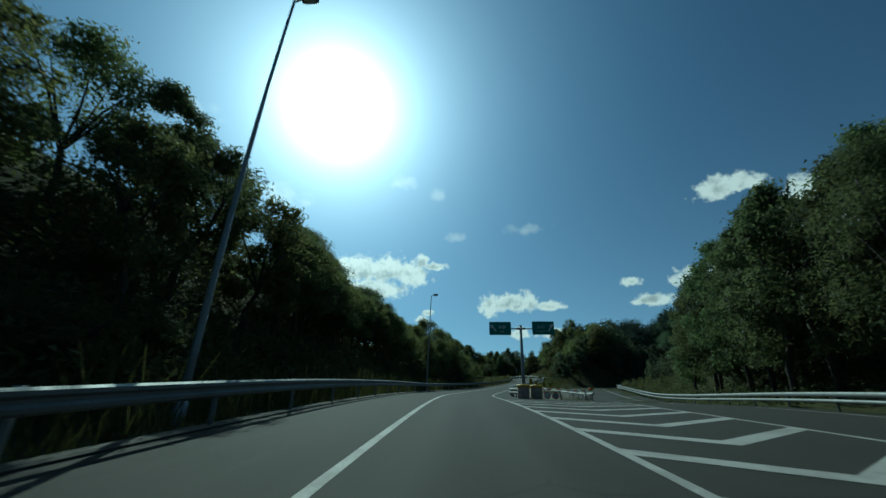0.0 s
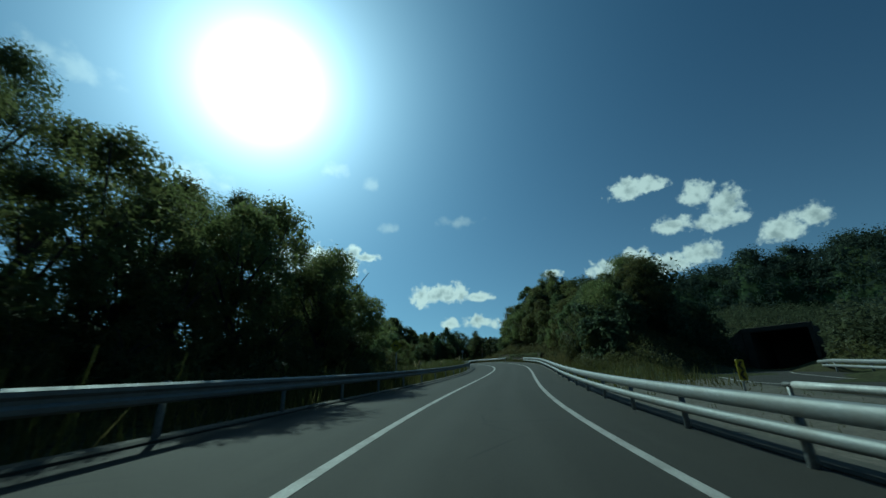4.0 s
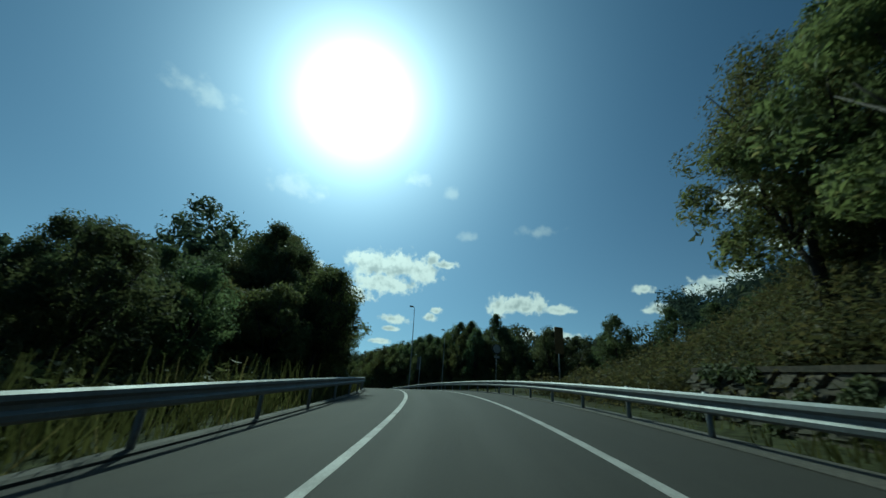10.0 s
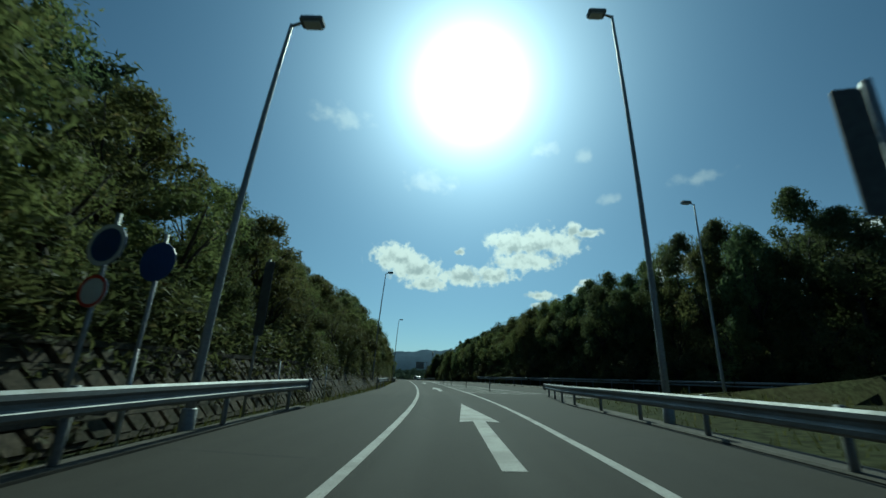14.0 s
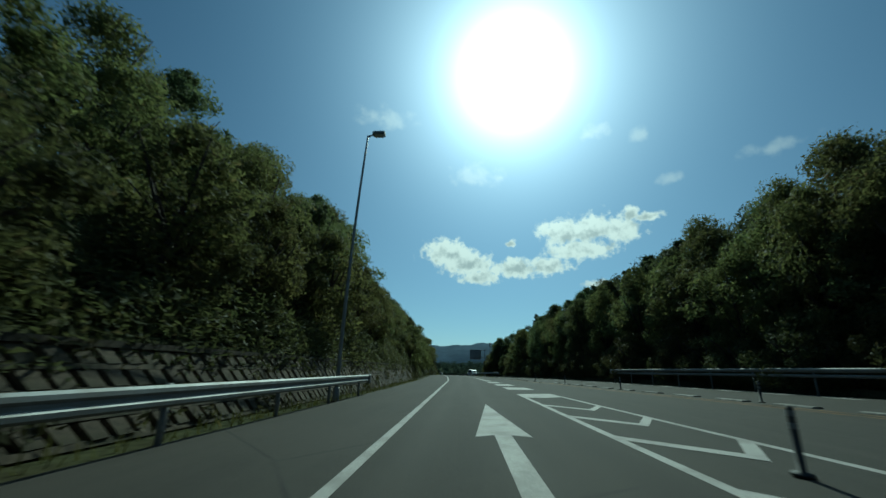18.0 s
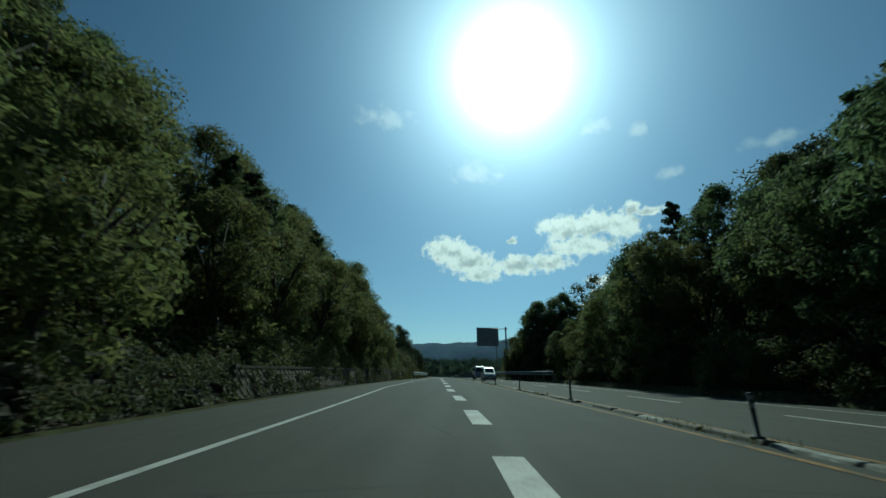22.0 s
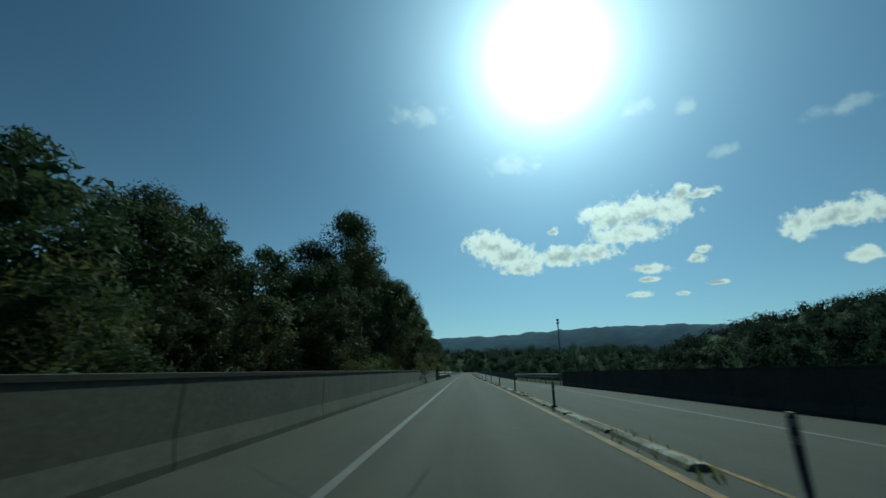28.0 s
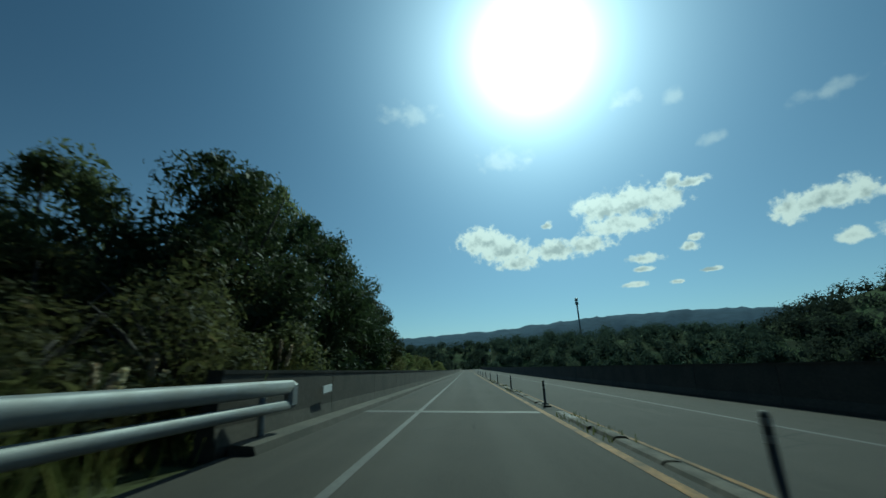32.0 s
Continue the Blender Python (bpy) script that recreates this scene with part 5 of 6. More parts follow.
grass(-30, 170, 30000, 0.35, 5.2, -1, 1.15, "tall dry grass behind the guardrail")
grass(76, 146, 10000, 0.4, 9.0, 1, 0.6, "tall grass on the slope beside the ramp")
grass(146, 216, 2600, 0.4, 9.0, 1, 0.24, "short sparse grass beside the guardrail")
grass(121, 139, 5000, -0.25, 1.9, 1, 0.34, "weeds over the road edge before the low wall")
grass(385, 445, 7000, 0.4, 4.0, -1, 0.6, "tall grass on the verge")
grass(500, 545, 6000, 0.3, 3.0, -1, 0.9, "tall grass behind the guardrail")
grass(34, 78, 2500, 0.6, 9.0, 1, 0.2, "sparse short grass between the two ramps")


def median_weeds(s0, s1, count):
    rng = np.random.default_rng(9)
    s = rng.uniform(s0, s1, count)
    keep = np.sin(s * 0.9) + np.sin(s * 0.37 + 1.0) > 0.35
    s = s[keep]
    p = spot(s, MEDIAN(s) + rng.uniform(-0.3, 0.3, len(s)), 0.0)
    stuff("grass", blades(p, 0.13, 0.014, rng), GRASS, "small weeds growing along the median kerb", "weeds")


median_weeds(330, 580, 5000)
grass(170, 306, 3500, 0.15, 1.2, -1, 0.3, "grass and weeds along the foot of the wall")


# ================= far hills, woods and mountains =================
def ridge(name, az0, az1, dist, heights, base, depth, mat, label, seed, rough=0.12, eye=(30.0, 230.0)):
    """A wooded ridge: a bumpy slope that stands round a stretch of the horizon."""
    cols, rows = 160, 7
    verts, faces = [], []
    hs = np.interp(np.linspace(0, 1, cols), np.linspace(0, 1, len(heights)), heights)
    for i, a in enumerate(np.radians(np.linspace(az0, az1, cols))):
        wob = noise.noise(Vector((i * 0.16, seed, 0))) * rough + noise.noise(Vector((i * 0.6, seed, 4))) * rough * 0.45
        for j in range(rows):
            f = j / (rows - 1)
            r = dist + depth * f * (1 + 0.2 * noise.noise(Vector((i * 0.2, j * 0.7, seed))))
            z = base + (hs[i] * (1 + wob)) * math.sin(f * math.pi / 2) ** 0.8
            verts.append((eye[0] + math.sin(a) * r, eye[1] + math.cos(a) * r, z))
    for i in range(cols - 1):
        for j in range(rows - 1):
            a = i * rows + j
            faces.append((a, a + rows, a + rows + 1, a + 1))
    ob = mesh_object(name, verts, faces, mat, smooth=True)
    tagged(ob, label, "hill", kind="structure")
    return np.array(verts).reshape(cols, rows, 3)


def cover_hill(grid, count, radius, size, per, label, seed):
    """Tree crowns as rounded clumps of leaves over a hill."""
    rng = np.random.default_rng(seed)
    c, r, _ = grid.shape
    i, j = rng.uniform(0, c - 1.001, count), rng.uniform(0, r - 1.001, count)
    a, b = i.astype(int), j.astype(int)
    fi, fj = (i - a)[:, None], (j - b)[:, None]
    p = (grid[a, b] * (1 - fi) + grid[a + 1, b] * fi) * (1 - fj) + (grid[a, b + 1] * (1 - fi) + grid[a + 1, b + 1] * fi) * fj
    rad = radius * rng.uniform(0.6, 1.35, count)
    p[:, 2] += rad * 0.5
    quads = np.concatenate([clump_leaves(p, rad, per, size, rng, 0.9, 0.6), clump_leaves(p, rad * 0.62, 14, size * 2.8, rng, 0.9, 0.1)])
    stuff("far_woods", quads, LEAF_HAZE_TINT, label, "woods")


ridge("backdrop_mountain", -20, 50, 2300, [170, 150, 165, 150, 158, 172, 188, 212, 215, 215, 195, 170, 170], -60, 700, MOUNTAIN, "wooded mountains along the horizon, coloured blue for distance haze", 3, 0.10)
ridge("backdrop_mountain_west", 48, 150, 2300, [200, 170, 150, 160, 170], -60, 700, MOUNTAIN, "wooded mountains along the horizon, coloured blue for distance haze", 4, 0.10)
ridge("backdrop_mountain_east", -160, -18, 2300, [150, 160, 150, 165, 170], -60, 700, MOUNTAIN, "wooded mountains along the horizon, coloured blue for distance haze", 5, 0.10)


def woods(s0, s1, d0, d1, side, count, high, label, seed, size=0.4, mat=None):
    """Trees too many to count behind the first rows: leafy clumps round dark hearts."""
    rng = np.random.default_rng(seed)
    s = rng.uniform(s0, s1, count)
    d = rng.uniform(d0, d1, count)
    u = LEFT_EDGE(s) - d if side < 0 else np.where(s < 90, RAMP_TWO(s) + 5, np.where(s < 165, RAMP_EDGE(s), EAST_EDGE(s))) + d
    if side > 0:
        keep = (s > 122) | (np.abs(u - RAMP_TWO(s)) > np.where(s > 84, 11.0, 7.0))
        s, u = s[keep], u[keep]
        count = len(s)
    p = scatter_ground(s, u, 0.0)
    h = np.clip(top_height(s, u) * rng.uniform(0.82, 1.0, count) - ground_height(s, u), 2.0, high * 1.35)
    centres, radii = [], []
    for k in range(7):
        f = 0.12 + 0.76 * k / 6
        r = np.clip(h * 0.22, 1.0, 2.6) * (0.7 + 0.55 * math.sin(math.pi * min(1.0, f + 0.1)))
        a = rng.uniform(0, 6.28, count)
        q = p + np.stack([np.cos(a) * r * 0.65, np.sin(a) * r * 0.65, h * f], -1)
        q[:, 2] = np.minimum(q[:, 2], p[:, 2] + h - r * 0.8)
        centres.append(q)
        radii.append(r * rng.uniform(0.7, 1.15, count))
    c, r = np.concatenate(centres), np.concatenate(radii)
    quads = np.concatenate([clump_leaves(c, r, 84, size * 0.85, rng, 0.85, 0.7), clump_leaves(c, r * 0.66, 18, size * 1.9, rng, 0.85, 0.3)])
    stuff("woods", quads, mat or LEAF_FAR, label, "woods")


woods(165, 400, 14, 22, -1, 90, 8, "woods on the hill above the main road", 22)
woods(96, 152, 14, 24, -1, 70, 9, "woods on the rise behind the bend", 29)
woods(100, 172, 24, 44, -1, 60, 6.5, "woods beyond the ramp", 23)
woods(400, 520, 13, 40, -1, 130, 11, "woods in the valley beside the bridge", 24, mat=LEAF_SHADED)
woods(-40, 56, 8, 45, 1, 150, 10, "woods on the hillside across the second ramp", 25)
woods(150, 416, 8, 30, 1, 220, 8.5, "woods on the hill across the main road", 26)
woods(96, 124, 4, 30, 1, 44, 5, "bushes and low trees on the bank above the underpass", 28)
woods(112, 148, 10, 22, 1, 60, 9, "woods on the rise inside the bend", 27)
grid = ridge("backdrop_hill_west", 60, 140, 140, [46, 54, 58, 58, 58, 58, 55], -8, 62, WOODS_FAR, "dark wooded hill beyond the second ramp", 8, 0.1, (45.0, 42.0))
cover_hill(grid, 900, 3.6, 0.6, 105, "woods covering the hill beyond the second ramp", 31)
grid = ridge("backdrop_hill_near", 73, 140, 116, [8, 16, 19, 19, 19, 18], 3, 45, WOODS_FAR, "low wooded rise before the hill", 14, 0.1, (45.0, 42.0))
cover_hill(grid, 620, 2.8, 0.55, 70, "woods on the low rise before the hill", 35)
grid = ridge("backdrop_hill_valley", 6, 40, 230, [26, 26, 27, 28, 27, 25, 24], -24, 90, WOODS_FAR, "dark low woods across the valley", 9, 0.12, (167.5, 438.0))
cover_hill(grid, 520, 3.6, 0.65, 100, "woods across the valley", 32)
grid = ridge("backdrop_hill_right", 33, 100, 140, [26, 38, 46, 50, 52, 52, 50, 46], -24, 90, WOODS_FAR, "dark wooded hill beside the valley", 10, 0.12, (167.5, 438.0))
cover_hill(grid, 800, 3.6, 0.6, 105, "woods covering the hill beside the valley", 33)
grid = ridge("backdrop_hill_ahead", -16, 6, 330, [34, 32, 30, 28, 27, 27, 28], -26, 90, WOODS_FAR, "low woods ahead beside the road", 12, 0.15, (167.5, 438.0))
cover_hill(grid, 320, 4.0, 0.8, 80, "low woods ahead", 34)


# ================= retaining walls and rock =================
def wall_blocks(s0, s1, at, side, rows, lean, label, singles, pitch=0.54, rise=0.39, gap=0.91):
    """A leaning retaining wall of concrete blocks with deep upright slots before a dark backing."""
    top = tagged(new("retaining_wall"), label, "wall", kind="structure")
    flip = -side
    high = rows * rise
    back = [(-flip * 0.07, -0.3), (-flip * (0.07 + lean * high), high - 0.05), (-flip * (0.6 + lean * high), high - 0.05), (-flip * 0.8, -0.3)]
    v, f = sweep(back if side < 0 else back[::-1], s0, s1, at, 2.0)
    mesh_object("backing", v, f, JOINT, top)
    rng = np.random.default_rng(int(s0))
    shear = 0.6 if side < 0 else -0.75
    base = bmesh.new()
    w, h, t, k = pitch * gap, rise * math.sqrt(1 + lean * lean) * 0.74, 0.2, 0.022
    ring = lambda g, y: [base.verts.new((x - z * shear, y, z)) for x, z in ((-w / 2 + g, -h / 2 + g * 0.2), (w / 2 - g, -h / 2 + g * 0.2), (w / 2 - g, h / 2 - g * 0.2), (-w / 2 + g, h / 2 - g * 0.2))]  # noqa: E731
    a, b, c = ring(0, t), ring(0.006, 0.07), ring(k + 0.012, 0)
    for p, q in ((a, b), (b, c)):
        for i in range(4):
            base.faces.new((p[i], p[(i + 1) % 4], q[(i + 1) % 4], q[i]))
    base.faces.new(c)
    base.normal_update()
    bmesh.ops.recalc_face_normals(base, faces=base.faces)
    block = bpy.data.meshes.new("block")
    base.to_mesh(block)
    base.free()
    block.materials.append(BLOCK_CONCRETE)
    local = np.array([v.co for v in block.vertices])
    polys = [tuple(p.vertices) for p in block.polygons]
    rest_v, rest_f = [], []
    for r in range(rows):
        s = s0 + (0.0, 0.05, 0.11, 0.02)[r % 4]
        while s < s1:
            w0 = (r + 0.57) * rise + rng.normal() * 0.006
            u0 = float(at(s)) - flip * (lean * w0 - 0.0) + rng.normal() * 0.012
            p = spot(s, u0, w0)
            m = pose(float(p[0]), float(p[1]), float(p[2]), math.degrees(math.atan(lean)) * -1.0, rng.normal() * 1.2, heading(s) + (90 if side < 0 else -90) + rng.normal() * 1.2)
            if rng.uniform() > 0.008:
                if singles[0] < s < singles[1]:
                    ob = new("block", block)
                    ob.parent, ob.matrix_basis = top, m
                else:
                    n = len(rest_v)
                    rest_v.extend(tuple(m @ Vector(q)) for q in local)
                    rest_f.extend(tuple(i + n for i in q) for q in polys)
            s += pitch
    for r in range(rows):
        low, up = (r - 0.05) * rise, (r + 0.2) * rise
        ledge = [(-flip * (0.035 + lean * low), low), (-flip * (0.025 + lean * up), up), (-flip * (0.2 + lean * up), up), (-flip * (0.2 + lean * low), low)]
        v, f = sweep(ledge if side < 0 else ledge[::-1], s0, s1, at, 1.0)
        mesh_object("ledge", v, f, BLOCK_CONCRETE, top)
    if rest_f:
        tagged(mesh_object("blocks", rest_v, rest_f, BLOCK_CONCRETE, top), kind="stuff")
    v, f = sweep([(-flip * (lean * high - 0.05), high - 0.02), (-flip * (lean * high - 0.05), high + 0.1), (-flip * (lean * high + 0.35), high + 0.1), (-flip * (lean * high + 0.35), high - 0.02)][:: 1 if side < 0 else -1], s0, s1, at, 2.0)
    mesh_object("coping", v, f, BLOCK_CONCRETE, top, "weathered concrete coping")


wall_blocks(174, 317.3, shifted(LEFT_EDGE, -0.95), -1, 4, 0.46, "leaning retaining wall of mossy brown concrete blocks", (240, 276), 0.49, 0.39, 0.78)
wall_blocks(350, 398.4, shifted(LEFT_EDGE, -1.0), -1, 3, 0.35, "low retaining wall of overgrown concrete blocks", (350, 398.4), 0.49, 0.39, 0.78)
wall_blocks(121, 150, lambda s: np.interp(s, [121, 140, 150], [6.0, 6.3, 6.6]), 1, 3, 0.4, "low retaining wall of weedy concrete blocks", (121, 150), 0.6, 0.4, 0.8)


def wall_weeds(s0, s1, at, side, lean, high, count, cover, label):
    """Moss tufts and creepers in patches over a wall's face."""
    rng = np.random.default_rng(int(s1))
    s, w = rng.uniform(s0, s1, count), high * rng.uniform(0, 1, count) ** 0.8
    patch = np.array([noise.noise(Vector((a * 0.5, b * 1.3, 7.0))) + 0.6 * noise.noise(Vector((a * 1.6, b * 3.0, 1.0))) for a, b in zip(s, w)])
    keep = patch > np.quantile(patch, 1 - cover)
    s, w = s[keep], w[keep]
    u = np.array([float(at(q)) for q in s]) + side * (lean * w - rng.uniform(0.02, 0.16, len(s)))
    p = spot(s, u, w)
    nrm = pick(L_FLAT, s) * -side + rng.normal(size=p.shape) * 0.55 + np.array([0, 0, 0.5])
    nrm /= np.linalg.norm(nrm, axis=1, keepdims=True)
    stuff("wall_weeds", leaf_quads(p, nrm, 0.11 * rng.uniform(0.6, 1.5, len(s)), rng), LEAF_BUSH, label, "weeds")


wall_weeds(306, 318.5, shifted(LEFT_EDGE, -0.95), -1, 0.46, 1.7, 7000, 0.45, "creepers and weeds over the end of the block wall")
wall_weeds(174, 312, shifted(LEFT_EDGE, -0.95), -1, 0.46, 1.6, 30000, 0.16, "patches of creepers on the block wall")
wall_weeds(350, 398.4, shifted(LEFT_EDGE, -1.0), -1, 0.35, 1.2, 13000, 0.5, "creepers over the low block wall")
wall_weeds(121, 150, lambda s: np.interp(s, [121, 140, 150], [6.0, 6.3, 6.6]), 1, 0.4, 1.35, 26000, 0.42, "weeds and creepers over the low block wall")


def rock_face(s0, s1, at, high, label):
    """A cut of brown rock: a leaning face broken by slanting cracks and ledges."""
    rows, step = 22, 0.22
    cols = int((s1 - s0) / step)
    verts, faces = [], []
    for i in range(cols + 1):
        s = s0 + (s1 - s0) * i / cols
        end = math.sin(math.pi * min(1.0, max(0.0, (s - s0) / 3, 0)) / 2) * math.sin(math.pi * min(1.0, max(0.0, (s1 - s) / 3)) / 2)
        h = high * (0.75 + 0.35 * noise.noise(Vector((s * 0.23, 3.1, 0)))) * (0.35 + 0.65 * end)
        for j in range(rows + 1):
            f = j / rows
            q = Vector((s * 0.55 + f * 1.1, f * 1.5, 2.0))
            strata = (s * 0.42 + f * 1.25 + noise.noise(q * 0.8) * 0.9) % 1.0
            ledge = (strata - 0.5) * 0.42 + noise.noise(q * 2.3) * 0.2 + noise.noise(q * 6.0) * 0.07
            crack = -0.3 if abs(strata - 0.03) < 0.05 else 0.0
            out = (ledge + crack) * math.sin(math.pi * min(1.0, f + 0.12)) * (0.4 + 0.6 * end)
            verts.append(spot(s, float(at(s)) - 1.3 * f ** 1.3 + out, -0.15 + f * (h + 0.15)))
    for i in range(cols):
        for j in range(rows):
            a = i * (rows + 1) + j
            faces.append((a, a + rows + 1, a + rows + 2, a + 1))
    tagged(mesh_object("rock_face", verts, faces, ROCK), label, "rock", kind="structure")


wall_weeds(315, 351, shifted(LEFT_EDGE, -1.0), -1, 0.6, 1.9, 34000, 0.68, "creepers and grass hanging over the rock face")
rock_face(316.0, 351.0, shifted(LEFT_EDGE, -1.05), 1.85, "brown cracked rock face at the foot of the cut slope")


# ================= lamps, signs =================
def street_lamp(s, u, high, arm_to, label="tall grey street lamp with a flat lamp head", bend=0.0):
    top = empty("street_lamp", label, "street lamp", "street lamps", stand(s, u, float(min(0.0, ground_height(s, u)))))
    bm = bmesh.new()
    pts = [(arm_to * bend * (z / high) ** 2, 0, z) for z in np.linspace(0, high, 9)]
    tube(bm, pts, [0.095 - 0.05 * i / 8 for i in range(9)], 10)
    part("pole", bm, POLE_STEEL, top, smooth=True)
    bm = bmesh.new()
    tube(bm, [(0, 0, -0.5), (0, 0, 0.5), (0, 0, 0.52)], [0.14, 0.14, 0.11], 10)
    part("base_sleeve", bm, POLE_STEEL, top, smooth=True)
    x = arm_to * bend
    bm = bmesh.new()
    tube(bm, [(x, 0, high - 0.05), (x + arm_to * 0.3, 0, high + 0.08)], [0.045, 0.04], 8)
    part("arm", bm, POLE_STEEL, top, smooth=True)
    bm = bmesh.new()
    box(bm, x + arm_to * 0.55, 0, high + 0.1, 0.62, 0.36, 0.2, 0.05)
    head = part("lamp_head", bm, DULL_STEEL, top)
    bm = bmesh.new()
    box(bm, x + arm_to * 0.58, 0, high - 0.015, 0.44, 0.28, 0.035, 0.01)
    part("lens", bm, SIGN_WHITE, head, "frosted lens")
    return top


street_lamp(9.4, -6.7, 14.2, 1, bend=0.5)
street_lamp(49.0, -5.75, 12.0, 1, bend=0.25)
street_lamp(199.7, -5.25, 10.15, 1, bend=0.5)
street_lamp(202.3, 5.55, 13.5, -1, bend=0.3)
street_lamp(237.4, -6.2, 13.0, 1, bend=0.5)
street_lamp(273.3, -5.35, 12.3, 1, bend=0.4)
street_lamp(215.5, 17.2, 13.0, -1)
street_lamp(262.0, 26.5, 12.0, -1)


def rounded_board(bm, w, h, r, t):
    """A board in the x-z plane with round corners, facing -y."""
    ring = []
    for cx, cz, a0 in ((w / 2 - r, h / 2 - r, 0), (-w / 2 + r, h / 2 - r, 90), (-w / 2 + r, -h / 2 + r, 180), (w / 2 - r, -h / 2 + r, 270)):
        for k in range(5):
            a = radians(a0 + k * 22.5)
            ring.append((cx + r * math.cos(a), cz + r * math.sin(a)))
    front, back = [bm.verts.new((x, -t, z)) for x, z in ring], [bm.verts.new((x, 0, z)) for x, z in ring]
    bm.faces.new(front), bm.faces.new(back[::-1])
    for i in range(len(ring)):
        j = (i + 1) % len(ring)
        bm.faces.new((front[i], back[i], back[j], front[j]))
    bmesh.ops.recalc_face_normals(bm, faces=bm.faces)


def flat(points, y, name, mat, parent, label=""):
    """A thin cut-out sheet in the x-z plane."""
    n = len(points)
    verts = [(x, y, z) for x, z in points] + [(x, y + 0.003, z) for x, z in points]
    faces = [tuple(range(n)), tuple(range(2 * n - 1, n - 1, -1))] + [(i, i + n, (i + 1) % n + n, (i + 1) % n) for i in range(n)]
    return mesh_object(name, verts, faces, mat, parent, label)


def writing(text, size, x, z, y, parent, mat=None):
    c = bpy.data.curves.new("writing", "FONT")
    c.body, c.size, c.align_x, c.align_y = text, size, "CENTER", "CENTER"
    c.extrude = 0.002
    ob = new("writing", c)
    me = bpy.data.meshes.new_from_object(ob.evaluated_get(bpy.context.evaluated_depsgraph_get()))
    bpy.data.objects.remove(ob)
    me.materials.append(mat or SIGN_WHITE)
    ob = new("writing", me)
    ob.parent = parent
    ob.matrix_basis = pose(x, y, z, 90, 0, 0)
    return ob


def arrow_shape(x, z, size, turn):
    """Points of an arrow that leans by turn degrees to the right."""
    pts = [(-0.07, -0.5), (0.07, -0.5), (0.07, 0.12), (0.24, 0.12), (0, 0.5), (-0.24, 0.12), (-0.07, 0.12)]
    c, s = math.cos(radians(turn)), math.sin(radians(turn))
    return [(x + size * (a * c + b * s), z + size * (-a * s + b * c)) for a, b in pts]


def direction_sign():
    top = empty("direction_sign", "two green direction boards on one grey pole in the gore", "road sign", m=stand(42.0, 5.5, -0.1, 2))
    bm = bmesh.new()
    tube(bm, [(0, 0, -0.3), (0, 0, 0.0), (0, 0, 3), (0, 0, 7.25)], [0.2, 0.2, 0.175, 0.14], 14)
    part("pole", bm, POLE_STEEL, top, smooth=True)
    bm = bmesh.new()
    tube(bm, [(0, 0, 7.25), (0, 0, 7.31)], [0.16, 0.15], 14)
    part("pole_cap", bm, POLE_STEEL, top, smooth=True)
    for side, cx, cz, words, latin, turn in ((-1, -2.17, 6.95, "宇部", "Ube", -38), (1, 2.35, 7.0, "山口", "Yamaguchi", 30)):
        bm = bmesh.new()
        tube(bm, [(0, 0, 6.95), (side * 0.5, 0, 6.95)], [0.13, 0.12], 10)
        part("flange", bm, POLE_STEEL, top, smooth=True)
        bm = bmesh.new()
        tube(bm, [(side * 0.45, 0, 6.95), (side * 3.2, 0.02, 6.95)], [0.065, 0.06], 10)
        part("arm", bm, POLE_STEEL, top, smooth=True)
        bm = bmesh.new()
        rounded_board(bm, 2.3, 1.4, 0.09, 0.04)
        board = part("board", bm, SIGN_GREEN, top, "green board with white writing")
        board.matrix_basis = pose(cx, -0.1, cz)
        ax = -0.72 if side < 0 else 0.78
        flat(arrow_shape(ax, 0.05, 0.95, turn), -0.046, "arrow", SIGN_WHITE, board, "white arrow")
        writing(words, 0.42, 0.2 if side < 0 else -0.25, 0.1, -0.043, board)
        writing(latin, 0.26, 0.2 if side < 0 else -0.2, -0.33, -0.043, board)
        for bx in (-0.5, 0.5):
            bm = bmesh.new()
            box(bm, bx, 0.03, 0.0, 0.08, 0.06, 1.1, 0.008)
            part("rib", bm, POLE_STEEL, board)


direction_sign()


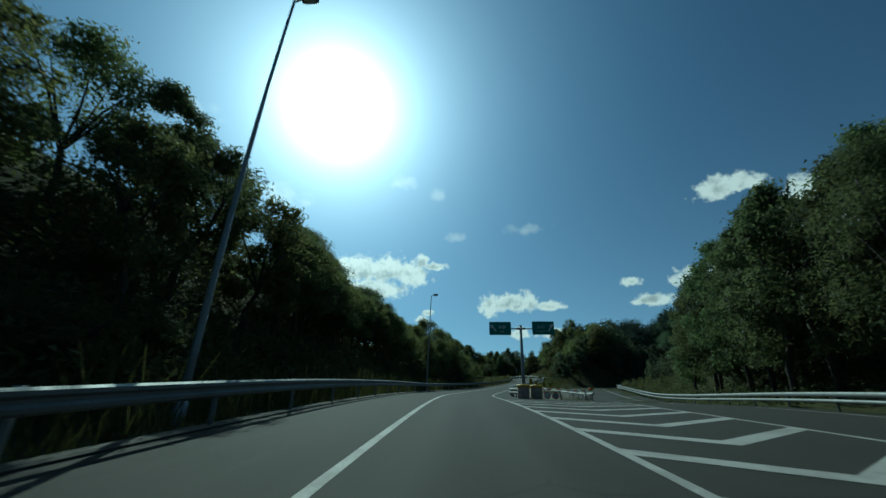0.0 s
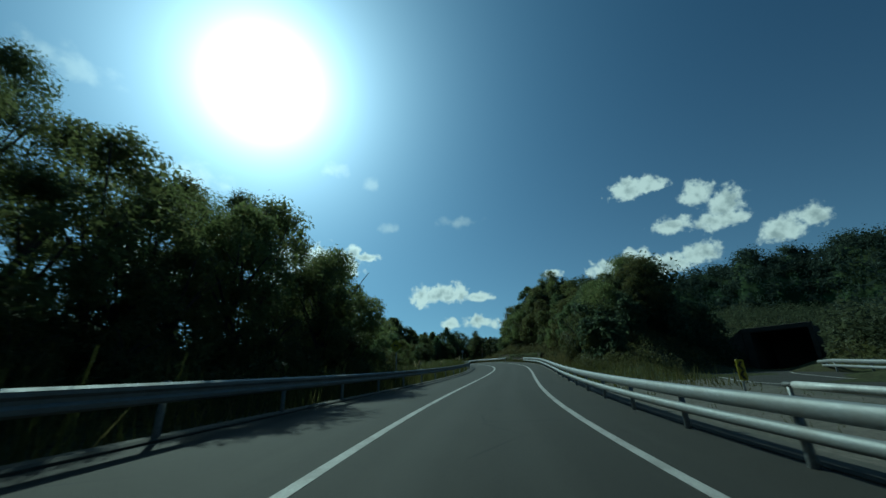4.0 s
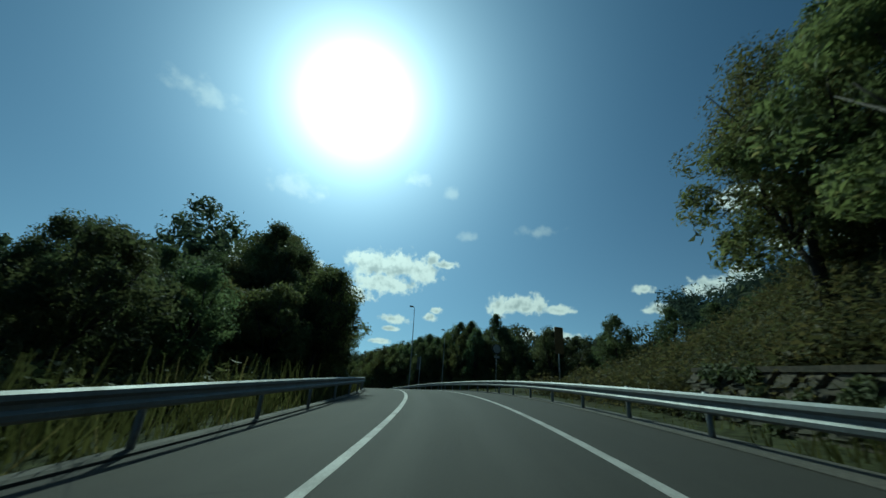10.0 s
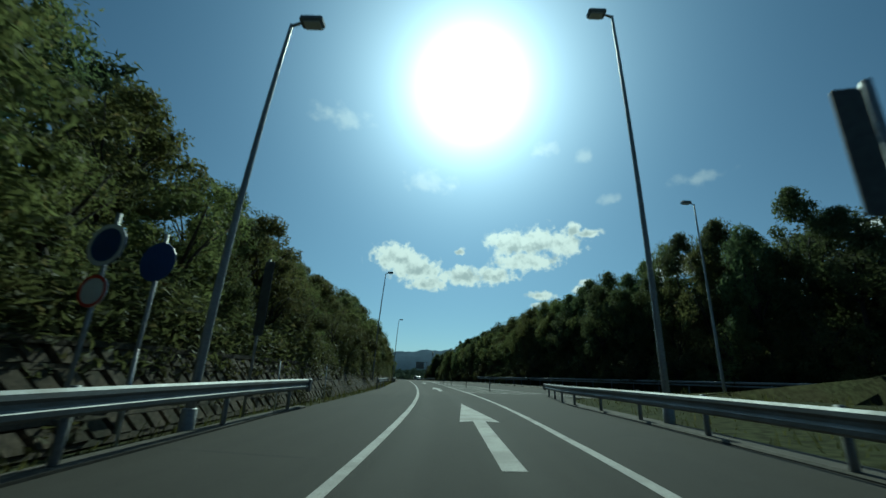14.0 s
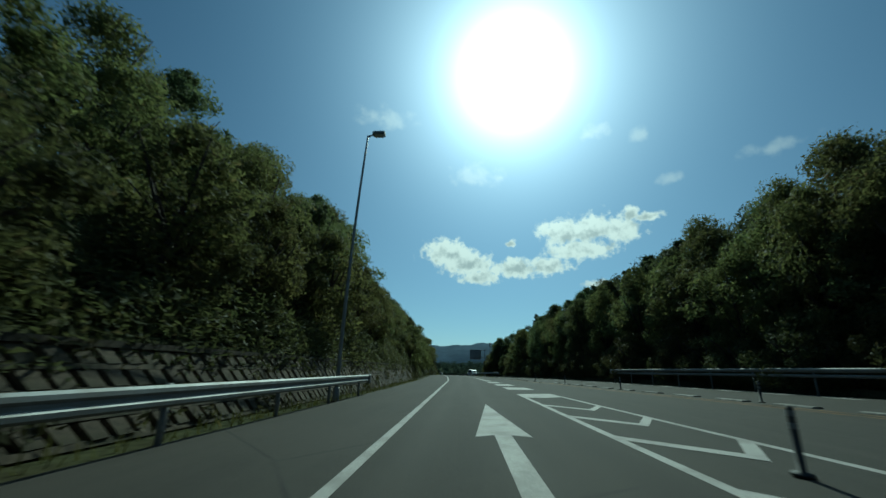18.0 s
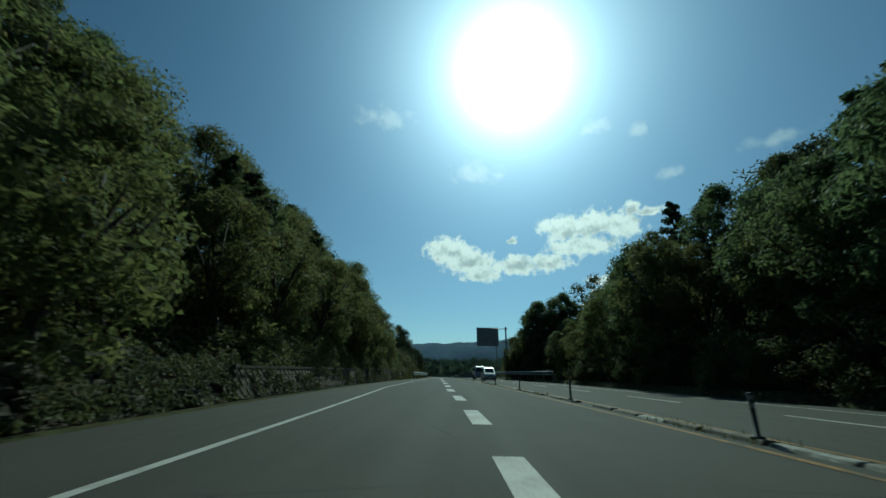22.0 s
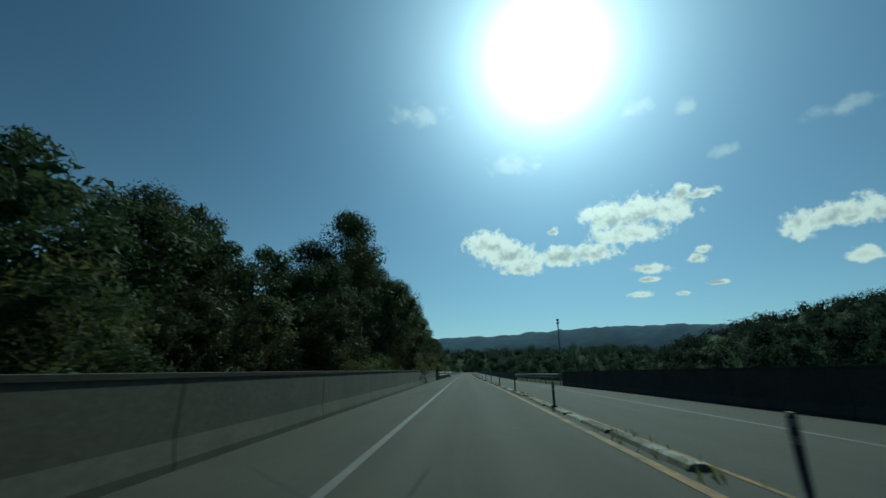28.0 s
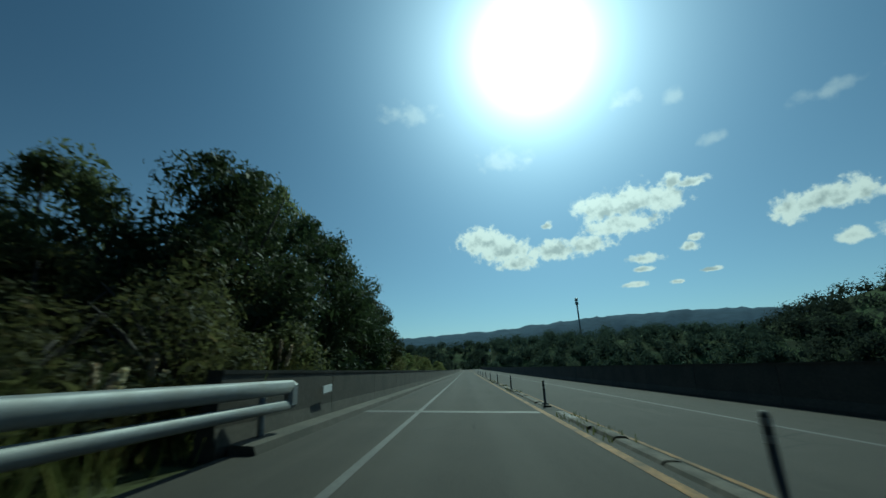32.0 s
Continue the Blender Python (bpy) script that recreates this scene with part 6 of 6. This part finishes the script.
def post_sign(name, label, s, u, parts_, post_h, turn=0.0, post_mat=None, radius=0.038):
    """A post with boards: (kind, x, z, width, height, face material, edge)."""
    top = empty(name, label, "road sign", m=stand(s, u, float(max(-0.6, ground_height(s, u))) - 0.05, turn))
    bm = bmesh.new()
    tube(bm, [(0, 0, -0.3), (0, 0, post_h)], [radius, radius], 10)
    part("post", bm, post_mat or POLE_STEEL, top, smooth=True)
    for kind, x, z, w, h, mat, rim in parts_:
        bm = bmesh.new()
        if kind == "disc":
            rounded_board(bm, w, w, w / 2 - 1e-3, 0.02)
        elif kind == "diamond":
            rounded_board(bm, w, w, 0.04, 0.02)
        else:
            rounded_board(bm, w, h, min(0.05, w * 0.2), 0.025)
        b = part("plate", bm, mat, top)
        b.matrix_basis = pose(x, -radius - 0.01, z, 0, 45 if kind == "diamond" else 0, 0)
        if rim is not None:
            bm = bmesh.new()
            if kind == "disc":
                a = [(w / 2 * math.cos(t), w / 2 * math.sin(t)) for t in np.linspace(0, 2 * math.pi, 33)[:-1]]
                i_ = [(p[0] * 0.8, p[1] * 0.8) for p in a]
                o = [bm.verts.new((p[0], -0.026, p[1])) for p in a]
                q = [bm.verts.new((p[0], -0.026, p[1])) for p in i_]
                for k in range(32):
                    bm.faces.new((o[k], o[(k + 1) % 32], q[(k + 1) % 32], q[k]))
                part("rim", bm, rim, b)
            else:
                bm.free()
        bm = bmesh.new()
        box(bm, x, -radius + 0.005, z, min(w, 0.3), 0.03, 0.04)
        part("clamp", bm, POLE_STEEL, top)
    return top


warn = post_sign("warning_sign", "yellow diamond bend warning sign behind the guardrail", 84.3, -7.0, [("diamond", 0, 2.7, 0.62, 0, SIGN_YELLOW, None)], 3.0)
flat([(-0.22, 0.02), (-0.08, 0.17), (-0.08, 0.08), (0.16, 0.02), (0.16, -0.14), (0.10, -0.14), (0.10, -0.03), (-0.08, 0.0), (-0.08, -0.08)], -0.08, "bend_symbol", SIGN_BLACK, warn, "black bent arrow").location = (0, 0, 2.7)

for s, u, z in ((46.0, 6.5, 1.55), (56.0, 7.5, 1.42), (65.5, 8.5, 1.2), (74.0, 9.0, 0.75)):
    z -= float(max(-0.6, ground_height(s, u))) - 0.05
    chev = post_sign("chevron_sign", "yellow board with black chevrons beside the bend", s, u, [("board", 0, z, 0.42, 0.72, SIGN_YELLOW, None)], z + 0.3, 30)
    for z in (z - 0.17, z + 0.15):
        flat([(-0.18, z), (-0.02, z + 0.15), (0.14, z + 0.15), (-0.02, z), (0.14, z - 0.15), (-0.02, z - 0.15)], -0.085, "chevron", SIGN_BLACK, chev, "black chevron")

post_sign("marker_sign", "tall narrow yellow-brown board on a post in the grass", 161.6, 7.4, [("board", 0, 3.2, 0.6, 1.6, BACKLIT_YELLOW, None)], 3.95, 12)
post_sign("round_sign", "grey back of a round sign with a plate below", 175.5, 7.75, [("disc", 0, 3.95, 1.0, 0, SIGN_BACK, SIGN_BLACK), ("board", 0, 3.2, 0.6, 0.22, SIGN_BACK, None)], 4.35, 12)
post_sign("tall_board_sign", "tall dark narrow board on a grey post", 195.8, 4.98, [("board", -0.3, 3.85, 0.34, 1.7, SIGN_DARK, None)], 4.85, -10, radius=0.06)
post_sign("blue_round_sign", "blue round arrow sign with a small round sign below", 197.8, -6.1, [("disc", 0, 3.3, 0.75, 0, SIGN_BLUE, SIGN_WHITE), ("disc", 0, 2.5, 0.55, 0, SIGN_WHITE, RED_PLASTIC)], 3.9, -8)
post_sign("blue_round_sign", "blue round arrow sign on a leaning post", 198.9, -6.0, [("disc", 0, 3.3, 0.8, 0, SIGN_BLUE, None)], 3.9, -8)
post_sign("narrow_board_sign", "dark narrow board seen on a grey post", 202.5, -5.5, [("board", 0.1, 3.25, 0.36, 2.1, SIGN_DARK, None)], 4.4, -25)
post_sign("round_sign", "dark backs of two round signs on a white-striped post", 528.4, -4.9, [("disc", 0, 4.0, 0.85, 0, SIGN_BACK, None), ("board", 0, 3.3, 0.52, 0.3, SIGN_BACK, None), ("disc", 0, 2.7, 0.68, 0, SIGN_BACK, SIGN_BLACK), ("board", 0.06, 1.6, 0.34, 1.0, SIGN_BACK, None), ("board", 0.27, 1.75, 0.07, 0.75, SIGN_WHITE, None)], 4.1, 0)
for s in (192.0, 198.3, 205.0, 211.0):
    pole = empty("snow_pole", "thin white marker pole behind the guardrail", "marker pole", "white marker poles", stand(s, float(LEFT_EDGE(s)) - 0.55, 0, 0))
    bm = bmesh.new()
    tube(bm, [(0, 0, -0.2), (-0.05, 0, 1.5)], [0.022, 0.02], 7)
    part("shaft", bm, SIGN_WHITE, pole, smooth=True)


def big_sign():
    top = empty("overhead_sign", "grey back of a large road sign on a tall pole", "road sign", m=stand(413.5, 11.95, -0.1))
    bm = bmesh.new()
    tube(bm, [(0, 0, -0.3), (0, 0, 10.25)], [0.2, 0.15], 14)
    part("pole", bm, POLE_STEEL, top, smooth=True)
    for z in (9.85, 7.2):
        bm = bmesh.new()
        tube(bm, [(0.35, 0, z), (-5.4, 0, z)], [0.075, 0.06], 10)
        part("arm", bm, POLE_STEEL, top, smooth=True)
        bm = bmesh.new()
        box(bm, 0, 0, z, 0.5, 0.42, 0.22, 0.03)
        part("collar", bm, POLE_STEEL, top)
    bm = bmesh.new()
    rounded_board(bm, 4.45, 3.65, 0.15, 0.06)
    board = part("board", bm, SIGN_BACK, top, "plain grey back of the board")
    board.matrix_basis = pose(-3.7, 0.16, 8.25)
    for z in (-1.5, -0.75, 0.0, 0.75, 1.5):
        bm = bmesh.new()
        box(bm, 0, -0.09, z, 4.2, 0.05, 0.07, 0.01)
        part("rib", bm, SIGN_BACK, board)
    bm = bmesh.new()
    box(bm, -0.42, 0.05, 4.4, 0.35, 0.12, 1.9, 0.03)
    part("small_board", bm, SIGN_BACK, top, "narrow grey board on the pole")


big_sign()

# ================= things in the first gore =================
def barrel(s, u, turn):
    top = empty("crash_barrel", "faded crash barrel with a yellow lid before the rail end", "crash barrel", "crash barrels", stand(s, u, 0, turn))
    bm = bmesh.new()
    tube(bm, [(0, 0, 0.0), (0, 0, 0.05), (0, 0, 0.5), (0, 0, 0.53), (0, 0, 0.86)], [0.40, 0.42, 0.45, 0.45, 0.44], 24)
    part("body", bm, BARREL_BODY, top, smooth=True)
    bm = bmesh.new()
    tube(bm, [(0, 0, 0.80), (0, 0, 0.82), (0, 0, 0.96), (0, 0, 1.0)], [0.46, 0.5, 0.49, 0.42], 24)
    lid = part("lid", bm, YELLOW_PLASTIC, top, "yellow plastic lid")
    bm = bmesh.new()
    box(bm, 0, 0, 1.02, 0.3, 0.08, 0.06, 0.02)
    part("grip", bm, YELLOW_PLASTIC, lid)


barrel(31.2, 4.35, 0)
barrel(31.4, 5.35, 40)


def barricade(s, u, length, turn):
    top = empty("barricade", "low barricade with a red and white bar on dark legs", "barricade", "barricades", stand(s, u, 0, turn))
    n = int(length / 0.35)
    for i in range(n):
        bm = bmesh.new()
        tube(bm, [(i * 0.35 - length / 2, 0, 0.85), (i * 0.35 + 0.35 - length / 2, 0, 0.85)], [0.035, 0.035], 8)
        part("bar_piece", bm, SIGN_WHITE if i % 2 else RED_PLASTIC, top, smooth=True)
    for x in (-length / 2 + 0.1, 0, length / 2 - 0.1):
        for y in (-0.28, 0.28):
            bm = bmesh.new()
            tube(bm, [(x, y, 0), (x, 0, 0.85)], [0.022, 0.022], 6)
            part("leg", bm, POST_RUBBER, top, smooth=True)


barricade(40.2, 7.6, 2.6, 10)
barricade(40.6, 10.0, 2.6, 4)
post_sign("round_sign", "red-rimmed round sign standing low between the ramps", 39.5, 7.4, [("disc", 0, 0.42, 0.62, 0, SIGN_WHITE, RED_PLASTIC)], 0.5)
post_sign("round_sign", "red-rimmed round sign standing low between the ramps", 39.6, 8.2, [("disc", 0, 0.42, 0.62, 0, SIGN_BACK, RED_PLASTIC)], 0.5)


def portal():
    top = tagged(new("underpass"), "grey concrete portal of an underpass with a dark opening", "underpass", kind="structure")
    top.matrix_basis = pose(110.5, 45.4, 5.6, 0, 0, -100) @ Matrix.Scale(0.84, 4)
    for name, cx, cz, sx, sz in (("pier", -4.4, 2.6, 1.2, 5.8), ("pier", 4.1, 2.6, 0.6, 5.8), ("lintel", -0.3, 5.9, 9.4, 0.8)):
        bm = bmesh.new()
        box(bm, cx, 0.5, cz, sx, 1.0, sz, 0.05)
        part(name, bm, CONCRETE, top)
    for side in (-1, 1):
        bm = bmesh.new()
        vs = [bm.verts.new(p) for p in ((side * 5, 0.2, -0.4), (side * 11, -2.5, -0.4), (side * 11, -2.5, 1.5), (side * 5, 0.2, 6.3 if side < 0 else 3.4))]
        ws = [bm.verts.new(v.co + Vector((0, 0.4, 0))) for v in vs]
        bm.faces.new(vs), bm.faces.new(ws[::-1])
        for i in range(4):
            bm.faces.new((vs[i], ws[i], ws[(i + 1) % 4], vs[(i + 1) % 4]))
        bmesh.ops.recalc_face_normals(bm, faces=bm.faces)
        part("wing_wall", bm, CONCRETE, top)
    for name, cx, cz, sx, sz in (("side_wall", -4.0, 2.6, 0.4, 5.8), ("side_wall", 4.0, 2.6, 0.4, 5.8), ("roof_slab", 0, 5.7, 8.4, 0.4)):
        bm = bmesh.new()
        box(bm, cx, 6.0, cz, sx, 10.0, sz)
        part(name, bm, CONCRETE, top)
    bm = bmesh.new()
    box(bm, 0, 11.2, 2.6, 8.4, 0.4, 5.8)
    part("end_wall", bm, CONCRETE, top)


portal()


# ================= vehicles =================
CAR_SILVER = material("silver_car_paint", (0.42, 0.43, 0.43), 0.3, metal=0.6, spread=0.05, grain=60, stain=0.8, bump=0.0, spec=0.6)
CAR_WHITE = material("white_car_paint", (0.5, 0.5, 0.49), 0.3, spread=0.04, grain=40, stain=0.8, bump=0.0, spec=0.6)
GLASS_DARK = material("tinted_car_glass", (0.02, 0.025, 0.028), 0.08, spread=0.1, grain=5, bump=0.0, spec=0.8)
TYRE = material("tyre_rubber", (0.025, 0.025, 0.025), 0.8, spread=0.2, grain=30, bump=0.1)
LAMP_CLEAR = material("headlamp_plastic", (0.65, 0.66, 0.66), 0.15, spread=0.05, grain=20, bump=0.0, spec=0.7)
TRIM_BLACK = material("black_car_trim", (0.03, 0.03, 0.03), 0.5, spread=0.1, grain=30, bump=0.0)


def hull(profile, half, tuck, top_tuck, z_tuck):
    """A car shell: side profile (y, z) drawn across the width, narrowing towards the roof."""
    bm = bmesh.new()
    rings = []
    for f in (-1.0, -0.96, -0.8, 0.8, 0.96, 1.0):
        ring = []
        for y, z in profile:
            t = max(0.0, (z - z_tuck)) * top_tuck
            inset = tuck if abs(f) == 1.0 else 0.0
            ring.append(bm.verts.new((f * (half - t), y * (1 - inset * 0.04), z - (inset * 0.05 if z > z_tuck else 0))))
        rings.append(ring)
    n = len(profile)
    for a, b in zip(rings, rings[1:]):
        for i in range(n):
            j = (i + 1) % n
            bm.faces.new((a[i], a[j], b[j], b[i]))
    bm.faces.new(rings[0]), bm.faces.new(rings[-1][::-1])
    bmesh.ops.recalc_face_normals(bm, faces=bm.faces)
    return bm


def wheels(top, half, ys, r):
    for y in ys:
        for side in (-1, 1):
            bm = bmesh.new()
            tube(bm, [(side * (half - 0.2), y, r), (side * (half - 0.18), y, r), (side * (half - 0.02), y, r), (side * half, y, r)], [r * 0.93, r, r, r * 0.93], 22)
            w = part("wheel", bm, TYRE, top, "black tyre", True)
            bm = bmesh.new()
            tube(bm, [(side * (half - 0.05), y, r), (side * (half + 0.012), y, r)], [r * 0.62, r * 0.56], 16)
            part("rim", bm, STEEL, w, "grey wheel rim", True)


def panel(name, pts, mat, parent, label="", depth=0.012):
    """A thin plate through corner points (counter-clockwise from outside)."""
    p = [Vector(q) for q in pts]
    n = (p[1] - p[0]).cross(p[2] - p[0]).normalized()
    k = len(p)
    verts = [q + n * depth for q in p] + [q - n * 0.03 for q in p]
    faces = [tuple(range(k)), tuple(range(2 * k - 1, k - 1, -1))] + [(i, i + k, (i + 1) % k + k, (i + 1) % k) for i in range(k)]
    return mesh_object(name, verts, faces, mat, parent, label)


def both_sides(name, pts, mat, parent, label=""):
    panel(name, [(x, y, z) for x, y, z in pts], mat, parent, label)
    panel(name, [(-x, y, z) for x, y, z in reversed(pts)], mat, parent, label)


def minivan(s, u):
    top = empty("minivan", "silver minivan standing in the oncoming lane", "car", m=stand(s, u, 0.0, 180))
    prof = [(-2.25, 0.3), (-2.3, 0.75), (-2.27, 1.1), (-2.1, 1.78), (-1.9, 1.88), (0.4, 1.9), (0.85, 1.8), (1.62, 1.12), (2.2, 0.93), (2.3, 0.7), (2.28, 0.3), (1.9, 0.22), (-1.9, 0.22)]
    part("body", hull(prof, 0.86, 1.0, 0.14, 1.0), CAR_SILVER, top, "silver painted body", True)
    panel("windscreen", [(-0.66, 1.58, 1.16), (0.66, 1.58, 1.16), (0.6, 0.93, 1.74), (-0.6, 0.93, 1.74)][::-1], GLASS_DARK, top, "dark windscreen", 0.03)
    both_sides("side_window", [(0.835, 0.75, 1.15), (0.835, -0.35, 1.15), (0.765, -0.35, 1.68), (0.765, 0.5, 1.68)], GLASS_DARK, top)
    both_sides("side_window", [(0.835, -0.45, 1.15), (0.835, -2.0, 1.15), (0.765, -1.9, 1.68), (0.765, -0.45, 1.68)], GLASS_DARK, top)
    for x in (-0.62, 0.62):
        bm = bmesh.new()
        box(bm, x, 2.2, 0.82, 0.36, 0.16, 0.16, 0.05)
        part("headlight", bm, LAMP_CLEAR, top, "clear headlight")
        bm = bmesh.new()
        box(bm, x * 1.52, 0.95, 1.2, 0.16, 0.12, 0.14, 0.04)
        part("mirror", bm, CAR_SILVER, top)
    bm = bmesh.new()
    box(bm, 0, 2.27, 0.75, 0.7, 0.06, 0.12, 0.02)
    part("grille", bm, TRIM_BLACK, top, "black grille")
    bm = bmesh.new()
    box(bm, 0, 2.28, 0.42, 1.3, 0.06, 0.14, 0.03)
    part("air_intake", bm, TRIM_BLACK, top, "black lower grille")
    bm = bmesh.new()
    box(bm, 0, 2.325, 0.52, 0.33, 0.015, 0.165, 0.005)
    part("number_plate", bm, SIGN_WHITE, top, "plain white plate")
    wheels(top, 0.86, (-1.4, 1.45), 0.32)


def light_truck(s, u):
    top = empty("light_truck", "small white flatbed truck standing in the oncoming lane", "truck", m=stand(s, u, 0.0, 180))
    top.scale = (1.4, 1.45, 1.32)
    prof = [(0.35, 0.35), (0.32, 1.6), (0.45, 1.78), (1.05, 1.8), (1.25, 1.68), (1.62, 0.98), (1.68, 0.6), (1.66, 0.32), (1.3, 0.25), (0.6, 0.25)]
    part("cab", hull(prof, 0.73, 1.0, 0.12, 1.0), CAR_WHITE, top, "white painted cab", True)
    panel("windscreen", [(-0.6, 1.6, 1.06), (0.6, 1.6, 1.06), (0.54, 1.3, 1.64), (-0.54, 1.3, 1.64)][::-1], GLASS_DARK, top, "dark windscreen", 0.025)
    both_sides("side_window", [(0.715, 1.4, 1.05), (0.715, 0.5, 1.05), (0.65, 0.5, 1.58), (0.65, 1.15, 1.58)], GLASS_DARK, top)
    bm = bmesh.new()
    box(bm, 0, -0.72, 0.62, 1.42, 2.0, 0.1, 0.02)
    part("bed_floor", bm, CAR_WHITE, top)
    for name, cx, cy, sx, sy in (("bed_side", -0.7, -0.72, 0.04, 2.0), ("bed_side", 0.7, -0.72, 0.04, 2.0), ("tailgate", 0, -1.72, 1.44, 0.04), ("bed_front", 0, 0.28, 1.44, 0.04)):
        bm = bmesh.new()
        box(bm, cx, cy, 0.82, sx, sy, 0.32 if name != "bed_front" else 0.6, 0.01)
        part(name, bm, CAR_WHITE, top)
    bm = bmesh.new()
    box(bm, 0, -0.3, 0.45, 0.7, 2.6, 0.14, 0.03)
    part("chassis", bm, TRIM_BLACK, top)
    for x in (-0.55, 0.55):
        bm = bmesh.new()
        box(bm, x, 1.63, 0.72, 0.24, 0.08, 0.16, 0.04)
        part("headlight", bm, LAMP_CLEAR, top, "clear headlight")
        bm = bmesh.new()
        box(bm, x * 1.5, 1.35, 1.2, 0.1, 0.08, 0.2, 0.03)
        part("mirror", bm, TRIM_BLACK, top)
    bm = bmesh.new()
    box(bm, 0, 1.67, 0.42, 1.4, 0.08, 0.16, 0.04)
    part("bumper", bm, CAR_WHITE, top)
    wheels(top, 0.72, (-1.0, 0.95), 0.27)


minivan(393.6, 5.3)
light_truck(412.3, 6.15)

# ================= far masts =================
def lattice(name, label, x, y, z0, high, wide, top_wide, arms, mat):
    top = empty(name, label, "mast", m=pose(x, y, z0, 0, 0, 20))
    corners = [(-1, -1), (1, -1), (1, 1), (-1, 1)]
    n = 9
    half = lambda z: (wide + (top_wide - wide) * (z / high) ** 0.7) / 2  # noqa: E731
    bm = bmesh.new()
    for cx, cy in corners:
        tube(bm, [(cx * half(z), cy * half(z), z) for z in np.linspace(0, high, n)], [0.16] * n, 5)
    part("legs", bm, mat, top)
    bm = bmesh.new()
    zs = np.linspace(0, high, n)
    for a, b in zip(zs, zs[1:]):
        for k in range(4):
            p, q = corners[k], corners[(k + 1) % 4]
            tube(bm, [(p[0] * half(a), p[1] * half(a), a), (q[0] * half(b), q[1] * half(b), b)], [0.09, 0.09], 4)
            tube(bm, [(q[0] * half(a), q[1] * half(a), a), (p[0] * half(b), p[1] * half(b), b)], [0.09, 0.09], 4)
    part("braces", bm, mat, top)
    for z, w in arms:
        bm = bmesh.new()
        tube(bm, [(-w, 0, z), (0, 0, z + 0.7), (w, 0, z)], [0.1, 0.18, 0.1], 5)
        part("arm", bm, mat, top)


lattice("power_pylon", "grey lattice power pylon above the trees", 70.0, 675.0, -16.0, 90.0, 11.0, 1.6, [(70.0, 7.5), (77.0, 7.0), (84.0, 6.0)], DULL_STEEL)


def mast():
    top = empty("radio_mast", "slim grey radio mast with a wider head on a wooded rise", "mast", m=pose(281, 800, -6))
    bm = bmesh.new()
    tube(bm, [(0, 0, 0), (0, 0, 36)], [0.8, 0.6], 10)
    part("shaft", bm, DULL_STEEL, top, smooth=True)
    for z in (36.0, 39.0):
        bm = bmesh.new()
        tube(bm, [(0, 0, z), (0, 0, z + 0.5), (0, 0, z + 2.4), (0, 0, z + 2.6)], [0.8, 1.3, 1.3, 0.8], 12)
        part("antenna_ring", bm, DULL_STEEL, top)


mast()

# ================= last stretch: plate, joint, plumes =================
plate = empty("parapet_plate", "white name plate with unreadable dark writing on the parapet", "plate", m=stand(546.8, -3.49, 0.72, -90))
bm = bmesh.new()
rounded_board(bm, 0.62, 0.18, 0.02, 0.02)
part("plate", bm, SIGN_WHITE, plate)
for x, w in ((-0.17, 0.16), (0.02, 0.12), (0.18, 0.1)):
    flat([(x - w / 2, -0.03), (x + w / 2, -0.03), (x + w / 2, 0.03), (x - w / 2, 0.03)], -0.024, "bar", SIGN_BLACK, plate)
structure("bridge_joint", ribbon(548.6, 549.1, lambda s: -3.3, lambda s: 2.1, 0.007, 0.5), FADED_PAINT, "pale steel expansion joint across the bridge deck", "joint")
structure("bridge_joint_north", ribbon(441.0, 441.4, lambda s: -3.4, lambda s: 2.2, 0.007, 0.5), FADED_PAINT, "pale steel expansion joint across the bridge deck", "joint")
structure("kerb_bridge", sweep([(-0.02, -0.05), (0.42, -0.05), (0.36, 0.12), (-0.02, 0.14)], 542.6, 955, shifted(LEFT_EDGE, 0.0), 3.0), CONCRETE, "pale concrete kerb at the foot of the parapet", "kerb")


def pampas(s, u, n, high, seed):
    rng = np.random.default_rng(seed)
    top = empty("pampas_grass", "tuft of pampas grass with pale feathery plumes", "grass", "pampas tufts", stand(s, u, float(ground_height(s, u)) - 0.1))
    place = np.stack([rng.normal(size=160) * 0.18, rng.normal(size=160) * 0.18, np.zeros(160)], -1)
    ob = new("leaves", quad_mesh("leaves", blades(place, high * 0.7, 0.02, rng), GRASS))
    ob.parent = top
    for k in range(n):
        a, lean = rng.uniform(0, 6.28), rng.uniform(0.1, 0.45)
        h = high * rng.uniform(0.85, 1.1)
        bm = bmesh.new()
        tip = (math.cos(a) * lean * h * 0.5, math.sin(a) * lean * h * 0.5, h)
        mid = (tip[0] * 0.4, tip[1] * 0.4, h * 0.6)
        tube(bm, [(0, 0, 0), mid, tip], [0.012, 0.01, 0.006], 5)
        stalk = part("stalk", bm, DEAD_WOOD, top)
        c = [np.array(mid) + (np.array(tip) - mid) * f for f in np.linspace(0.45, 1.05, 7)]
        pl = new("plume", quad_mesh("plume", clump_leaves(c, [0.03, 0.045, 0.05, 0.05, 0.042, 0.03, 0.02], 16, 0.07, rng, 1.2), PLUME))
        pl.parent = stalk


for i, (s, u, n, h) in enumerate(((541.6, -4.6, 3, 1.25), (542.8, -4.9, 2, 1.4), (545.6, -4.8, 2, 1.8), (546.6, -4.7, 2, 1.9), (508.0, -4.8, 2, 1.6), (62.0, -7.4, 3, 1.8), (88.0, -6.6, 3, 1.7), (98.0, -6.8, 2, 1.7), (129.0, -6.2, 3, 1.8), (134.0, -6.0, 2, 1.9))):
    pampas(s, u, n, h, 50 + i)
